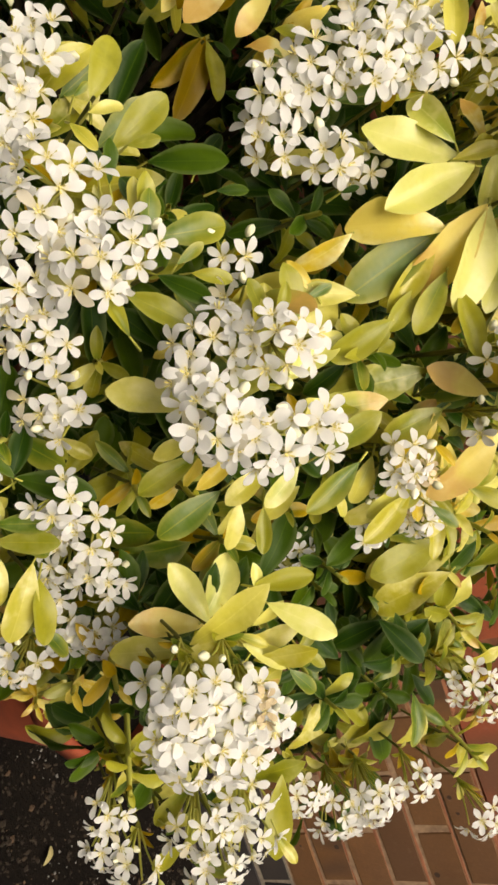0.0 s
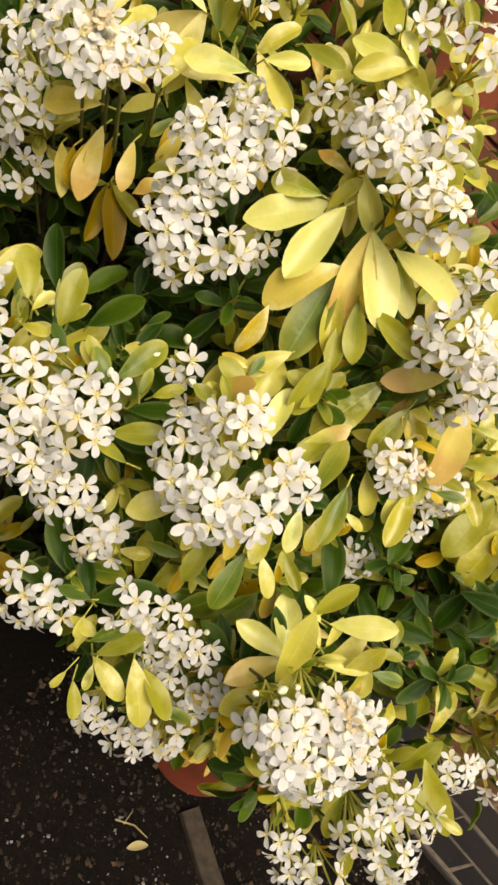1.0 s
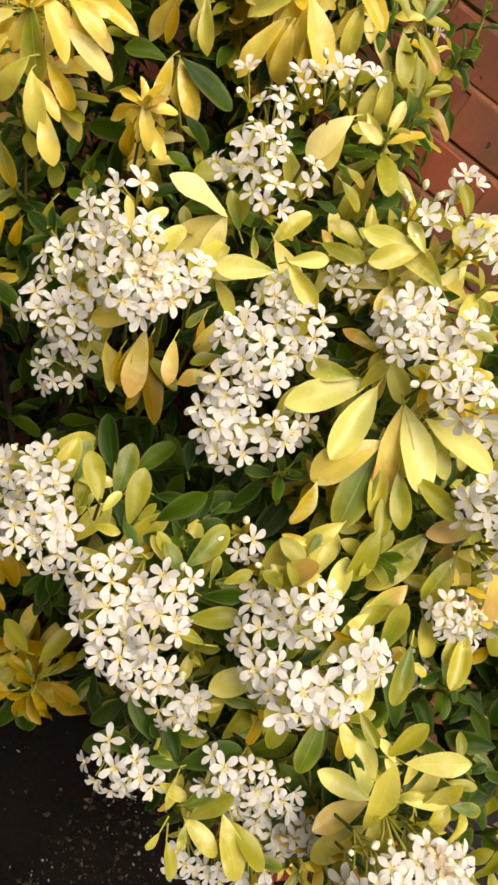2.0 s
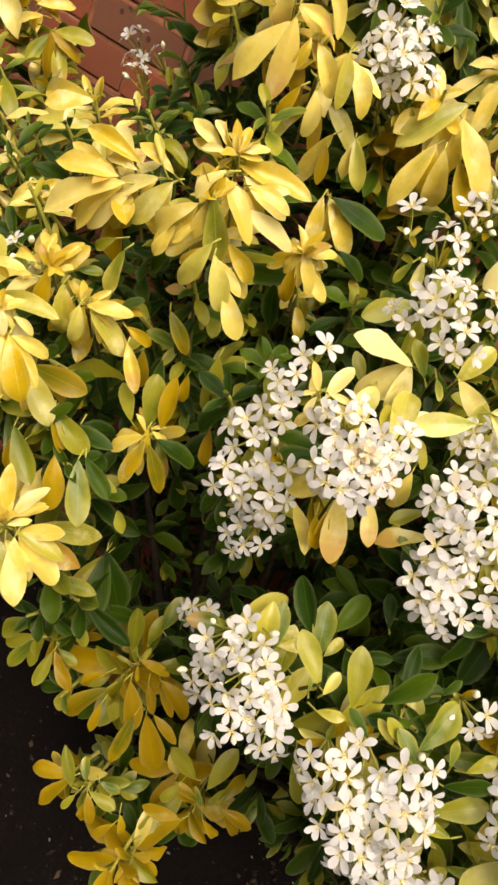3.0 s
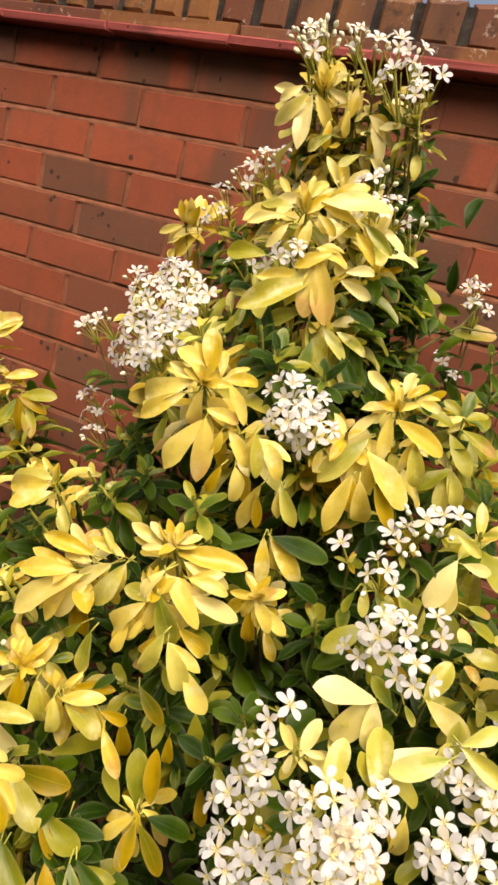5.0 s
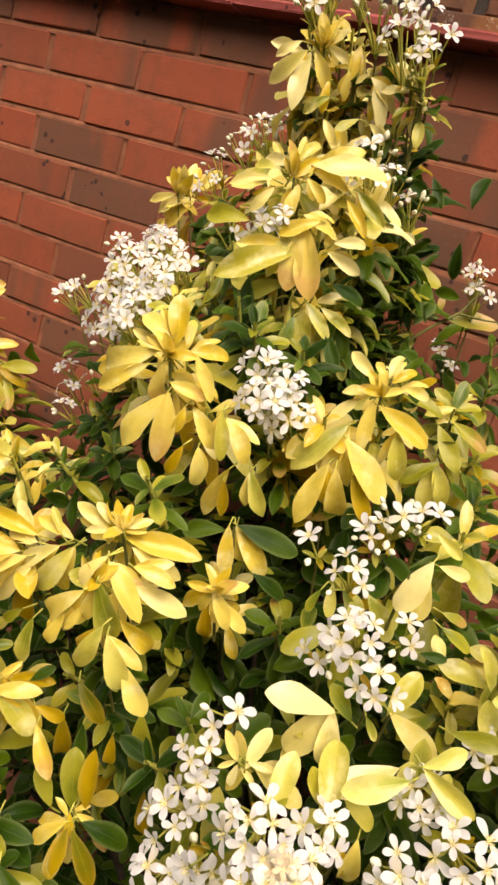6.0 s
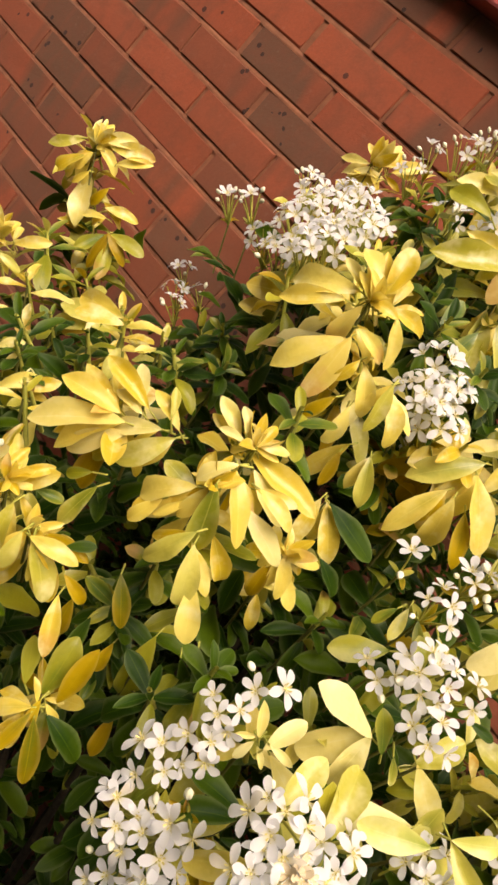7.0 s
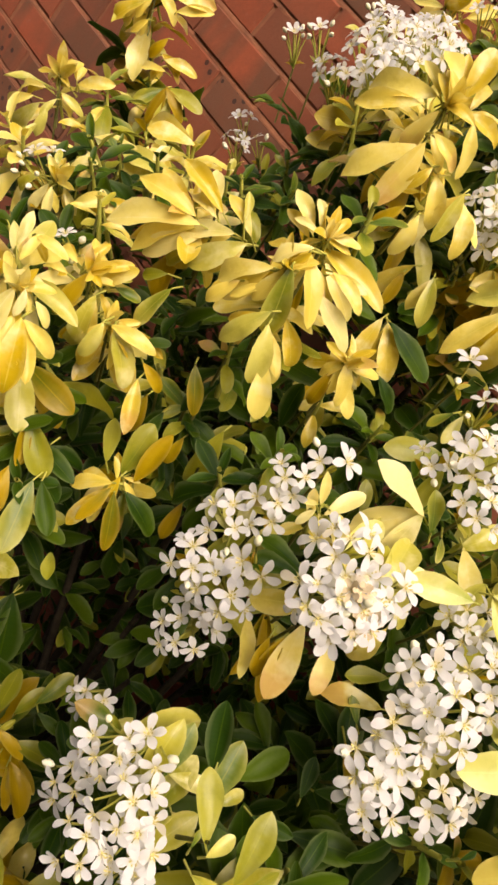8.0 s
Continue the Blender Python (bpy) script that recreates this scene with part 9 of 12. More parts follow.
spray_leaf(spray, (1.334, 0.904, 1.059), (0.64, 0.25, 0.73), 0.027, 'green', 'up', 1, (-0.50, -0.80, 0.86))
spray_leaf(spray, (1.394, 0.892, 1.013), (0.19, 0.52, 0.83), 0.025, 'green', 'up', 1, (-0.60, -1.14, 1.41))
spray_leaf(spray, (1.365, 0.870, 0.983), (0.26, -0.48, -0.84), 0.036, 'pale', 'up', 1, (-0.20, -0.97, 1.47))
spray_leaf(spray, (1.335, 0.830, 0.941), (0.67, -0.38, -0.64), 0.039, 'lime', 'up', 0, (0.07, -0.83, 0.93))
spray = leaf_spray(1.237, 0.883, 1.127)
spray_leaf(spray, (1.239, 0.889, 1.132), (0.46, -0.42, -0.78), 0.055, 'blush', 'up', 0, (-0.17, -0.72, 1.00))
spray_leaf(spray, (1.259, 0.900, 1.137), (0.56, -0.44, -0.70), 0.037, 'blush', 'up', 0, (-0.22, -1.00, 1.29))
spray_leaf(spray, (1.232, 0.886, 1.144), (-0.56, -0.74, -0.37), 0.041, 'gold', 'up', 2, (0.35, -0.90, 0.74))
spray_leaf(spray, (1.234, 0.878, 1.110), (0.50, -0.36, -0.79), 0.032, 'shaded_gold', 'droop', 4, (-0.31, -1.20, 1.02))
spray_leaf(spray, (1.239, 0.882, 1.117), (0.40, -0.55, -0.73), 0.028, 'shaded_gold', 'droop', 5, (0.22, -1.05, 0.68))
spray_leaf(spray, (1.298, 0.917, 1.147), (-0.62, -0.67, -0.40), 0.030, 'lime', 'up', 1, (-0.37, -0.67, 0.80))
spray_leaf(spray, (1.311, 0.908, 1.135), (-0.77, -0.61, -0.20), 0.043, 'gold', 'droop', 5, (-0.25, -0.94, 1.18))
spray_leaf(spray, (1.309, 0.894, 1.121), (-0.85, 0.03, 0.52), 0.018, 'lime', 'up', 1, (-0.20, -0.77, 1.13))
spray = leaf_spray(1.213, 0.916, 1.140)
spray_leaf(spray, (1.208, 0.921, 1.143), (-0.29, -0.61, -0.74), 0.051, 'pale', 'up', 1, (0.22, -0.69, 0.54))
spray_leaf(spray, (1.226, 0.919, 1.137), (0.51, 0.18, 0.84), 0.032, 'pale', 'up', 1, (0.37, -0.72, 0.81))
spray_leaf(spray, (1.238, 0.908, 1.121), (0.56, -0.51, -0.66), 0.027, 'shaded_gold', 'droop', 5, (0.43, -0.97, 0.67))
spray_leaf(spray, (1.212, 0.895, 1.095), (0.82, -0.49, -0.30), 0.044, 'gold', 'droop', 0, (0.89, -0.87, 1.13))
spray_leaf(spray, (1.241, 0.929, 1.164), (0.15, 0.30, 0.94), 0.029, 'pale', 'up', 0, (0.70, -0.60, 0.80))
spray = leaf_spray(1.218, 0.973, 1.059)
spray_leaf(spray, (1.213, 0.977, 1.057), (0.59, -0.62, -0.52), 0.057, 'shaded_gold', 'droop', 3, (0.71, -0.62, 0.76))
spray_leaf(spray, (1.212, 0.980, 1.059), (0.83, -0.48, -0.27), 0.074, 'shaded_gold', 'droop', 0, (0.71, -0.65, 0.52))
spray_leaf(spray, (1.218, 0.975, 1.061), (0.99, -0.04, -0.10), 0.045, 'lime', 'up', 3, (0.72, -0.66, 1.09))
spray_leaf(spray, (1.213, 0.976, 1.057), (-0.71, -0.55, -0.45), 0.018, 'lime', 'up', 4, (0.73, -0.88, 0.99))
spray_leaf(spray, (1.220, 0.977, 1.065), (0.83, 0.23, 0.52), 0.017, 'green', 'up', 1, (0.51, -0.70, 0.90))
spray = leaf_spray(1.265, 0.922, 1.142)
spray_leaf(spray, (1.272, 0.929, 1.161), (0.18, -0.49, -0.85), 0.039, 'gold', 'droop', 2, (0.31, -1.00, 0.50))
spray_leaf(spray, (1.256, 0.936, 1.158), (-0.07, -0.60, -0.80), 0.023, 'lime', 'up', 0, (0.24, -0.90, 0.62))
spray_leaf(spray, (1.288, 0.916, 1.127), (-0.03, -0.66, -0.75), 0.023, 'gold', 'droop', 2, (0.32, -0.88, 0.86))
spray_leaf(spray, (1.317, 0.905, 1.100), (0.94, -0.27, -0.23), 0.034, 'shaded_gold', 'droop', 1, (0.51, -0.98, 0.82))
spray_leaf(spray, (1.261, 0.927, 1.154), (0.56, -0.42, -0.72), 0.024, 'shaded_gold', 'droop', 0, (0.45, -0.79, 0.85))
spray = leaf_spray(1.402, 0.924, 1.206)
spray_leaf(spray, (1.397, 0.930, 1.205), (-0.55, -0.55, -0.63), 0.067, 'spring', 'up', 0, (-0.07, -1.11, 0.63))
spray_leaf(spray, (1.403, 0.921, 1.210), (0.16, -0.68, -0.72), 0.065, 'spring', 'up', 3, (0.03, -0.81, 0.55))
spray_leaf(spray, (1.433, 0.907, 1.186), (-0.42, -0.60, -0.68), 0.061, 'gold', 'up', 2, (-0.09, -0.79, 1.05))
spray_leaf(spray, (1.430, 0.910, 1.185), (0.30, -0.51, -0.81), 0.075, 'lime', 'up', 0, (0.24, -1.35, 0.60))
spray_leaf(spray, (1.426, 0.924, 1.210), (0.53, -0.52, -0.67), 0.070, 'blush', 'up', 2, (0.44, -1.23, 0.58))
spray_leaf(spray, (1.427, 0.927, 1.211), (0.81, -0.44, -0.39), 0.068, 'spring', 'up', 1, (0.54, -1.01, 0.55))
spray_leaf(spray, (1.452, 0.927, 1.211), (0.86, -0.21, -0.47), 0.041, 'spring', 'up', 0, (0.38, -1.15, 0.65))
spray_leaf(spray, (1.445, 0.930, 1.212), (0.96, -0.23, 0.15), 0.061, 'spring', 'up', 3, (0.19, -0.75, 0.85))
spray_leaf(spray, (1.421, 0.941, 1.226), (0.97, -0.22, 0.07), 0.044, 'pale', 'narrow', 1, (-0.11, -1.40, 0.91))
spray_leaf(spray, (1.386, 0.920, 1.204), (-0.88, -0.37, -0.32), 0.039, 'spring', 'up', 2, (0.30, -1.33, 0.50))
spray_leaf(spray, (1.393, 0.942, 1.228), (0.84, -0.31, -0.45), 0.041, 'spring', 'up', 2, (-0.09, -1.19, 0.62))
spray_leaf(spray, (1.394, 0.921, 1.200), (0.09, 0.33, 0.94), 0.030, 'pale', 'up', 3, (0.00, -1.25, 0.78))
spray_leaf(spray, (1.459, 0.900, 1.162), (0.54, -0.63, -0.56), 0.036, 'lime', 'up', 3, (-0.18, -1.38, 0.90))
spray_leaf(spray, (1.467, 0.910, 1.181), (0.97, -0.24, 0.02), 0.044, 'lime', 'up', 3, (0.24, -1.12, 0.80))
spray_leaf(spray, (1.439, 0.906, 1.177), (0.58, -0.52, -0.63), 0.049, 'pale', 'droop', 3, (-0.11, -0.78, 0.66))
spray_leaf(spray, (1.456, 0.906, 1.178), (0.66, -0.54, -0.52), 0.044, 'lime', 'up', 0, (-0.12, -0.81, 0.49))
spray_leaf(spray, (1.452, 0.878, 1.130), (-0.29, -0.73, -0.62), 0.038, 'pale', 'up', 4, (0.32, -0.95, 0.85))
spray_leaf(spray, (1.417, 0.883, 1.138), (0.38, -0.52, -0.77), 0.041, 'gold', 'droop', 1, (0.56, -0.69, 0.77))
spray = leaf_spray(1.302, 0.947, 1.240)
spray_leaf(spray, (1.290, 0.935, 1.233), (0.73, 0.35, 0.58), 0.032, 'spring', 'up', 1, (0.52, -1.14, 0.70))
spray_leaf(spray, (1.291, 0.938, 1.231), (0.95, -0.19, -0.23), 0.041, 'pale', 'up', 3, (0.34, -1.00, 0.28))
spray_leaf(spray, (1.359, 0.988, 1.290), (-0.92, -0.28, -0.26), 0.048, 'spring', 'up', 0, (0.04, -1.00, 0.46))
spray_leaf(spray, (1.358, 0.988, 1.291), (-0.47, -0.72, -0.51), 0.044, 'pale', 'up', 1, (0.22, -1.07, 0.56))
spray_leaf(spray, (1.362, 0.984, 1.291), (-0.88, -0.08, 0.46), 0.027, 'spring', 'up', 1, (0.19, -0.85, 0.36))
spray_leaf(spray, (1.298, 0.954, 1.254), (0.96, -0.02, 0.28), 0.035, 'lime', 'up', 0, (0.59, -1.23, 0.82))
spray_leaf(spray, (1.287, 0.932, 1.221), (-0.74, -0.58, -0.34), 0.046, 'spring', 'up', 1, (0.70, -0.70, 0.84))
spray_leaf(spray, (1.390, 0.980, 1.279), (-0.97, 0.06, 0.24), 0.045, 'pale', 'up', 2, (-0.05, -0.80, 0.59))
spray_leaf(spray, (1.385, 0.981, 1.278), (0.23, 0.44, 0.87), 0.023, 'spring', 'up', 4, (0.11, -1.35, 0.18))
spray_leaf(spray, (1.400, 0.979, 1.274), (0.74, 0.42, 0.53), 0.035, 'pale', 'up', 2, (0.09, -1.11, 0.37))
spray_leaf(spray, (1.406, 0.977, 1.270), (0.98, -0.05, 0.20), 0.041, 'lime', 'up', 1, (0.32, -0.81, 0.85))
spray_leaf(spray, (1.467, 0.950, 1.235), (0.41, 0.32, 0.85), 0.030, 'lime', 'up', 4, (0.13, -1.28, 0.43))
spray_leaf(spray, (1.418, 0.962, 1.258), (-0.97, -0.16, 0.21), 0.022, 'lime', 'up', 0, (0.37, -1.27, 0.60))
spray = leaf_spray(1.498, 0.819, 1.051)
spray_leaf(spray, (1.484, 0.809, 1.040), (-0.54, -0.59, -0.60), 0.049, 'pale', 'up', 4, (0.12, -0.68, 1.38))
spray_leaf(spray, (1.500, 0.806, 1.041), (0.10, -0.59, -0.80), 0.029, 'pale', 'up', 0, (-0.26, -0.57, 0.87))
spray_leaf(spray, (1.510, 0.811, 1.032), (0.23, -0.55, -0.80), 0.040, 'lime', 'up', 3, (-0.17, -1.17, 1.00))
spray_leaf(spray, (1.533, 0.815, 1.036), (0.29, -0.69, -0.66), 0.044, 'lime', 'up', 4, (-0.01, -1.21, 1.13))
spray_leaf(spray, (1.541, 0.814, 1.046), (0.88, -0.35, -0.31), 0.029, 'pale', 'up', 4, (-0.27, -0.59, 1.33))
spray_leaf(spray, (1.550, 0.827, 1.052), (0.92, -0.37, -0.16), 0.027, 'lime', 'up', 3, (-0.01, -1.07, 0.84))
spray_leaf(spray, (1.529, 0.824, 1.065), (0.32, -0.72, -0.62), 0.032, 'pale', 'up', 1, (-0.29, -0.73, 0.89))
spray_leaf(spray, (1.535, 0.842, 1.075), (0.52, -0.66, -0.55), 0.031, 'spring', 'up', 4, (0.15, -1.23, 1.10))
spray_leaf(spray, (1.516, 0.818, 1.054), (0.35, -0.69, -0.64), 0.032, 'gold', 'droop', 3, (-0.22, -0.87, 1.27))
spray_leaf(spray, (1.486, 0.844, 1.083), (-0.36, 0.46, 0.82), 0.044, 'spring', 'up', 3, (-0.18, -0.82, 0.93))
spray_leaf(spray, (1.508, 0.842, 1.089), (0.06, 0.53, 0.84), 0.037, 'lime', 'up', 2, (-0.26, -0.87, 0.70))
spray_leaf(spray, (1.533, 0.847, 1.087), (-0.27, 0.25, 0.93), 0.043, 'lime', 'up', 0, (0.05, -0.82, 0.73))
spray_leaf(spray, (1.544, 0.854, 1.106), (0.38, -0.67, -0.64), 0.043, 'lime', 'up', 3, (-0.01, -0.76, 1.15))
spray_leaf(spray, (1.448, 0.812, 1.045), (0.23, -0.67, -0.70), 0.018, 'gold', 'droop', 1, (0.17, -0.56, 0.92))
spray_leaf(spray, (1.477, 0.837, 1.070), (0.59, -0.64, -0.48), 0.025, 'lime', 'narrow', 1, (0.05, -1.18, 1.26))
spray_leaf(spray, (1.484, 0.837, 1.071), (0.40, 0.46, 0.79), 0.013, 'lime', 'narrow', 0, (0.24, -1.07, 0.84))
spray_leaf(spray, (1.445, 0.853, 1.114), (-0.84, -0.52, -0.15), 0.024, 'gold', 'droop', 0, (0.06, -1.32, 0.70))
spray_leaf(spray, (1.441, 0.847, 1.107), (0.20, 0.44, 0.87), 0.019, 'lime', 'up', 4, (0.09, -1.14, 1.03))
spray_leaf(spray, (1.473, 0.881, 1.144), (0.25, -0.70, -0.67), 0.044, 'lime', 'up', 2, (0.10, -0.72, 1.15))
spray = leaf_spray(1.510, 0.922, 1.144)
spray_leaf(spray, (1.508, 0.925, 1.147), (-0.07, -0.60, -0.80), 0.067, 'pale', 'up', 4, (0.23, -1.25, 0.72))
spray_leaf(spray, (1.536, 0.947, 1.174), (-0.58, -0.67, -0.47), 0.051, 'blush', 'up', 0, (0.10, -0.95, 0.66))
spray_leaf(spray, (1.534, 0.921, 1.148), (0.10, -0.67, -0.74), 0.044, 'pale', 'up', 2, (-0.20, -1.24, 0.96))
spray_leaf(spray, (1.548, 0.902, 1.100), (0.73, -0.49, -0.47), 0.034, 'pale', 'up', 2, (-0.18, -1.24, 1.06))
spray_leaf(spray, (1.573, 0.908, 1.119), (0.28, -0.49, -0.82), 0.038, 'spring', 'up', 3, (0.02, -1.23, 0.72))
spray_leaf(spray, (1.559, 0.939, 1.174), (0.50, -0.51, -0.70), 0.064, 'blush', 'up', 2, (0.25, -0.81, 0.46))
spray_leaf(spray, (1.575, 0.938, 1.169), (0.86, -0.07, 0.50), 0.021, 'spring', 'up', 0, (0.06, -0.95, 0.98))
spray_leaf(spray, (1.579, 0.907, 1.114), (0.35, -0.74, -0.58), 0.046, 'pale', 'up', 3, (0.05, -1.25, 0.95))
spray_leaf(spray, (1.559, 0.875, 1.079), (1.00, 0.06, 0.04), 0.019, 'pale', 'up', 4, (-0.13, -1.03, 1.14))
spray_leaf(spray, (1.587, 0.929, 1.145), (0.68, 0.22, 0.70), 0.033, 'lime', 'up', 0, (0.02, -1.07, 0.60))
spray_leaf(spray, (1.592, 0.917, 1.122), (0.80, 0.05, 0.60), 0.022, 'lime', 'up', 4, (-0.39, -1.14, 0.68))
spray_leaf(spray, (1.585, 0.946, 1.165), (-0.99, -0.16, 0.00), 0.035, 'pale', 'droop', 5, (-0.23, -0.78, 0.98))
spray_leaf(spray, (1.533, 0.954, 1.182), (0.94, -0.17, 0.30), 0.019, 'pale', 'droop', 0, (0.07, -0.94, 0.51))
spray = leaf_spray(1.686, 1.132, 1.072)
spray_leaf(spray, (1.687, 1.137, 1.075), (-0.05, -0.52, -0.85), 0.093, 'pale', 'up', 2, (-0.38, -1.21, 0.85))
spray_leaf(spray, (1.703, 1.123, 1.068), (0.08, -0.52, -0.85), 0.084, 'pale', 'up', 1, (-0.60, -1.26, 0.67))
spray_leaf(spray, (1.672, 1.132, 1.068), (0.05, -0.77, -0.64), 0.082, 'lime', 'up', 4, (-0.31, -1.26, 0.91))
spray_leaf(spray, (1.697, 1.133, 1.068), (0.86, -0.30, -0.41), 0.048, 'lime', 'up', 2, (-0.40, -0.87, 0.44))
spray_leaf(spray, (1.667, 1.116, 1.051), (-0.69, -0.43, -0.58), 0.049, 'lime', 'up', 1, (-0.56, -0.86, 1.02))
spray_leaf(spray, (1.741, 1.112, 1.036), (0.16, -0.63, -0.76), 0.058, 'green', 'up', 2, (-0.64, -0.95, 0.77))
spray_leaf(spray, (1.725, 1.084, 1.003), (0.08, -0.50, -0.86), 0.057, 'green', 'up', 4, (-0.43, -0.76, 0.74))
spray_leaf(spray, (1.738, 1.100, 1.016), (-0.20, -0.58, -0.79), 0.024, 'green', 'up', 2, (-0.30, -0.89, 0.85))
spray_leaf(spray, (1.717, 1.056, 0.959), (-0.96, 0.13, 0.24), 0.029, 'green', 'up', 1, (-0.09, -1.05, 1.05))
spray_leaf(spray, (1.721, 1.079, 0.978), (-0.46, 0.38, 0.80), 0.012, 'green', 'up', 0, (-0.21, -1.01, 0.68))
spray = leaf_spray(1.309, 0.806, 1.048)
spray_leaf(spray, (1.310, 0.807, 1.044), (-0.77, 0.25, 0.58), 0.041, 'lime', 'up', 1, (0.30, -0.99, 1.24))
spray_leaf(spray, (1.315, 0.805, 1.042), (0.07, 0.39, 0.92), 0.020, 'pale', 'up', 2, (0.09, -0.66, 1.04))
spray_leaf(spray, (1.336, 0.810, 1.045), (-0.39, 0.33, 0.86), 0.044, 'lime', 'up', 1, (0.31, -1.11, 1.36))
spray_leaf(spray, (1.349, 0.817, 1.060), (0.36, 0.26, 0.90), 0.045, 'green', 'up', 3, (0.37, -0.71, 1.01))
spray_leaf(spray, (1.318, 0.798, 1.033), (0.86, 0.04, 0.52), 0.021, 'pale', 'up', 4, (0.56, -1.06, 1.32))
spray_leaf(spray, (1.340, 0.808, 1.056), (0.13, 0.40, 0.91), 0.019, 'lime', 'up', 0, (0.65, -0.91, 1.12))
spray_leaf(spray, (1.356, 0.801, 1.042), (-0.91, 0.08, 0.41), 0.024, 'green', 'up', 0, (0.35, -0.54, 1.13))
spray_leaf(spray, (1.373, 0.810, 1.043), (-0.89, 0.07, 0.45), 0.021, 'pale', 'up', 3, (0.64, -0.92, 0.80))
spray_leaf(spray, (1.382, 0.810, 1.048), (-0.84, -0.10, 0.53), 0.029, 'lime', 'up', 0, (0.56, -0.56, 0.83))
spray_leaf(spray, (1.388, 0.815, 1.050), (0.17, 0.46, 0.87), 0.043, 'lime', 'up', 2, (0.54, -0.94, 1.25))
spray_leaf(spray, (1.376, 0.831, 1.087), (0.29, 0.47, 0.83), 0.018, 'green', 'up', 3, (0.41, -0.64, 1.21))
spray_leaf(spray, (1.306, 0.800, 1.040), (-0.37, 0.37, 0.85), 0.011, 'lime', 'up', 1, (0.64, -0.51, 0.93))
spray_leaf(spray, (1.395, 0.875, 1.141), (0.06, 0.28, 0.96), 0.011, 'green', 'up', 3, (0.20, -1.19, 0.75))
spray = leaf_spray(1.408, 0.806, 1.053)
spray_leaf(spray, (1.411, 0.804, 1.050), (0.69, 0.15, 0.71), 0.033, 'green', 'up', 0, (0.44, -0.98, 0.83))
spray_leaf(spray, (1.414, 0.795, 1.032), (0.68, 0.27, 0.69), 0.040, 'lime', 'up', 1, (0.43, -0.84, 1.32))
spray_leaf(spray, (1.416, 0.811, 1.066), (0.43, 0.38, 0.82), 0.023, 'lime', 'up', 1, (0.21, -1.03, 1.29))
spray_leaf(spray, (1.393, 0.803, 1.049), (-0.83, 0.06, 0.55), 0.030, 'lime', 'up', 1, (0.29, -0.61, 1.14))
spray_leaf(spray, (1.408, 0.812, 1.059), (-0.35, 0.44, 0.83), 0.019, 'lime', 'up', 0, (0.17, -0.95, 1.22))
spray_leaf(spray, (1.436, 0.796, 1.025), (-0.98, -0.19, -0.08), 0.025, 'lime', 'up', 3, (0.33, -1.07, 1.32))
spray_leaf(spray, (1.458, 0.845, 1.102), (-0.94, -0.20, 0.28), 0.034, 'lime', 'up', 4, (0.44, -0.95, 1.21))
spray_leaf(spray, (1.447, 0.845, 1.111), (-0.14, 0.54, 0.83), 0.017, 'lime', 'up', 0, (0.17, -1.09, 0.75))
spray = leaf_spray(1.486, 0.785, 0.921)
spray_leaf(spray, (1.486, 0.788, 0.915), (-0.79, 0.21, 0.58), 0.033, 'green', 'up', 2, (-0.13, -0.85, 1.28))
spray_leaf(spray, (1.486, 0.786, 0.918), (0.50, 0.41, 0.76), 0.052, 'green', 'up', 1, (-0.05, -0.53, 1.57))
spray_leaf(spray, (1.487, 0.783, 0.923), (-0.88, -0.42, -0.21), 0.026, 'green', 'up', 0, (0.14, -1.03, 1.54))
spray_leaf(spray, (1.492, 0.780, 0.910), (0.41, -0.71, -0.57), 0.020, 'pale', 'droop', 4, (-0.20, -0.56, 1.59))
spray_leaf(spray, (1.509, 0.772, 0.906), (0.32, 0.48, 0.82), 0.036, 'lime', 'up', 3, (-0.03, -0.79, 1.57))
spray_leaf(spray, (1.484, 0.777, 0.898), (0.91, -0.02, 0.41), 0.026, 'pale', 'up', 1, (-0.04, -0.92, 1.23))
spray_leaf(spray, (1.519, 0.773, 0.899), (0.34, 0.43, 0.84), 0.040, 'lime', 'up', 0, (0.04, -0.51, 1.54))
spray = leaf_spray(1.624, 0.849, 0.986)
spray_leaf(spray, (1.615, 0.840, 0.981), (-0.96, -0.27, -0.08), 0.048, 'spring', 'up', 3, (-0.18, -0.98, 1.14))
spray_leaf(spray, (1.615, 0.844, 0.971), (-0.63, 0.31, 0.71), 0.050, 'spring', 'up', 2, (-0.06, -0.53, 1.14))
spray_leaf(spray, (1.611, 0.860, 1.009), (-0.95, -0.05, 0.30), 0.024, 'spring', 'up', 3, (-0.43, -0.57, 1.17))
spray_leaf(spray, (1.616, 0.861, 1.014), (0.67, 0.23, 0.70), 0.050, 'spring', 'up', 0, (-0.03, -0.70, 0.73))
spray_leaf(spray, (1.637, 0.853, 0.991), (0.68, 0.40, 0.61), 0.037, 'spring', 'up', 3, (-0.09, -0.85, 0.97))
spray_leaf(spray, (1.618, 0.848, 0.972), (-0.43, -0.74, -0.51), 0.052, 'blush', 'up', 3, (-0.48, -0.48, 1.22))
spray_leaf(spray, (1.627, 0.834, 0.962), (-0.38, -0.75, -0.54), 0.050, 'pale', 'up', 4, (-0.32, -0.85, 0.85))
spray_leaf(spray, (1.624, 0.851, 1.000), (-0.88, 0.15, 0.46), 0.024, 'gold', 'droop', 3, (-0.24, -0.57, 1.09))
spray_leaf(spray, (1.627, 0.856, 1.001), (-0.28, 0.28, 0.92), 0.026, 'pale', 'droop', 3, (0.06, -1.15, 1.07))
spray_leaf(spray, (1.622, 0.858, 0.989), (-0.95, -0.31, 0.10), 0.024, 'pale', 'droop', 2, (-0.41, -1.09, 1.03))
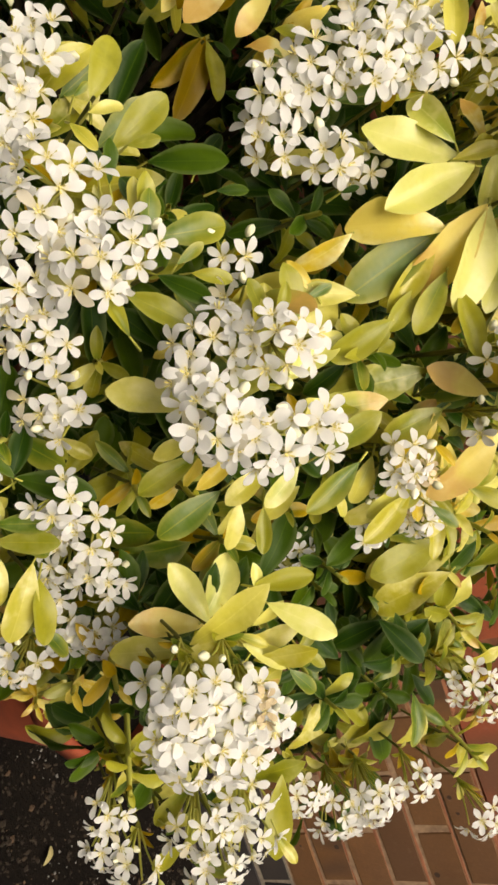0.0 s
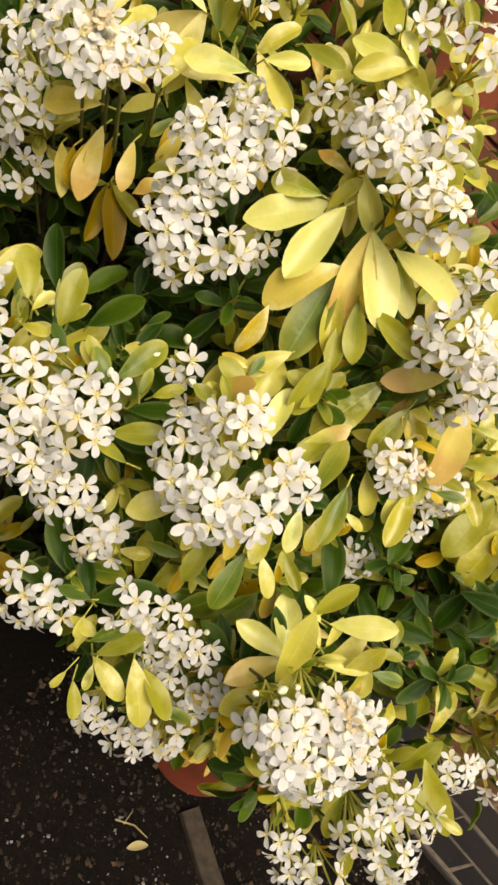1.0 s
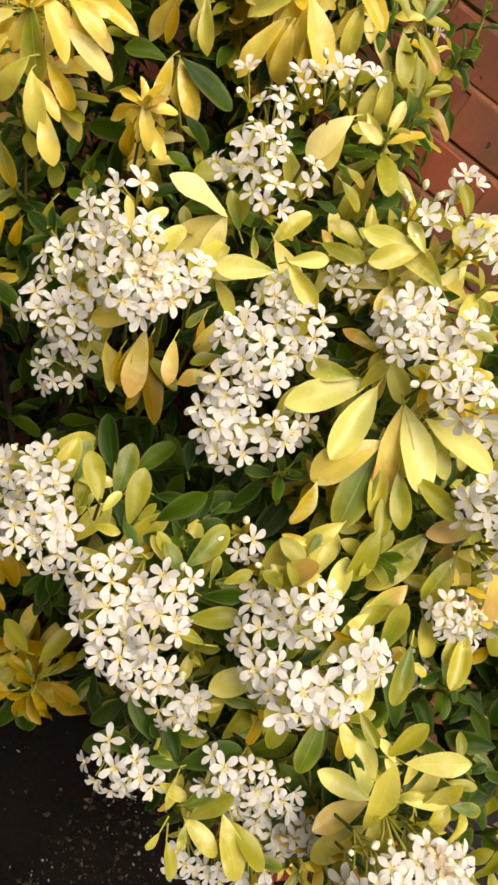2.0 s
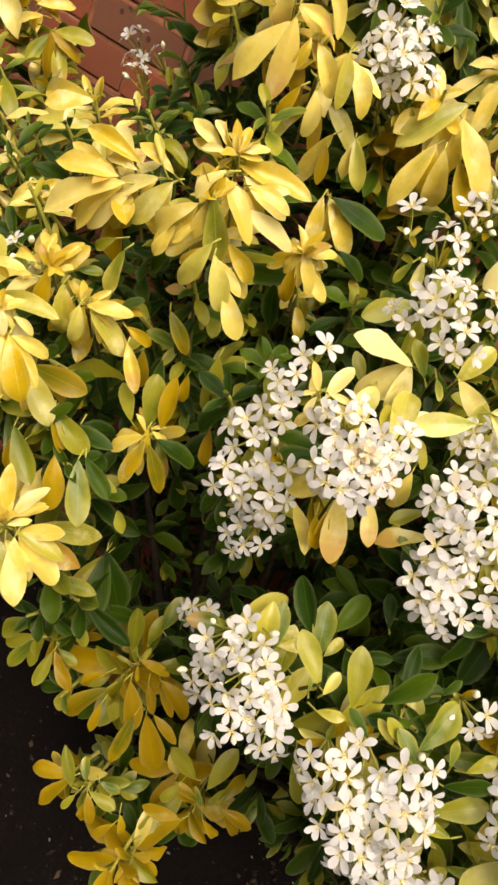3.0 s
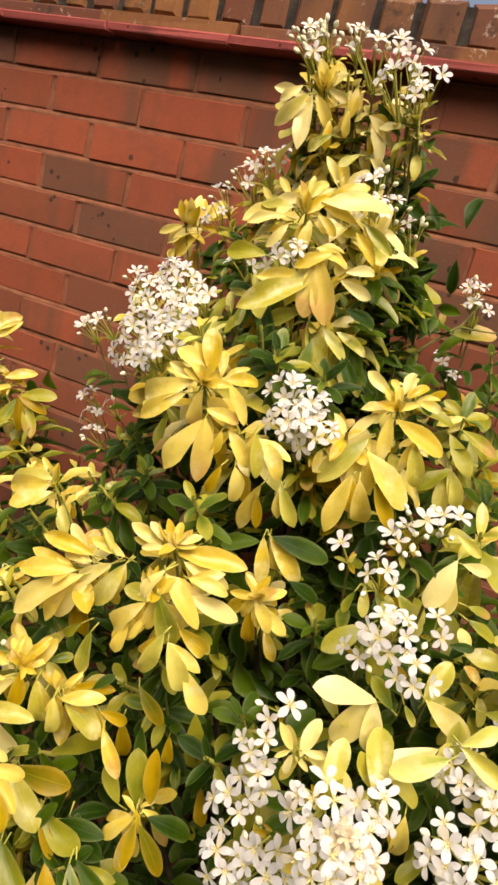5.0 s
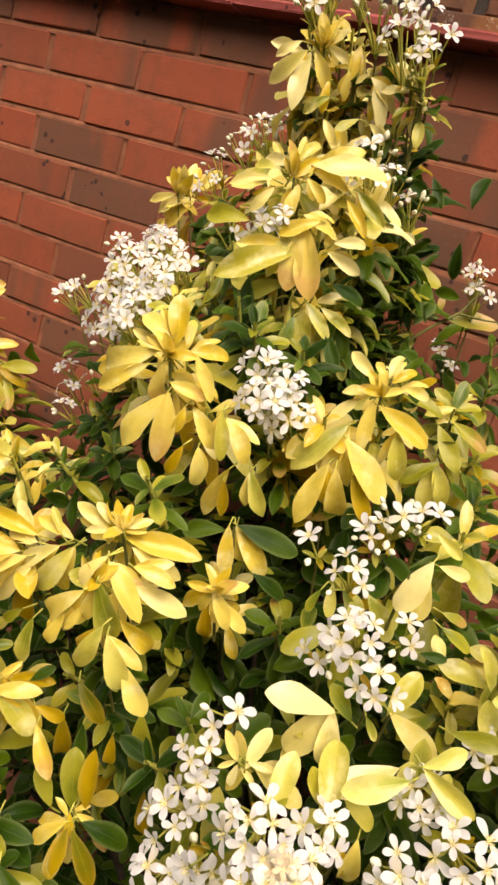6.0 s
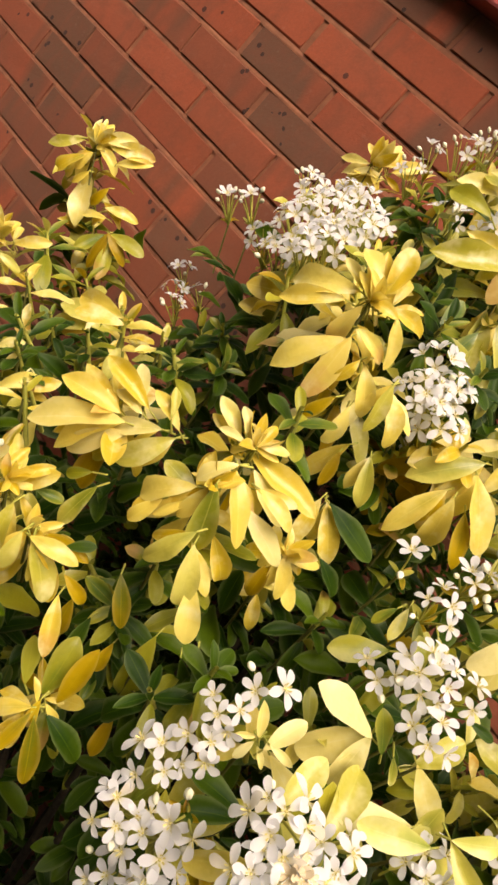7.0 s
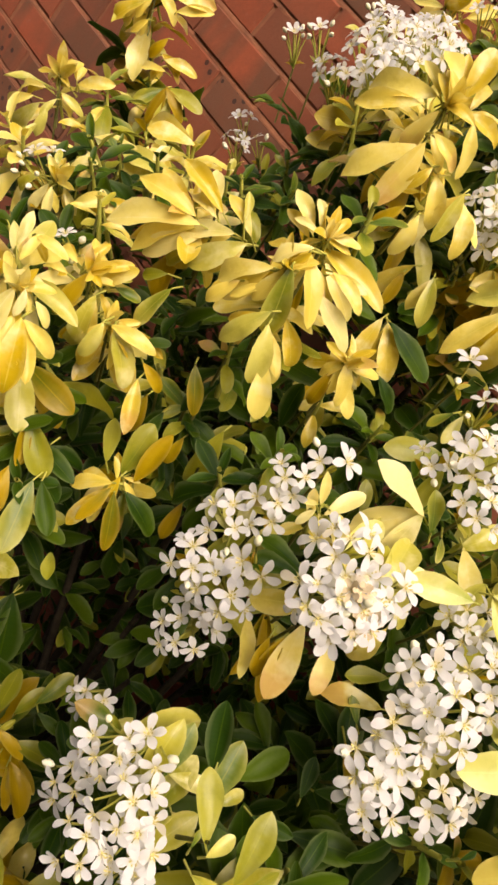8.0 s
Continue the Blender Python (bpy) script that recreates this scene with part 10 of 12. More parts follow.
spray_leaf(spray, (1.628, 0.854, 0.985), (-0.22, -0.65, -0.73), 0.016, 'gold', 'narrow', 0, (-0.33, -0.59, 0.95))
spray_leaf(spray, (1.630, 0.851, 0.991), (0.53, 0.23, 0.82), 0.022, 'pale', 'narrow', 1, (-0.39, -0.76, 1.10))
spray_leaf(spray, (1.653, 0.876, 1.016), (0.81, 0.23, 0.54), 0.024, 'lime', 'up', 0, (-0.53, -0.81, 1.03))
spray_leaf(spray, (1.663, 0.863, 1.012), (0.85, 0.34, 0.40), 0.027, 'lime', 'up', 4, (-0.26, -0.78, 0.92))
spray_leaf(spray, (1.602, 0.857, 1.010), (0.15, 0.46, 0.88), 0.041, 'lime', 'up', 3, (-0.35, -1.09, 1.32))
spray_leaf(spray, (1.602, 0.869, 1.015), (0.23, 0.37, 0.90), 0.021, 'lime', 'up', 4, (0.16, -1.14, 0.76))
spray_leaf(spray, (1.654, 0.856, 0.985), (0.83, -0.36, -0.42), 0.025, 'gold', 'narrow', 0, (0.02, -0.64, 0.80))
spray_leaf(spray, (1.647, 0.850, 0.991), (0.39, -0.68, -0.62), 0.031, 'pale', 'narrow', 0, (-0.37, -1.17, 1.07))
spray = leaf_spray(1.548, 0.796, 0.893)
spray_leaf(spray, (1.541, 0.799, 0.896), (0.85, -0.42, -0.31), 0.053, 'pale', 'up', 4, (0.27, -0.73, 1.25))
spray_leaf(spray, (1.519, 0.787, 0.875), (0.97, -0.17, 0.15), 0.041, 'pale', 'up', 4, (0.02, -0.58, 1.56))
spray_leaf(spray, (1.523, 0.775, 0.853), (0.83, -0.46, -0.32), 0.030, 'lime', 'up', 1, (0.05, -0.33, 1.10))
spray_leaf(spray, (1.504, 0.789, 0.877), (-0.00, -0.63, -0.78), 0.019, 'gold', 'droop', 4, (0.28, -0.57, 1.36))
spray_leaf(spray, (1.512, 0.790, 0.891), (0.75, 0.34, 0.56), 0.036, 'lime', 'up', 2, (-0.23, -0.74, 1.32))
spray_leaf(spray, (1.514, 0.774, 0.856), (0.15, -0.73, -0.67), 0.020, 'pale', 'droop', 1, (0.20, -0.79, 1.11))
spray_leaf(spray, (1.583, 0.797, 0.885), (0.90, 0.30, 0.31), 0.027, 'lime', 'up', 1, (-0.46, -0.52, 1.27))
spray_leaf(spray, (1.524, 0.782, 0.875), (0.54, -0.66, -0.52), 0.020, 'pale', 'up', 1, (0.08, -0.77, 1.10))
spray_leaf(spray, (1.552, 0.802, 0.893), (0.95, -0.29, 0.11), 0.043, 'lime', 'up', 4, (0.09, -0.43, 1.52))
spray_leaf(spray, (1.522, 0.790, 0.882), (0.36, 0.34, 0.87), 0.018, 'gold', 'droop', 1, (-0.11, -0.46, 1.55))
spray_leaf(spray, (1.505, 0.779, 0.876), (-0.29, 0.34, 0.89), 0.030, 'pale', 'droop', 2, (-0.25, -0.71, 1.50))
spray = leaf_spray(1.685, 1.049, 0.570)
spray_leaf(spray, (1.677, 1.042, 0.556), (0.42, -0.45, -0.79), 0.049, 'pale', 'droop', 4, (-0.41, -0.64, 1.37))
spray_leaf(spray, (1.691, 1.047, 0.558), (0.44, -0.54, -0.72), 0.030, 'pale', 'droop', 3, (-0.39, -0.52, 0.94))
spray_leaf(spray, (1.693, 1.055, 0.580), (0.56, -0.68, -0.47), 0.043, 'pale', 'droop', 4, (0.13, -0.70, 1.31))
spray_leaf(spray, (1.701, 1.065, 0.590), (0.93, -0.36, -0.05), 0.041, 'pale', 'droop', 1, (0.14, -1.02, 1.47))
spray_leaf(spray, (1.713, 1.071, 0.593), (0.91, -0.40, -0.07), 0.047, 'pale', 'droop', 4, (-0.44, -0.46, 1.20))
spray_leaf(spray, (1.714, 1.080, 0.616), (0.93, -0.20, -0.30), 0.050, 'pale', 'droop', 2, (-0.34, -0.94, 0.98))
spray_leaf(spray, (1.744, 1.076, 0.602), (0.71, -0.46, -0.54), 0.050, 'gold', 'droop', 4, (0.01, -0.54, 0.85))
spray_leaf(spray, (1.725, 1.079, 0.623), (0.99, 0.11, 0.08), 0.049, 'pale', 'droop', 5, (-0.34, -0.72, 1.53))
spray_leaf(spray, (1.675, 1.047, 0.576), (0.12, -0.61, -0.79), 0.038, 'pale', 'droop', 0, (0.06, -0.98, 1.42))
spray_leaf(spray, (1.709, 1.061, 0.579), (0.62, -0.52, -0.58), 0.041, 'pale', 'droop', 3, (-0.45, -0.60, 0.87))
spray_leaf(spray, (1.745, 1.064, 0.583), (0.42, -0.60, -0.68), 0.030, 'gold', 'droop', 2, (-0.04, -0.85, 1.23))
spray_leaf(spray, (1.749, 1.074, 0.595), (0.99, -0.09, -0.04), 0.040, 'gold', 'droop', 3, (-0.48, -0.42, 0.98))
spray_leaf(spray, (1.742, 1.086, 0.614), (0.95, -0.16, -0.27), 0.044, 'pale', 'droop', 0, (0.07, -0.86, 1.30))
spray_leaf(spray, (1.682, 1.062, 0.577), (0.64, 0.16, 0.75), 0.038, 'pale', 'droop', 0, (0.04, -0.94, 1.44))
spray_leaf(spray, (1.790, 1.083, 0.621), (0.90, -0.42, -0.08), 0.023, 'pale', 'up', 0, (-0.61, -0.52, 1.06))
spray = leaf_spray(1.770, 1.040, 0.891)
spray_leaf(spray, (1.785, 1.055, 0.911), (-0.66, 0.11, 0.75), 0.026, 'lime', 'up', 2, (-0.12, -0.58, 1.17))
spray_leaf(spray, (1.753, 1.039, 0.886), (0.75, 0.11, 0.65), 0.050, 'lime', 'up', 4, (-0.58, -0.84, 0.92))
spray_leaf(spray, (1.774, 1.064, 0.937), (0.92, 0.26, 0.28), 0.055, 'lime', 'up', 3, (-0.05, -0.92, 1.11))
spray_leaf(spray, (1.813, 1.086, 0.957), (1.00, 0.03, -0.02), 0.062, 'green', 'up', 4, (-0.62, -0.96, 0.83))
spray_leaf(spray, (1.780, 1.044, 0.887), (-0.90, -0.28, -0.34), 0.050, 'lime', 'up', 1, (-0.66, -0.81, 1.27))
spray_leaf(spray, (1.807, 1.046, 0.906), (-0.99, -0.11, -0.09), 0.031, 'lime', 'up', 1, (-0.24, -0.92, 0.70))
spray_leaf(spray, (1.832, 1.059, 0.914), (0.99, -0.12, 0.04), 0.044, 'shaded_gold', 'droop', 2, (-0.57, -0.74, 0.83))
spray_leaf(spray, (1.848, 1.073, 0.945), (0.47, -0.69, -0.55), 0.038, 'shaded_gold', 'droop', 4, (-0.64, -1.19, 1.08))
spray_leaf(spray, (1.837, 1.068, 0.927), (0.98, -0.20, -0.04), 0.041, 'shaded_gold', 'droop', 4, (-0.57, -1.15, 1.26))
spray_leaf(spray, (1.817, 1.051, 0.897), (0.48, 0.52, 0.71), 0.034, 'pale', 'up', 0, (-0.48, -0.87, 1.26))
spray_leaf(spray, (1.753, 1.063, 0.929), (-0.91, 0.02, 0.42), 0.049, 'green', 'up', 3, (-0.06, -0.65, 0.76))
spray_leaf(spray, (1.740, 1.078, 0.955), (1.00, -0.05, -0.06), 0.055, 'green', 'up', 2, (-0.14, -1.03, 0.84))
spray_leaf(spray, (1.738, 1.078, 0.957), (0.88, -0.04, 0.48), 0.030, 'green', 'up', 2, (-0.23, -1.00, 1.17))
spray_leaf(spray, (1.742, 1.125, 1.015), (0.38, -0.62, -0.68), 0.068, 'green', 'up', 1, (-0.18, -1.29, 0.84))
spray_leaf(spray, (1.749, 1.130, 1.029), (0.87, -0.24, -0.43), 0.039, 'green', 'up', 0, (-0.31, -0.70, 0.80))
spray_leaf(spray, (1.741, 1.091, 0.975), (-0.96, -0.23, -0.17), 0.028, 'green', 'up', 0, (-0.46, -1.03, 0.80))
spray_leaf(spray, (1.759, 1.016, 0.862), (0.05, -0.58, -0.81), 0.058, 'pale', 'up', 2, (-0.18, -0.93, 1.29))
spray_leaf(spray, (1.796, 1.036, 0.888), (-0.75, -0.54, -0.38), 0.036, 'pale', 'up', 2, (-0.32, -1.11, 0.69))
spray = leaf_spray(1.761, 0.865, 0.871)
spray_leaf(spray, (1.750, 0.879, 0.886), (0.43, -0.52, -0.74), 0.039, 'lime', 'up', 3, (-0.64, -0.75, 1.15))
spray_leaf(spray, (1.769, 0.874, 0.878), (-0.39, -0.68, -0.62), 0.019, 'pale', 'droop', 5, (-0.44, -0.42, 1.08))
spray_leaf(spray, (1.766, 0.860, 0.867), (0.26, 0.52, 0.81), 0.024, 'pale', 'droop', 0, (-0.54, -0.89, 0.91))
spray_leaf(spray, (1.814, 0.910, 0.925), (0.93, -0.00, 0.36), 0.026, 'pale', 'up', 3, (-0.59, -0.90, 0.86))
spray_leaf(spray, (1.723, 0.859, 0.873), (0.76, -0.34, -0.55), 0.039, 'green', 'up', 2, (-0.33, -0.74, 0.97))
spray_leaf(spray, (1.732, 0.858, 0.869), (-0.30, 0.40, 0.86), 0.023, 'green', 'up', 4, (-0.49, -0.59, 1.51))
spray_leaf(spray, (1.731, 0.874, 0.878), (-0.31, -0.61, -0.73), 0.024, 'green', 'up', 2, (-0.16, -0.41, 0.96))
spray_leaf(spray, (1.787, 0.865, 0.873), (0.27, -0.62, -0.73), 0.030, 'lime', 'up', 4, (-0.66, -0.40, 1.44))
spray_leaf(spray, (1.815, 0.867, 0.876), (0.99, -0.05, 0.11), 0.026, 'pale', 'up', 4, (-0.30, -0.82, 0.85))
spray_leaf(spray, (1.803, 0.867, 0.874), (0.50, 0.31, 0.81), 0.031, 'lime', 'up', 1, (-0.23, -0.42, 0.93))
spray_leaf(spray, (1.804, 0.852, 0.851), (0.93, -0.26, 0.24), 0.014, 'lime', 'up', 2, (-0.35, -0.38, 1.36))
spray_leaf(spray, (1.788, 0.886, 0.902), (1.00, 0.05, -0.05), 0.023, 'pale', 'droop', 1, (-0.38, -0.43, 1.35))
spray = leaf_spray(0.307, 1.360, 1.271)
spray_leaf(spray, (0.304, 1.363, 1.271), (0.76, -0.65, 0.02), 0.035, 'gold', 'narrow', 2, (0.42, -0.90, -0.14))
spray_leaf(spray, (0.305, 1.362, 1.268), (0.40, -0.37, 0.83), 0.039, 'gold', 'narrow', 2, (0.40, -0.47, -0.39))
spray_leaf(spray, (0.305, 1.362, 1.268), (0.54, -0.45, 0.71), 0.052, 'gold', 'narrow', 0, (1.08, -1.09, 0.37))
spray_leaf(spray, (0.308, 1.361, 1.267), (-0.11, -0.27, 0.96), 0.038, 'gold', 'narrow', 0, (1.31, -0.85, -0.14))
spray_leaf(spray, (0.308, 1.362, 1.268), (-0.25, -0.58, 0.77), 0.036, 'gold', 'narrow', 1, (0.82, -0.88, 0.52))
spray_leaf(spray, (0.308, 1.360, 1.267), (-0.18, 0.11, 0.98), 0.050, 'gold', 'narrow', 1, (0.62, -0.95, -0.08))
spray_leaf(spray, (0.305, 1.362, 1.269), (0.62, -0.47, 0.63), 0.050, 'gold', 'narrow', 1, (0.52, -1.30, 0.53))
spray_leaf(spray, (0.305, 1.359, 1.268), (0.57, 0.27, 0.77), 0.035, 'gold', 'narrow', 0, (1.33, -1.04, -0.19))
spray_leaf(spray, (0.285, 1.354, 1.260), (-0.35, -0.65, -0.67), 0.060, 'pale', 'droop', 0, (0.70, -0.94, 0.28))
spray_leaf(spray, (0.310, 1.351, 1.245), (-0.18, -0.61, -0.77), 0.063, 'gold', 'droop', 5, (0.46, -0.60, 0.71))
spray_leaf(spray, (0.303, 1.358, 1.244), (0.02, -0.42, -0.91), 0.054, 'gold', 'droop', 5, (0.28, -0.98, 0.42))
spray_leaf(spray, (0.316, 1.361, 1.273), (-0.95, -0.24, 0.18), 0.050, 'cream', 'droop', 4, (0.86, -1.04, 0.36))
spray_leaf(spray, (0.310, 1.367, 1.273), (-0.86, -0.10, 0.50), 0.040, 'gold', 'droop', 5, (0.82, -1.36, 0.39))
spray_leaf(spray, (0.308, 1.359, 1.280), (0.65, 0.22, 0.73), 0.068, 'cream', 'droop', 5, (0.71, -0.86, 0.64))
spray_leaf(spray, (0.301, 1.365, 1.280), (0.81, 0.36, 0.47), 0.052, 'gold', 'droop', 1, (0.71, -1.06, 0.30))
spray_leaf(spray, (0.321, 1.372, 1.282), (0.82, 0.18, 0.55), 0.080, 'gold', 'droop', 2, (0.94, -0.90, 0.51))
spray_leaf(spray, (0.345, 1.380, 1.270), (0.65, 0.30, 0.70), 0.062, 'gold', 'droop', 3, (0.63, -1.03, 0.34))
spray_leaf(spray, (0.305, 1.363, 1.271), (0.99, 0.14, 0.03), 0.059, 'gold', 'droop', 2, (1.00, -0.54, 0.71))
spray_leaf(spray, (0.314, 1.357, 1.257), (0.04, -0.42, -0.91), 0.041, 'gold', 'droop', 4, (0.50, -1.08, 0.35))
spray_leaf(spray, (0.307, 1.363, 1.256), (-0.26, -0.70, -0.66), 0.028, 'gold', 'droop', 3, (0.29, -0.91, 0.05))
spray_leaf(spray, (0.297, 1.359, 1.279), (-0.79, -0.05, 0.61), 0.030, 'gold', 'droop', 5, (0.62, -0.78, 0.37))
spray_leaf(spray, (0.299, 1.360, 1.287), (-0.29, -0.03, 0.96), 0.027, 'gold', 'droop', 0, (0.97, -1.09, 0.82))
spray_leaf(spray, (0.293, 1.366, 1.286), (-0.51, -0.27, 0.82), 0.020, 'gold', 'droop', 1, (0.93, -1.03, 0.45))
spray_leaf(spray, (0.334, 1.355, 1.232), (-0.09, -0.35, -0.93), 0.035, 'gold', 'droop', 3, (0.65, -0.50, 0.62))
spray_leaf(spray, (0.327, 1.361, 1.231), (0.28, 0.02, -0.96), 0.028, 'gold', 'droop', 0, (0.77, -0.74, 0.39))
spray_leaf(spray, (0.369, 1.376, 1.235), (0.15, -0.43, -0.89), 0.045, 'shaded_gold', 'droop', 2, (0.80, -0.87, 0.62))
spray_leaf(spray, (0.396, 1.368, 1.210), (0.79, 0.32, 0.52), 0.060, 'gold', 'droop', 1, (0.49, -0.68, 0.71))
spray_leaf(spray, (0.390, 1.374, 1.209), (0.92, 0.37, 0.11), 0.043, 'gold', 'droop', 1, (0.50, -0.31, 0.88))
spray_leaf(spray, (0.385, 1.370, 1.214), (0.96, 0.24, 0.15), 0.043, 'shaded_gold', 'droop', 2, (0.33, -1.11, 0.76))
spray_leaf(spray, (0.409, 1.371, 1.200), (-0.71, -0.57, -0.42), 0.045, 'gold', 'droop', 1, (0.53, -0.57, 0.51))
spray_leaf(spray, (0.403, 1.377, 1.198), (-0.47, -0.43, -0.77), 0.033, 'gold', 'droop', 2, (0.15, -0.28, 0.24))
spray_leaf(spray, (0.427, 1.378, 1.182), (-0.09, -0.60, -0.79), 0.060, 'lime', 'up', 3, (0.50, -0.78, 0.74))
spray_leaf(spray, (0.431, 1.373, 1.187), (0.34, -0.21, -0.92), 0.068, 'shaded_gold', 'droop', 3, (0.70, -0.87, 0.95))
spray_leaf(spray, (0.438, 1.382, 1.178), (0.59, -0.25, -0.77), 0.070, 'lime', 'up', 3, (0.57, -0.68, 0.50))
spray_leaf(spray, (0.430, 1.372, 1.186), (0.97, 0.13, -0.19), 0.061, 'shaded_gold', 'droop', 4, (0.39, -1.16, 0.83))
spray_leaf(spray, (0.431, 1.378, 1.188), (0.93, 0.25, 0.26), 0.066, 'lime', 'up', 1, (0.63, -0.99, 0.76))
spray = leaf_spray(0.507, 1.132, 1.133)
spray_leaf(spray, (0.505, 1.133, 1.130), (0.61, -0.11, 0.78), 0.029, 'gold', 'narrow', 0, (0.85, -0.72, 0.20))
spray_leaf(spray, (0.507, 1.134, 1.130), (-0.03, -0.53, 0.85), 0.045, 'gold', 'narrow', 0, (0.61, -0.57, 0.33))
spray_leaf(spray, (0.507, 1.131, 1.129), (0.03, 0.33, 0.94), 0.041, 'gold', 'narrow', 2, (0.39, -1.02, -0.26))
spray_leaf(spray, (0.505, 1.134, 1.131), (0.67, -0.50, 0.55), 0.041, 'gold', 'narrow', 1, (1.16, -1.09, 0.62))
spray_leaf(spray, (0.506, 1.132, 1.129), (0.34, -0.01, 0.94), 0.032, 'gold', 'narrow', 0, (0.47, -0.70, 0.04))
spray_leaf(spray, (0.506, 1.133, 1.129), (0.20, -0.18, 0.96), 0.033, 'gold', 'narrow', 2, (0.35, -0.90, 0.63))
spray_leaf(spray, (0.506, 1.134, 1.130), (0.37, -0.44, 0.82), 0.030, 'gold', 'narrow', 2, (1.03, -0.12, 0.41))
spray_leaf(spray, (0.507, 1.136, 1.132), (0.05, -0.95, 0.32), 0.034, 'gold', 'narrow', 1, (0.41, -1.03, 0.30))
spray_leaf(spray, (0.505, 1.137, 1.138), (-0.73, -0.14, 0.67), 0.026, 'gold', 'droop', 1, (0.48, -0.68, 0.45))
spray_leaf(spray, (0.508, 1.127, 1.133), (-0.67, -0.61, -0.42), 0.027, 'gold', 'droop', 0, (0.42, -0.88, 0.92))
spray_leaf(spray, (0.501, 1.133, 1.131), (-0.38, -0.45, -0.81), 0.020, 'gold', 'droop', 2, (0.41, -1.16, 1.16))
spray_leaf(spray, (0.508, 1.124, 1.110), (-0.81, -0.40, -0.42), 0.053, 'gold', 'droop', 5, (0.62, -0.60, 1.06))
spray_leaf(spray, (0.501, 1.129, 1.107), (-0.66, -0.34, -0.67), 0.036, 'gold', 'droop', 4, (0.82, -0.97, 1.13))
spray_leaf(spray, (0.527, 1.140, 1.143), (-0.36, 0.11, 0.93), 0.027, 'gold', 'droop', 2, (0.39, -0.71, 0.53))
spray_leaf(spray, (0.520, 1.146, 1.141), (-0.64, -0.26, 0.72), 0.020, 'gold', 'droop', 4, (0.16, -0.89, 0.36))
spray_leaf(spray, (0.531, 1.140, 1.141), (0.60, 0.19, 0.78), 0.050, 'gold', 'droop', 1, (0.44, -1.10, 0.38))
spray_leaf(spray, (0.523, 1.140, 1.131), (-0.91, -0.38, 0.17), 0.043, 'gold', 'droop', 1, (0.84, -1.08, 0.88))
spray_leaf(spray, (0.517, 1.146, 1.128), (-0.87, -0.46, -0.16), 0.036, 'gold', 'droop', 5, (0.59, -1.17, 0.58))
spray_leaf(spray, (0.527, 1.131, 1.121), (0.92, 0.39, 0.06), 0.038, 'pale', 'droop', 4, (1.01, -0.48, 0.51))
spray_leaf(spray, (0.521, 1.137, 1.118), (0.93, 0.27, -0.27), 0.031, 'gold', 'droop', 0, (0.73, -0.46, 0.75))
spray_leaf(spray, (0.527, 1.130, 1.110), (0.25, -0.54, -0.80), 0.030, 'pale', 'droop', 0, (0.58, -0.82, 0.77))
spray_leaf(spray, (0.504, 1.119, 1.091), (-0.21, -0.71, -0.67), 0.039, 'gold', 'droop', 2, (0.71, -0.53, 0.49))
spray_leaf(spray, (0.521, 1.118, 1.093), (-0.02, -0.30, -0.95), 0.059, 'pale', 'droop', 2, (0.86, -0.97, 0.81))
spray_leaf(spray, (0.530, 1.124, 1.095), (0.60, -0.30, -0.74), 0.040, 'pale', 'droop', 5, (0.69, -0.85, 0.86))
spray = leaf_spray(0.788, 0.950, 1.132)
spray_leaf(spray, (0.786, 0.952, 1.131), (0.65, -0.61, 0.45), 0.028, 'gold', 'narrow', 1, (0.37, -0.91, 0.03))
spray_leaf(spray, (0.787, 0.953, 1.130), (0.32, -0.72, 0.61), 0.025, 'gold', 'narrow', 1, (0.64, -0.49, 0.69))
spray_leaf(spray, (0.790, 0.952, 1.130), (-0.34, -0.65, 0.68), 0.026, 'gold', 'narrow', 2, (0.58, -0.07, -0.01))
spray_leaf(spray, (0.788, 0.950, 1.128), (0.04, -0.12, 0.99), 0.024, 'gold', 'narrow', 1, (0.33, -0.36, 0.29))
spray_leaf(spray, (0.785, 0.950, 1.130), (0.88, -0.00, 0.47), 0.025, 'gold', 'narrow', 0, (-0.10, -0.79, 0.62))
spray_leaf(spray, (0.788, 0.952, 1.129), (0.16, -0.61, 0.77), 0.023, 'gold', 'narrow', 0, (0.80, 0.05, 0.49))
spray_leaf(spray, (0.786, 0.951, 1.130), (0.57, -0.43, 0.70), 0.030, 'gold', 'narrow', 2, (0.32, -0.42, -0.04))
spray_leaf(spray, (0.787, 0.952, 1.129), (0.36, -0.51, 0.78), 0.021, 'gold', 'narrow', 2, (0.35, -0.31, -0.11))
spray_leaf(spray, (0.803, 0.957, 1.142), (-0.07, 0.16, 0.98), 0.021, 'gold', 'droop', 0, (0.38, -1.11, 0.86))
spray_leaf(spray, (0.787, 0.953, 1.150), (0.31, 0.21, 0.93), 0.027, 'cream', 'droop', 5, (0.33, -0.65, 1.10))
spray_leaf(spray, (0.783, 0.949, 1.123), (0.14, -0.24, -0.96), 0.034, 'cream', 'droop', 0, (0.38, -0.93, 1.03))
spray_leaf(spray, (0.777, 0.955, 1.120), (0.46, 0.08, -0.89), 0.026, 'gold', 'droop', 4, (0.52, -0.96, 1.40))
spray_leaf(spray, (0.793, 0.944, 1.127), (0.65, -0.18, -0.74), 0.030, 'cream', 'droop', 3, (0.32, -0.65, 0.56))
spray_leaf(spray, (0.788, 0.950, 1.123), (0.86, 0.16, -0.48), 0.023, 'gold', 'droop', 4, (0.25, -0.67, 0.62))
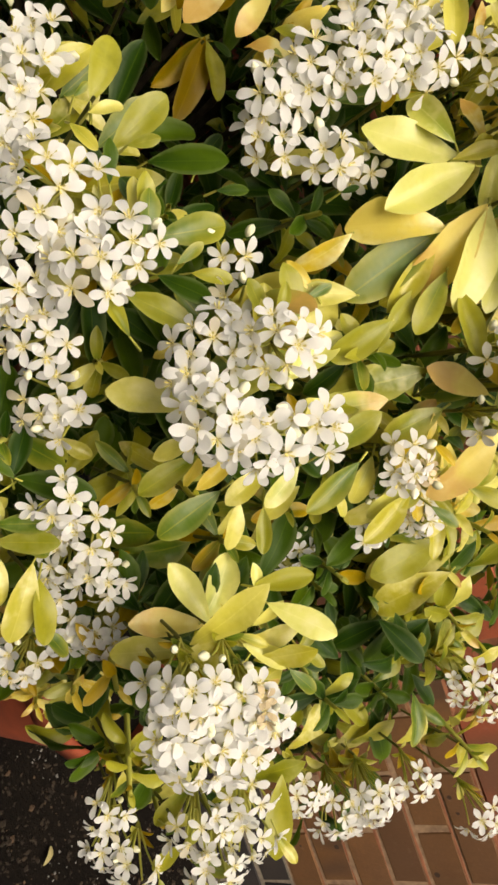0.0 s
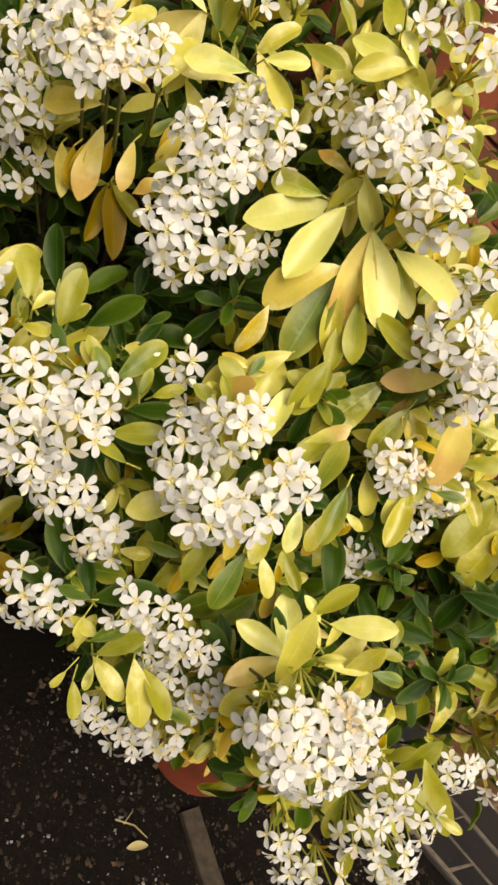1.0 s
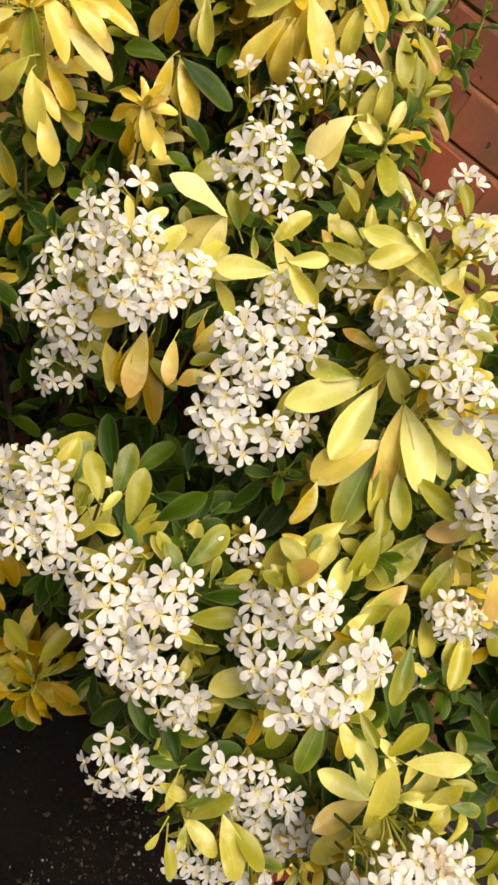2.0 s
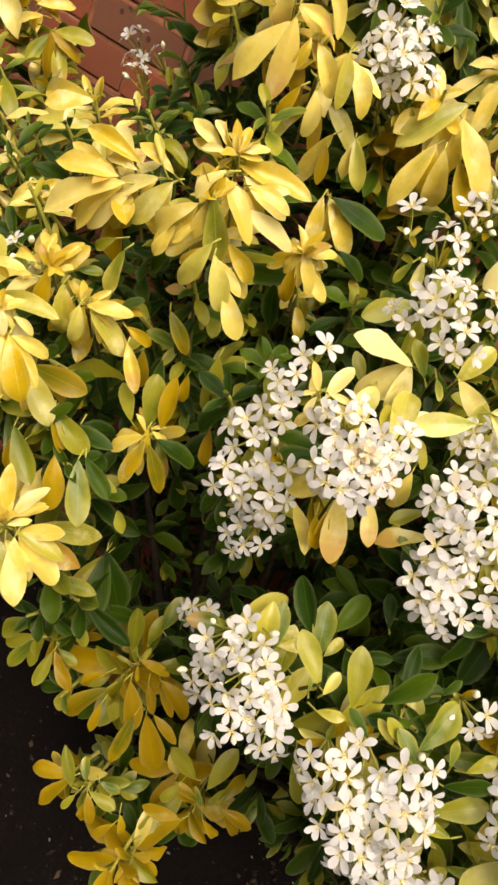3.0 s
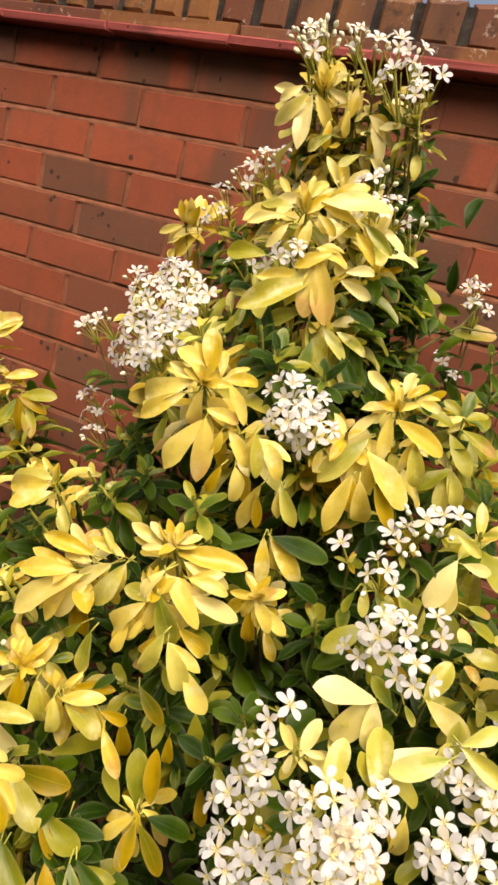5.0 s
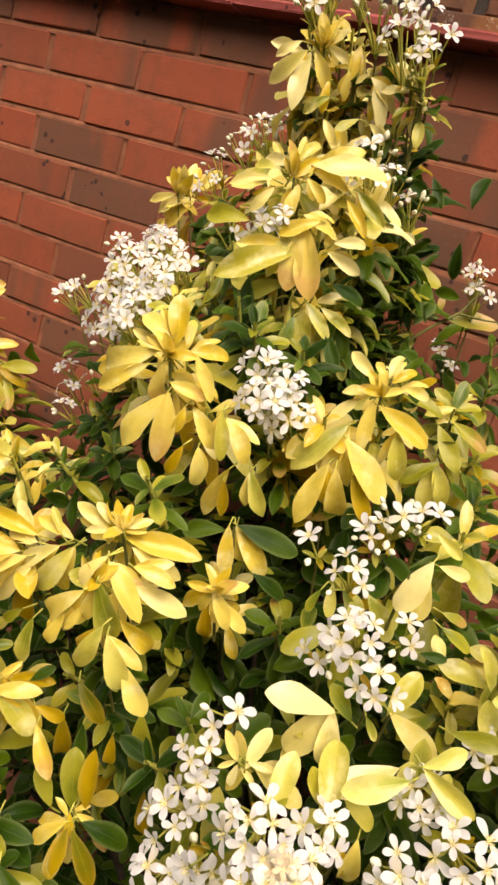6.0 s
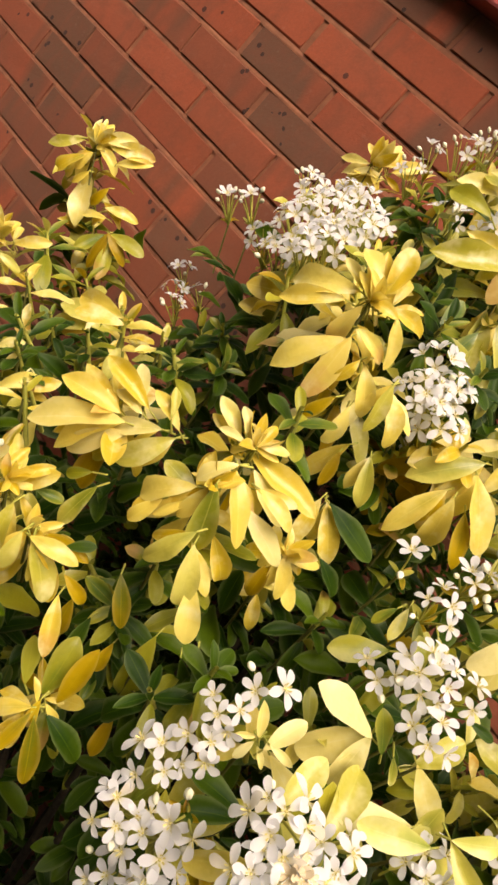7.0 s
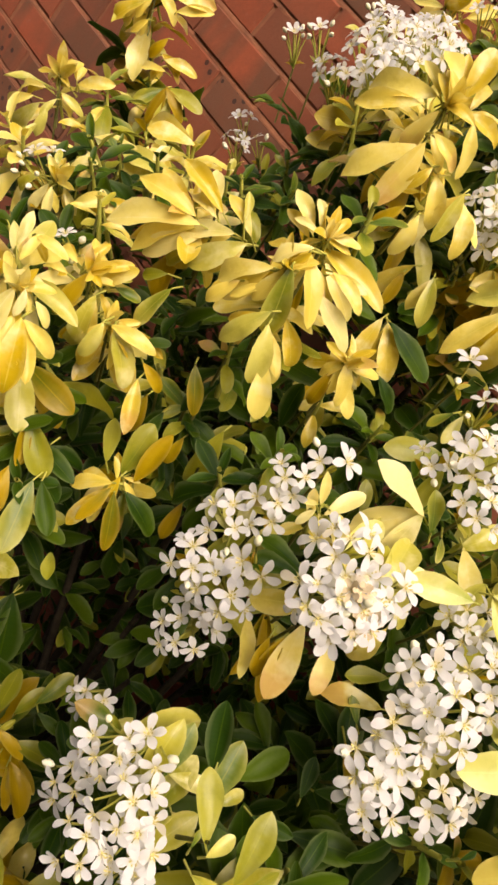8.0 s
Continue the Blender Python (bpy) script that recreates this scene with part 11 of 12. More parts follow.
spray_leaf(spray, (0.794, 0.955, 1.131), (0.96, 0.12, -0.24), 0.027, 'cream', 'droop', 1, (0.55, -0.95, 0.56))
spray_leaf(spray, (0.789, 0.961, 1.128), (0.87, -0.09, -0.49), 0.021, 'gold', 'droop', 0, (0.56, -1.12, 0.54))
spray_leaf(spray, (0.815, 0.953, 1.129), (0.40, 0.32, 0.86), 0.041, 'gold', 'droop', 5, (0.81, -0.80, 1.19))
spray_leaf(spray, (0.775, 0.942, 1.124), (-0.18, -0.50, -0.84), 0.029, 'pale', 'droop', 2, (0.44, -0.92, 0.83))
spray_leaf(spray, (0.770, 0.948, 1.120), (-0.51, -0.65, -0.56), 0.025, 'gold', 'droop', 5, (0.29, -1.25, 0.72))
spray_leaf(spray, (0.776, 0.950, 1.136), (-0.42, 0.10, 0.90), 0.021, 'pale', 'droop', 4, (0.98, -1.00, 0.79))
spray_leaf(spray, (0.770, 0.956, 1.133), (-0.20, 0.33, 0.92), 0.015, 'gold', 'droop', 5, (0.98, -0.84, 0.95))
spray_leaf(spray, (0.821, 0.967, 1.135), (0.48, 0.36, 0.80), 0.042, 'gold', 'droop', 1, (0.63, -1.01, 0.62))
spray_leaf(spray, (0.816, 0.974, 1.131), (0.79, 0.42, 0.44), 0.030, 'gold', 'droop', 4, (0.70, -0.91, 0.75))
spray = leaf_spray(0.670, 1.463, 1.549)
spray_leaf(spray, (0.675, 1.469, 1.545), (-0.69, -0.66, -0.28), 0.067, 'cream', 'droop', 5, (0.13, -0.69, 0.40))
spray_leaf(spray, (0.664, 1.465, 1.558), (-0.91, -0.17, 0.39), 0.032, 'gold', 'droop', 4, (0.25, -1.06, -0.04))
spray_leaf(spray, (0.660, 1.473, 1.560), (-0.99, -0.12, -0.06), 0.026, 'gold', 'droop', 5, (-0.07, -1.12, -0.18))
spray_leaf(spray, (0.669, 1.473, 1.561), (-0.03, 0.01, 1.00), 0.038, 'gold', 'droop', 4, (0.53, -0.77, 0.22))
spray_leaf(spray, (0.680, 1.467, 1.559), (0.54, 0.13, 0.84), 0.054, 'gold', 'droop', 2, (0.60, -0.85, 0.42))
spray_leaf(spray, (0.676, 1.475, 1.561), (0.81, 0.34, 0.49), 0.043, 'gold', 'droop', 3, (0.92, -0.87, 0.66))
spray_leaf(spray, (0.676, 1.470, 1.545), (-0.42, -0.61, -0.67), 0.066, 'gold', 'droop', 2, (0.50, -1.18, 0.64))
spray_leaf(spray, (0.672, 1.478, 1.547), (-0.58, -0.76, -0.30), 0.052, 'gold', 'droop', 0, (0.27, -0.84, 0.90))
spray_leaf(spray, (0.671, 1.461, 1.559), (-0.39, -0.06, 0.92), 0.031, 'gold', 'droop', 2, (0.65, -1.06, 0.02))
spray_leaf(spray, (0.673, 1.472, 1.551), (0.99, 0.10, -0.06), 0.032, 'shaded_gold', 'droop', 4, (0.39, -0.98, 0.00))
spray = leaf_spray(0.921, 1.261, 1.727)
spray_leaf(spray, (0.921, 1.263, 1.724), (-0.07, -0.52, 0.85), 0.037, 'gold', 'narrow', 2, (0.32, -0.61, 0.18))
spray_leaf(spray, (0.920, 1.262, 1.724), (0.27, -0.21, 0.94), 0.036, 'gold', 'narrow', 1, (-0.14, -0.92, 0.27))
spray_leaf(spray, (0.918, 1.263, 1.725), (0.68, -0.50, 0.53), 0.026, 'gold', 'narrow', 1, (-0.11, -0.59, -0.46))
spray_leaf(spray, (0.918, 1.264, 1.726), (0.69, -0.65, 0.31), 0.039, 'gold', 'narrow', 0, (0.82, -0.53, 0.20))
spray_leaf(spray, (0.920, 1.264, 1.725), (0.21, -0.74, 0.64), 0.028, 'gold', 'narrow', 0, (0.40, -1.09, 0.30))
spray_leaf(spray, (0.922, 1.265, 1.727), (-0.30, -0.93, 0.21), 0.024, 'gold', 'narrow', 0, (-0.01, -1.26, -0.08))
spray_leaf(spray, (0.921, 1.265, 1.726), (-0.03, -0.89, 0.46), 0.027, 'gold', 'narrow', 0, (0.56, -1.19, -0.08))
spray_leaf(spray, (0.918, 1.264, 1.726), (0.55, -0.77, 0.34), 0.028, 'gold', 'narrow', 1, (0.74, -0.29, -0.44))
spray_leaf(spray, (0.905, 1.258, 1.715), (-0.87, -0.48, 0.14), 0.044, 'cream', 'droop', 3, (0.59, -1.30, 0.24))
spray_leaf(spray, (0.909, 1.247, 1.717), (-0.47, -0.45, -0.76), 0.053, 'cream', 'droop', 4, (0.75, -0.94, 0.43))
spray_leaf(spray, (0.905, 1.255, 1.719), (-0.14, -0.25, -0.96), 0.040, 'gold', 'droop', 5, (0.94, -1.16, 0.14))
spray_leaf(spray, (0.907, 1.260, 1.720), (0.09, -0.49, -0.87), 0.068, 'cream', 'droop', 0, (0.07, -1.11, -0.04))
spray_leaf(spray, (0.912, 1.260, 1.721), (0.68, -0.10, -0.73), 0.044, 'gold', 'droop', 2, (0.39, -0.96, 0.14))
spray_leaf(spray, (0.908, 1.268, 1.723), (0.90, -0.07, -0.42), 0.031, 'gold', 'droop', 4, (0.10, -0.89, 0.13))
spray_leaf(spray, (0.921, 1.268, 1.729), (0.31, 0.37, 0.88), 0.043, 'cream', 'droop', 4, (0.24, -0.91, 0.38))
spray_leaf(spray, (0.921, 1.267, 1.731), (0.94, 0.12, -0.32), 0.030, 'cream', 'droop', 1, (0.29, -1.27, -0.07))
spray_leaf(spray, (0.918, 1.275, 1.733), (0.70, 0.12, -0.71), 0.022, 'gold', 'droop', 4, (-0.06, -1.44, -0.04))
spray_leaf(spray, (0.899, 1.248, 1.725), (-0.55, -0.51, -0.66), 0.032, 'cream', 'droop', 1, (0.52, -0.93, 0.01))
spray_leaf(spray, (0.924, 1.256, 1.729), (-0.78, -0.18, 0.60), 0.030, 'gold', 'droop', 2, (0.27, -1.04, 0.35))
spray_leaf(spray, (0.954, 1.278, 1.739), (0.15, -0.47, -0.87), 0.038, 'gold', 'droop', 4, (0.35, -0.81, 0.46))
spray_leaf(spray, (0.951, 1.286, 1.741), (0.44, -0.37, -0.82), 0.031, 'gold', 'droop', 3, (0.57, -1.00, 0.43))
spray_leaf(spray, (0.961, 1.286, 1.737), (0.98, 0.09, 0.15), 0.025, 'cream', 'droop', 0, (0.33, -0.96, -0.09))
spray_leaf(spray, (0.957, 1.282, 1.740), (0.20, 0.11, 0.97), 0.012, 'gold', 'droop', 5, (0.40, -1.11, 0.09))
spray_leaf(spray, (0.954, 1.290, 1.742), (0.47, 0.25, 0.85), 0.009, 'gold', 'droop', 2, (0.38, -1.13, -0.26))
spray_leaf(spray, (0.976, 1.278, 1.711), (0.87, -0.00, -0.49), 0.047, 'cream', 'droop', 4, (0.47, -1.19, 0.53))
spray_leaf(spray, (0.973, 1.286, 1.713), (1.00, -0.05, -0.07), 0.034, 'gold', 'droop', 5, (0.36, -1.38, 0.93))
spray_leaf(spray, (0.981, 1.282, 1.709), (0.56, -0.32, -0.76), 0.054, 'cream', 'droop', 4, (0.37, -0.80, 0.34))
spray_leaf(spray, (0.978, 1.290, 1.711), (0.35, -0.38, -0.86), 0.043, 'gold', 'droop', 4, (0.23, -0.45, 0.20))
spray_leaf(spray, (0.973, 1.280, 1.715), (-0.48, -0.57, -0.67), 0.019, 'cream', 'droop', 1, (0.59, -1.33, 0.53))
spray_leaf(spray, (0.954, 1.268, 1.711), (0.13, -0.19, -0.97), 0.031, 'gold', 'droop', 1, (0.14, -1.03, 0.17))
spray_leaf(spray, (0.951, 1.276, 1.712), (-0.15, -0.30, -0.94), 0.024, 'gold', 'droop', 2, (0.48, -1.38, -0.15))
spray_leaf(spray, (0.936, 1.263, 1.696), (0.21, -0.39, -0.90), 0.035, 'gold', 'droop', 1, (0.19, -0.72, 0.39))
spray_leaf(spray, (0.983, 1.262, 1.665), (-0.49, -0.63, -0.60), 0.030, 'lime', 'up', 0, (0.34, -0.88, 0.45))
spray_leaf(spray, (0.994, 1.268, 1.664), (0.87, 0.26, -0.42), 0.030, 'cream', 'droop', 5, (0.30, -1.37, 0.50))
spray_leaf(spray, (0.992, 1.276, 1.665), (0.96, 0.24, -0.11), 0.023, 'gold', 'droop', 4, (0.40, -1.10, 0.24))
spray_leaf(spray, (0.945, 1.259, 1.680), (-0.59, -0.58, -0.56), 0.035, 'pale', 'droop', 2, (0.18, -0.87, 0.12))
spray = leaf_spray(0.986, 1.140, 1.582)
spray_leaf(spray, (0.986, 1.141, 1.578), (-0.11, -0.37, 0.92), 0.024, 'gold', 'narrow', 1, (0.28, -0.93, -0.05))
spray_leaf(spray, (0.985, 1.142, 1.579), (0.21, -0.56, 0.80), 0.024, 'gold', 'narrow', 2, (0.51, -0.73, -0.37))
spray_leaf(spray, (0.982, 1.138, 1.582), (0.87, 0.49, 0.04), 0.022, 'gold', 'narrow', 0, (0.07, -0.35, -0.00))
spray_leaf(spray, (0.988, 1.141, 1.580), (-0.68, -0.42, 0.60), 0.022, 'gold', 'narrow', 1, (0.47, -0.22, -0.42))
spray_leaf(spray, (0.986, 1.142, 1.579), (-0.02, -0.64, 0.77), 0.023, 'gold', 'narrow', 1, (-0.13, -0.91, 0.26))
spray_leaf(spray, (0.986, 1.142, 1.579), (-0.04, -0.53, 0.84), 0.035, 'gold', 'narrow', 1, (0.25, -0.31, 0.23))
spray_leaf(spray, (0.983, 1.139, 1.579), (0.68, 0.18, 0.71), 0.034, 'gold', 'narrow', 2, (0.13, -0.39, -0.07))
spray_leaf(spray, (0.985, 1.143, 1.579), (0.20, -0.68, 0.70), 0.026, 'gold', 'narrow', 1, (0.35, -0.48, -0.32))
spray_leaf(spray, (0.969, 1.131, 1.573), (-0.77, -0.58, -0.24), 0.041, 'cream', 'droop', 3, (0.06, -1.01, 0.55))
spray_leaf(spray, (0.974, 1.131, 1.566), (-0.35, -0.47, -0.81), 0.033, 'cream', 'droop', 0, (0.73, -1.22, 0.34))
spray_leaf(spray, (0.971, 1.139, 1.567), (-0.60, -0.60, -0.53), 0.023, 'gold', 'droop', 3, (1.03, -0.88, 0.12))
spray_leaf(spray, (0.983, 1.144, 1.584), (-0.27, -0.02, 0.96), 0.033, 'gold', 'droop', 5, (0.63, -0.77, 0.06))
spray_leaf(spray, (0.998, 1.147, 1.595), (0.96, 0.09, 0.26), 0.074, 'cream', 'droop', 4, (0.51, -1.00, 0.55))
spray_leaf(spray, (0.995, 1.156, 1.595), (0.84, 0.02, 0.55), 0.053, 'gold', 'droop', 4, (0.30, -1.14, 0.17))
spray_leaf(spray, (0.995, 1.153, 1.592), (0.97, 0.17, -0.16), 0.042, 'gold', 'droop', 3, (0.19, -0.76, 0.27))
spray_leaf(spray, (1.008, 1.137, 1.550), (0.94, 0.32, -0.14), 0.042, 'gold', 'droop', 4, (0.21, -0.80, 0.46))
spray_leaf(spray, (1.005, 1.146, 1.550), (0.88, 0.28, 0.39), 0.031, 'gold', 'droop', 1, (0.05, -0.46, 0.82))
spray_leaf(spray, (1.041, 1.150, 1.533), (0.92, 0.19, 0.35), 0.035, 'cream', 'droop', 2, (0.52, -1.36, 0.53))
spray_leaf(spray, (1.039, 1.147, 1.524), (0.95, 0.20, -0.23), 0.040, 'cream', 'droop', 1, (0.21, -1.19, 0.24))
spray_leaf(spray, (1.036, 1.155, 1.524), (0.97, 0.21, 0.09), 0.028, 'gold', 'droop', 5, (0.35, -0.85, 0.21))
spray_leaf(spray, (1.013, 1.139, 1.542), (0.38, -0.08, -0.92), 0.070, 'blush', 'up', 3, (0.01, -1.06, 0.72))
spray_leaf(spray, (1.010, 1.135, 1.534), (0.16, -0.27, -0.95), 0.056, 'blush', 'up', 1, (0.27, -0.95, 0.19))
spray_leaf(spray, (1.007, 1.140, 1.538), (-0.21, -0.47, -0.86), 0.056, 'pale', 'droop', 3, (0.22, -0.92, 0.71))
spray_leaf(spray, (1.013, 1.135, 1.517), (-0.57, -0.72, -0.40), 0.084, 'pale', 'droop', 3, (0.45, -1.09, 0.54))
spray_leaf(spray, (1.010, 1.143, 1.517), (-0.66, -0.75, -0.06), 0.060, 'gold', 'droop', 3, (0.62, -0.83, 0.39))
spray_leaf(spray, (1.024, 1.143, 1.549), (-0.56, -0.71, -0.44), 0.043, 'gold', 'droop', 1, (0.48, -1.34, 0.33))
spray_leaf(spray, (1.042, 1.165, 1.585), (0.83, -0.05, -0.55), 0.044, 'pale', 'droop', 3, (0.22, -1.11, 0.12))
spray_leaf(spray, (1.039, 1.173, 1.586), (0.53, -0.12, -0.84), 0.030, 'gold', 'droop', 3, (0.44, -1.12, -0.02))
spray_leaf(spray, (1.035, 1.165, 1.575), (0.76, -0.15, -0.63), 0.041, 'gold', 'droop', 3, (0.26, -1.32, 0.68))
spray_leaf(spray, (0.965, 1.117, 1.531), (-0.92, -0.39, -0.00), 0.045, 'lime', 'up', 2, (0.47, -0.80, 0.42))
spray_leaf(spray, (0.985, 1.143, 1.591), (-0.87, -0.49, 0.06), 0.034, 'cream', 'droop', 4, (0.56, -0.76, 0.18))
spray_leaf(spray, (0.984, 1.143, 1.594), (0.42, 0.12, 0.90), 0.032, 'pale', 'droop', 5, (0.07, -0.81, 0.01))
spray_leaf(spray, (0.981, 1.151, 1.595), (0.03, -0.05, 1.00), 0.025, 'gold', 'droop', 3, (0.37, -0.85, 0.31))
spray_leaf(spray, (0.975, 1.133, 1.583), (-0.92, -0.37, 0.13), 0.029, 'pale', 'droop', 4, (0.35, -1.23, 0.72))
spray_leaf(spray, (0.971, 1.141, 1.583), (-0.77, -0.34, 0.54), 0.020, 'gold', 'droop', 2, (0.65, -1.45, 1.03))
spray_leaf(spray, (1.000, 1.139, 1.582), (0.85, 0.20, -0.49), 0.030, 'gold', 'droop', 1, (0.02, -1.11, 0.58))
spray_leaf(spray, (0.997, 1.147, 1.582), (0.53, 0.11, -0.84), 0.022, 'gold', 'droop', 4, (-0.15, -0.82, 0.58))
spray_leaf(spray, (0.990, 1.148, 1.577), (0.14, -0.51, -0.85), 0.039, 'gold', 'droop', 1, (0.58, -1.28, 0.36))
spray_leaf(spray, (0.987, 1.156, 1.578), (-0.12, -0.62, -0.78), 0.032, 'gold', 'droop', 2, (0.24, -1.20, -0.04))
spray = leaf_spray(0.652, 1.455, 1.549)
spray_leaf(spray, (0.651, 1.457, 1.545), (0.10, -0.53, 0.84), 0.043, 'gold', 'narrow', 1, (0.69, -1.46, 0.03))
spray_leaf(spray, (0.650, 1.457, 1.546), (0.51, -0.45, 0.74), 0.043, 'gold', 'narrow', 1, (1.06, -0.67, -0.48))
spray_leaf(spray, (0.651, 1.458, 1.546), (0.19, -0.77, 0.61), 0.046, 'gold', 'narrow', 2, (0.99, -1.07, -0.34))
spray_leaf(spray, (0.650, 1.457, 1.546), (0.56, -0.51, 0.65), 0.051, 'gold', 'narrow', 2, (1.09, -0.56, -0.23))
spray_leaf(spray, (0.650, 1.457, 1.546), (0.46, -0.48, 0.75), 0.045, 'gold', 'narrow', 0, (0.92, -0.84, 0.37))
spray_leaf(spray, (0.651, 1.457, 1.546), (0.18, -0.59, 0.79), 0.035, 'gold', 'narrow', 2, (1.06, -1.34, -0.25))
spray_leaf(spray, (0.649, 1.457, 1.546), (0.66, -0.40, 0.63), 0.037, 'gold', 'narrow', 2, (0.53, -1.10, -0.21))
spray_leaf(spray, (0.649, 1.457, 1.547), (0.71, -0.59, 0.37), 0.054, 'gold', 'narrow', 1, (0.97, -1.15, -0.38))
spray_leaf(spray, (0.652, 1.449, 1.545), (-0.81, -0.41, -0.41), 0.045, 'cream', 'droop', 0, (0.25, -0.76, 0.23))
spray_leaf(spray, (0.647, 1.456, 1.545), (-0.60, -0.27, -0.75), 0.033, 'gold', 'droop', 5, (0.28, -1.10, 0.04))
spray_leaf(spray, (0.655, 1.456, 1.545), (-0.32, -0.35, -0.88), 0.041, 'cream', 'droop', 0, (0.57, -0.79, 0.34))
spray_leaf(spray, (0.654, 1.463, 1.552), (-0.79, -0.35, 0.51), 0.036, 'gold', 'droop', 0, (0.53, -1.30, 0.70))
spray_leaf(spray, (0.649, 1.471, 1.552), (-0.59, -0.23, 0.78), 0.030, 'gold', 'droop', 4, (0.35, -1.32, 0.94))
spray_leaf(spray, (0.655, 1.466, 1.559), (0.02, 0.29, 0.96), 0.047, 'gold', 'droop', 0, (0.40, -0.62, 0.41))
spray_leaf(spray, (0.661, 1.468, 1.557), (0.45, 0.31, 0.83), 0.049, 'gold', 'droop', 0, (0.22, -1.10, 0.74))
spray_leaf(spray, (0.657, 1.476, 1.557), (0.13, 0.11, 0.99), 0.036, 'gold', 'droop', 3, (0.37, -1.02, 0.66))
spray_leaf(spray, (0.657, 1.452, 1.540), (0.91, 0.33, -0.24), 0.040, 'gold', 'droop', 4, (0.83, -0.78, 0.51))
spray_leaf(spray, (0.652, 1.460, 1.540), (0.83, 0.28, -0.48), 0.028, 'gold', 'droop', 2, (1.16, -0.71, 0.30))
spray_leaf(spray, (0.652, 1.464, 1.559), (-0.02, -0.09, 1.00), 0.029, 'gold', 'droop', 5, (0.37, -1.29, 0.23))
spray_leaf(spray, (0.648, 1.472, 1.559), (-0.33, -0.28, 0.90), 0.020, 'gold', 'droop', 1, (0.71, -1.11, 0.57))
spray = leaf_spray(1.024, 1.143, 1.464)
spray_leaf(spray, (1.016, 1.148, 1.477), (0.53, -0.05, -0.85), 0.059, 'pale', 'up', 1, (0.54, -1.24, 0.32))
spray_leaf(spray, (1.013, 1.157, 1.477), (0.30, -0.14, -0.94), 0.047, 'gold', 'droop', 0, (0.47, -1.47, 0.68))
spray_leaf(spray, (1.032, 1.151, 1.474), (0.82, -0.14, -0.56), 0.045, 'pale', 'droop', 0, (0.41, -1.28, 0.71))
spray_leaf(spray, (1.029, 1.160, 1.474), (0.46, -0.28, -0.84), 0.033, 'gold', 'droop', 3, (0.56, -0.91, 0.78))
spray_leaf(spray, (1.047, 1.153, 1.473), (0.93, 0.09, -0.35), 0.042, 'pale', 'droop', 3, (-0.02, -1.26, 0.83))
spray_leaf(spray, (1.028, 1.140, 1.458), (0.08, -0.41, -0.91), 0.036, 'lime', 'up', 4, (0.52, -1.07, 0.23))
spray_leaf(spray, (1.053, 1.147, 1.428), (0.69, 0.06, -0.72), 0.030, 'pale', 'droop', 2, (0.06, -1.08, 0.61))
spray_leaf(spray, (1.050, 1.156, 1.427), (0.43, -0.05, -0.90), 0.024, 'gold', 'droop', 1, (-0.27, -1.07, 0.47))
spray_leaf(spray, (0.996, 1.133, 1.463), (-0.10, -0.37, -0.92), 0.024, 'lime', 'up', 3, (0.33, -1.37, 0.78))
spray_leaf(spray, (0.955, 1.114, 1.478), (0.06, -0.57, -0.82), 0.028, 'lime', 'up', 3, (0.65, -1.05, 0.54))
spray_leaf(spray, (1.011, 1.142, 1.487), (-0.70, -0.56, -0.44), 0.046, 'lime', 'up', 1, (0.08, -1.27, 0.61))
spray_leaf(spray, (0.977, 1.125, 1.481), (0.26, -0.28, -0.92), 0.051, 'green', 'up', 3, (0.49, -0.98, 0.68))
spray_leaf(spray, (1.048, 1.160, 1.497), (0.97, 0.12, -0.19), 0.037, 'green', 'up', 2, (0.24, -1.33, 0.70))
spray_leaf(spray, (1.060, 1.155, 1.452), (0.59, -0.23, -0.77), 0.042, 'green', 'up', 3, (0.15, -1.02, 0.75))


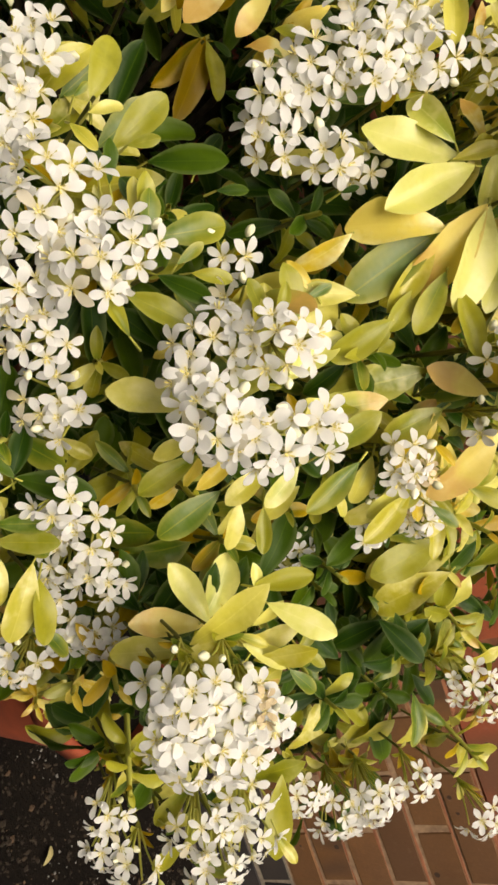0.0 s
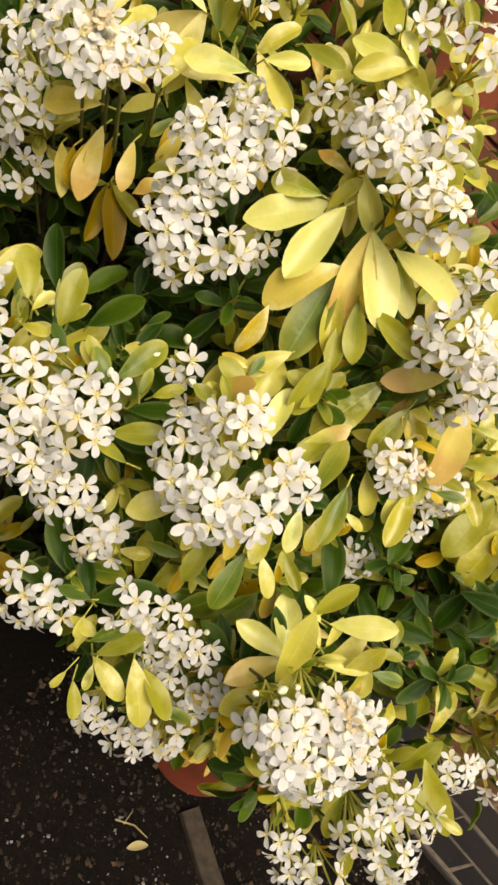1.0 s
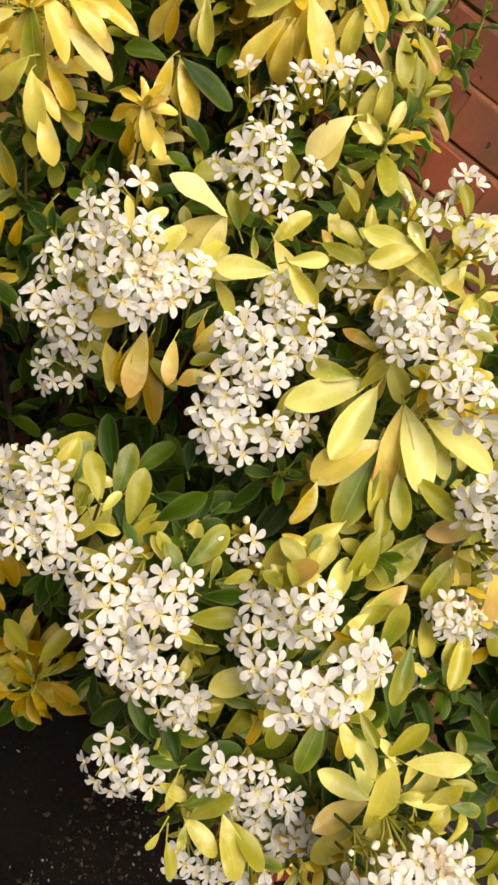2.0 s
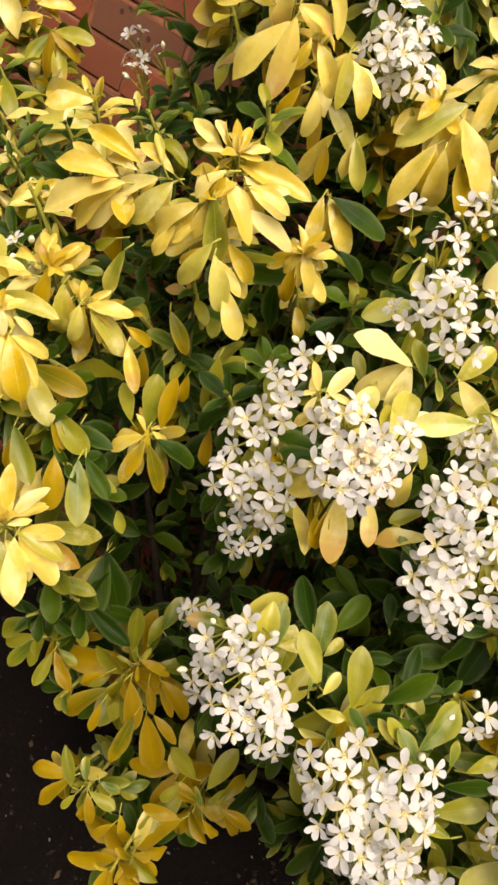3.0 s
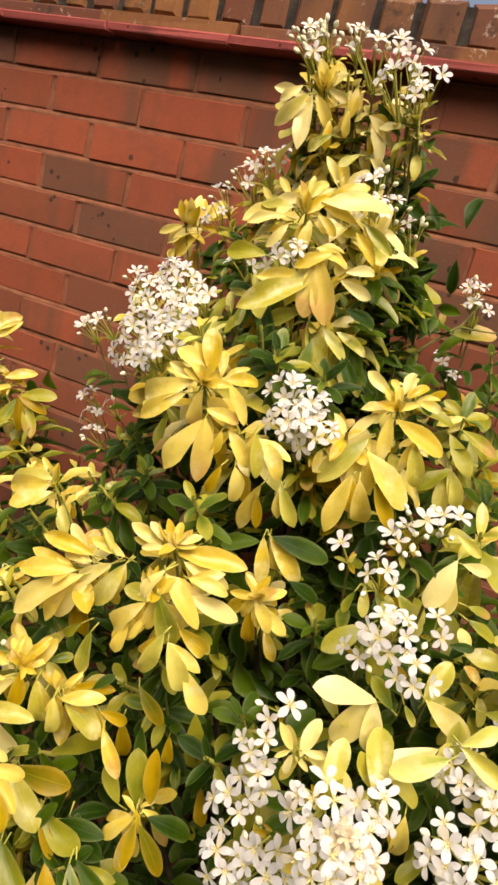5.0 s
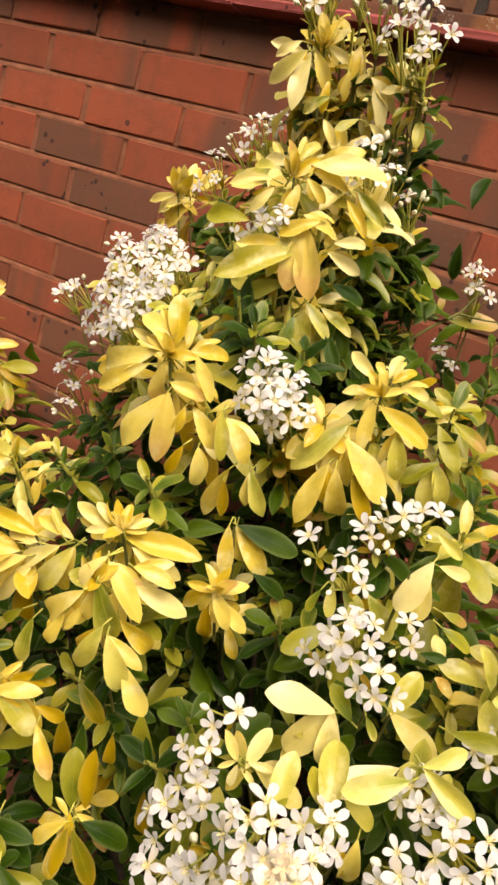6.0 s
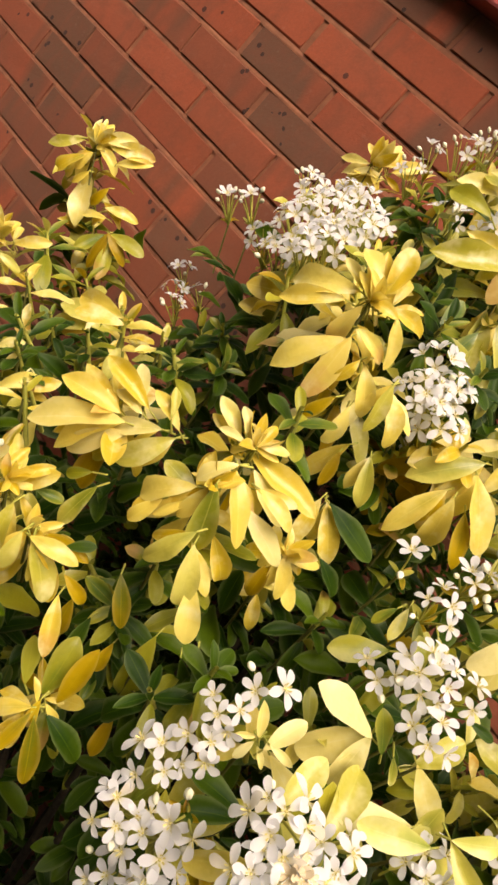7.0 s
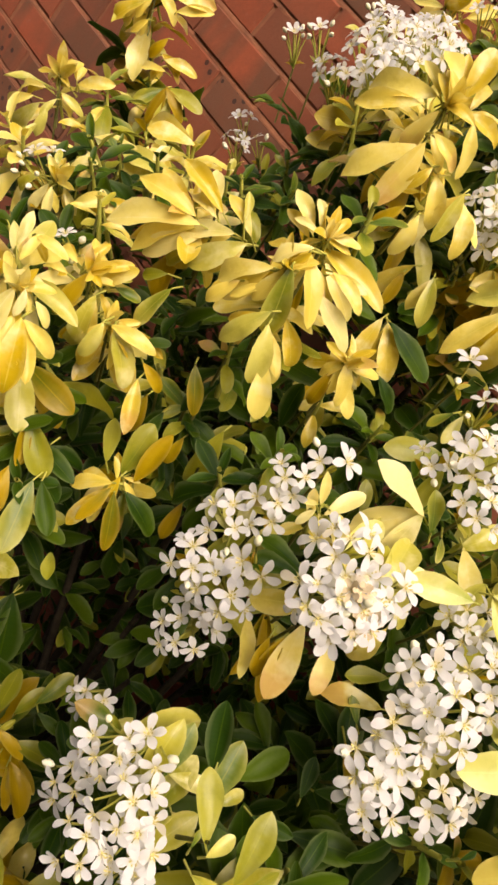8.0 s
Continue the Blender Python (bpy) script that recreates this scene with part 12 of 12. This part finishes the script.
def fill_crown():
    """Inner green foliage that closes the crown behind the flowering tips."""
    r2 = random.Random(9)
    lobes = ((1.15, 1.25, 0.70, 0.50, 0.28, 0.42), (0.72, 1.35, 0.82, 0.34, 0.20, 0.30), (1.62, 1.22, 0.80, 0.36, 0.26, 0.32), (1.0, 1.30, 1.15, 0.30, 0.20, 0.32), (1.45, 1.30, 1.05, 0.34, 0.20, 0.26), (0.97, 1.36, 1.42, 0.13, 0.12, 0.20), (1.66, 1.33, 1.03, 0.27, 0.18, 0.30), (0.86, 1.22, 0.62, 0.30, 0.22, 0.36), (1.25, 1.47, 0.80, 0.62, 0.07, 0.40), (1.55, 1.46, 0.80, 0.40, 0.08, 0.36))
    for cx, cy, cz, sx, sy, sz in lobes:
        for _ in range(480):
            while True:
                d = Vector((r2.uniform(-1, 1), r2.uniform(-1, 1), r2.uniform(-1, 1)))
                if 0.3 < d.length < 1 and (d.y > -0.05 or cx > 1.4):
                    break
            p = Vector((cx + d.x * sx, min(cy + d.y * sy, WALL_Y - 0.05), cz + d.z * sz))
            ax = (d.normalized() + Vector((0, -0.4, 0.5))).normalized()
            inner_leaf(r2.choice(LEAF_DROOP + LEAF_UP), leaf_matrix(p, ax, r2.uniform(0, 6.28), r2.uniform(0.6, 1.5), r2.uniform(0.038, 0.064)), SLOT["lime" if p.x > 1.35 and r2.random() < 0.3 else "green"])
    for c, axis in BACKING:
        for _ in range(3):
            p = c - axis * r2.uniform(0.10, 0.24) + Vector((r2.uniform(-1, 1), r2.uniform(-0.3, 1), r2.uniform(-1, 0.5))) * 0.05
            p.y = min(p.y, WALL_Y - 0.05)
            ax = (axis + Vector((r2.uniform(-1, 1), r2.uniform(-1, 0.4), r2.uniform(-1, 1))) * 0.8).normalized()
            inner_leaf(r2.choice(LEAF_DROOP + LEAF_UP), leaf_matrix(p, ax, r2.uniform(0, 6.28), r2.uniform(0.5, 1.5), r2.uniform(0.040, 0.066)), SLOT["green"])


fill_crown()
trunk = Soup()
trunk.tube([(0.0, 0.0, -0.06), (-0.01, 0.0, 0.05), (0.0, 0.01, 0.16), (0.02, 0.0, 0.28)], 0.026, 0.014, 0, 8)
child("trunk", trunk.mesh("trunk", [BARK]), shrub)
tagged(child("inner_foliage", INNER.mesh("inner_foliage", SOUP_TONES), shrub, TO_BASE.copy(), "dense green and lime leaves"), kind="stuff")

# ---- things on the soil ----
build_pot(1.80, 1.358, 0.178, 0.415)
build_debris()



def build_plank(a, b, width, thick):
    """A weathered length of timber edging lying on the soil."""
    a, b = Vector(a), Vector(b)
    d = (b - a).normalized()
    side = d.cross(Vector((0, 0, 1))).normalized() * width / 2
    verts, faces = [], []
    r3 = random.Random(4)
    n = 8
    for i in range(n + 1):
        p = a.lerp(b, i / n)
        j = r3.uniform(-1, 1) * 0.0015
        for s, h in ((-1, 0), (-1, thick * 0.85), (-0.88, thick), (0.88, thick), (1, thick * 0.85), (1, 0)):
            verts.append(tuple(p + side * s + Vector((0, 0, h + j))))
    for i in range(n):
        for k in range(6):
            k2 = (k + 1) % 6
            faces.append((i * 6 + k, i * 6 + k2, (i + 1) * 6 + k2, (i + 1) * 6 + k))
    faces.extend([tuple(range(6)), tuple(n * 6 + k for k in reversed(range(6)))])
    return tagged(new("timber_edging", mesh_of("timber_edging", verts, faces, [WOOD], smooth=False)), "weathered grey timber edging strip lying on dark soil", "timber")


def fallen_leaf(x, y, turn, size, label):
    v, f, s_, u = LEAF_NARROW[2]
    ob = tagged(new("fallen_leaf", mesh_of("fallen_leaf", v, f, [DRY_LEAF], s_, u)), label, "leaf", "fallen leaves")
    ob.matrix_world = Matrix.Translation((x, y, ground_height(x, y) + 0.010)) @ Euler((0.25, 0.15, turn)).to_matrix().to_4x4() @ Matrix.Diagonal((size, size, size, 1))
    return ob


def dry_twig(x, y, turn, length):
    t = Soup()
    h = ground_height(x, y) + 0.008
    d = Vector((math.cos(turn), math.sin(turn), 0))
    e = Vector((-math.sin(turn), math.cos(turn), 0))
    o = Vector((x, y, h))
    t.tube([o, o + d * length * 0.5 + e * 0.004 + Vector((0, 0, 0.008)), o + d * length], 0.0016, 0.0010, 0, 5)
    t.tube([o + d * length * 0.25, o + d * length * 0.3 + e * 0.02 + Vector((0, 0, 0.012)), o + d * length * 0.36 + e * 0.03], 0.0011, 0.0007, 0, 5)
    return tagged(new("dry_twig", t.mesh("dry_twig", [DRY_LEAF])), "pale dry forked twig lying on the soil", "twig")


build_plank((1.873, 1.228, 0.148), (2.035, 1.133, 0.162), 0.042, 0.018)
fallen_leaf(1.847, 1.122, 2.4, 0.042, "curled yellow-brown fallen leaf on the soil")
fallen_leaf(2.121, 1.251, 0.4, 0.036, "pale dry fallen leaf beside the timber strip")
dry_twig(1.775, 1.111, 0.35, 0.070)

# ---- the bricks, last ----
build_wall_bricks()
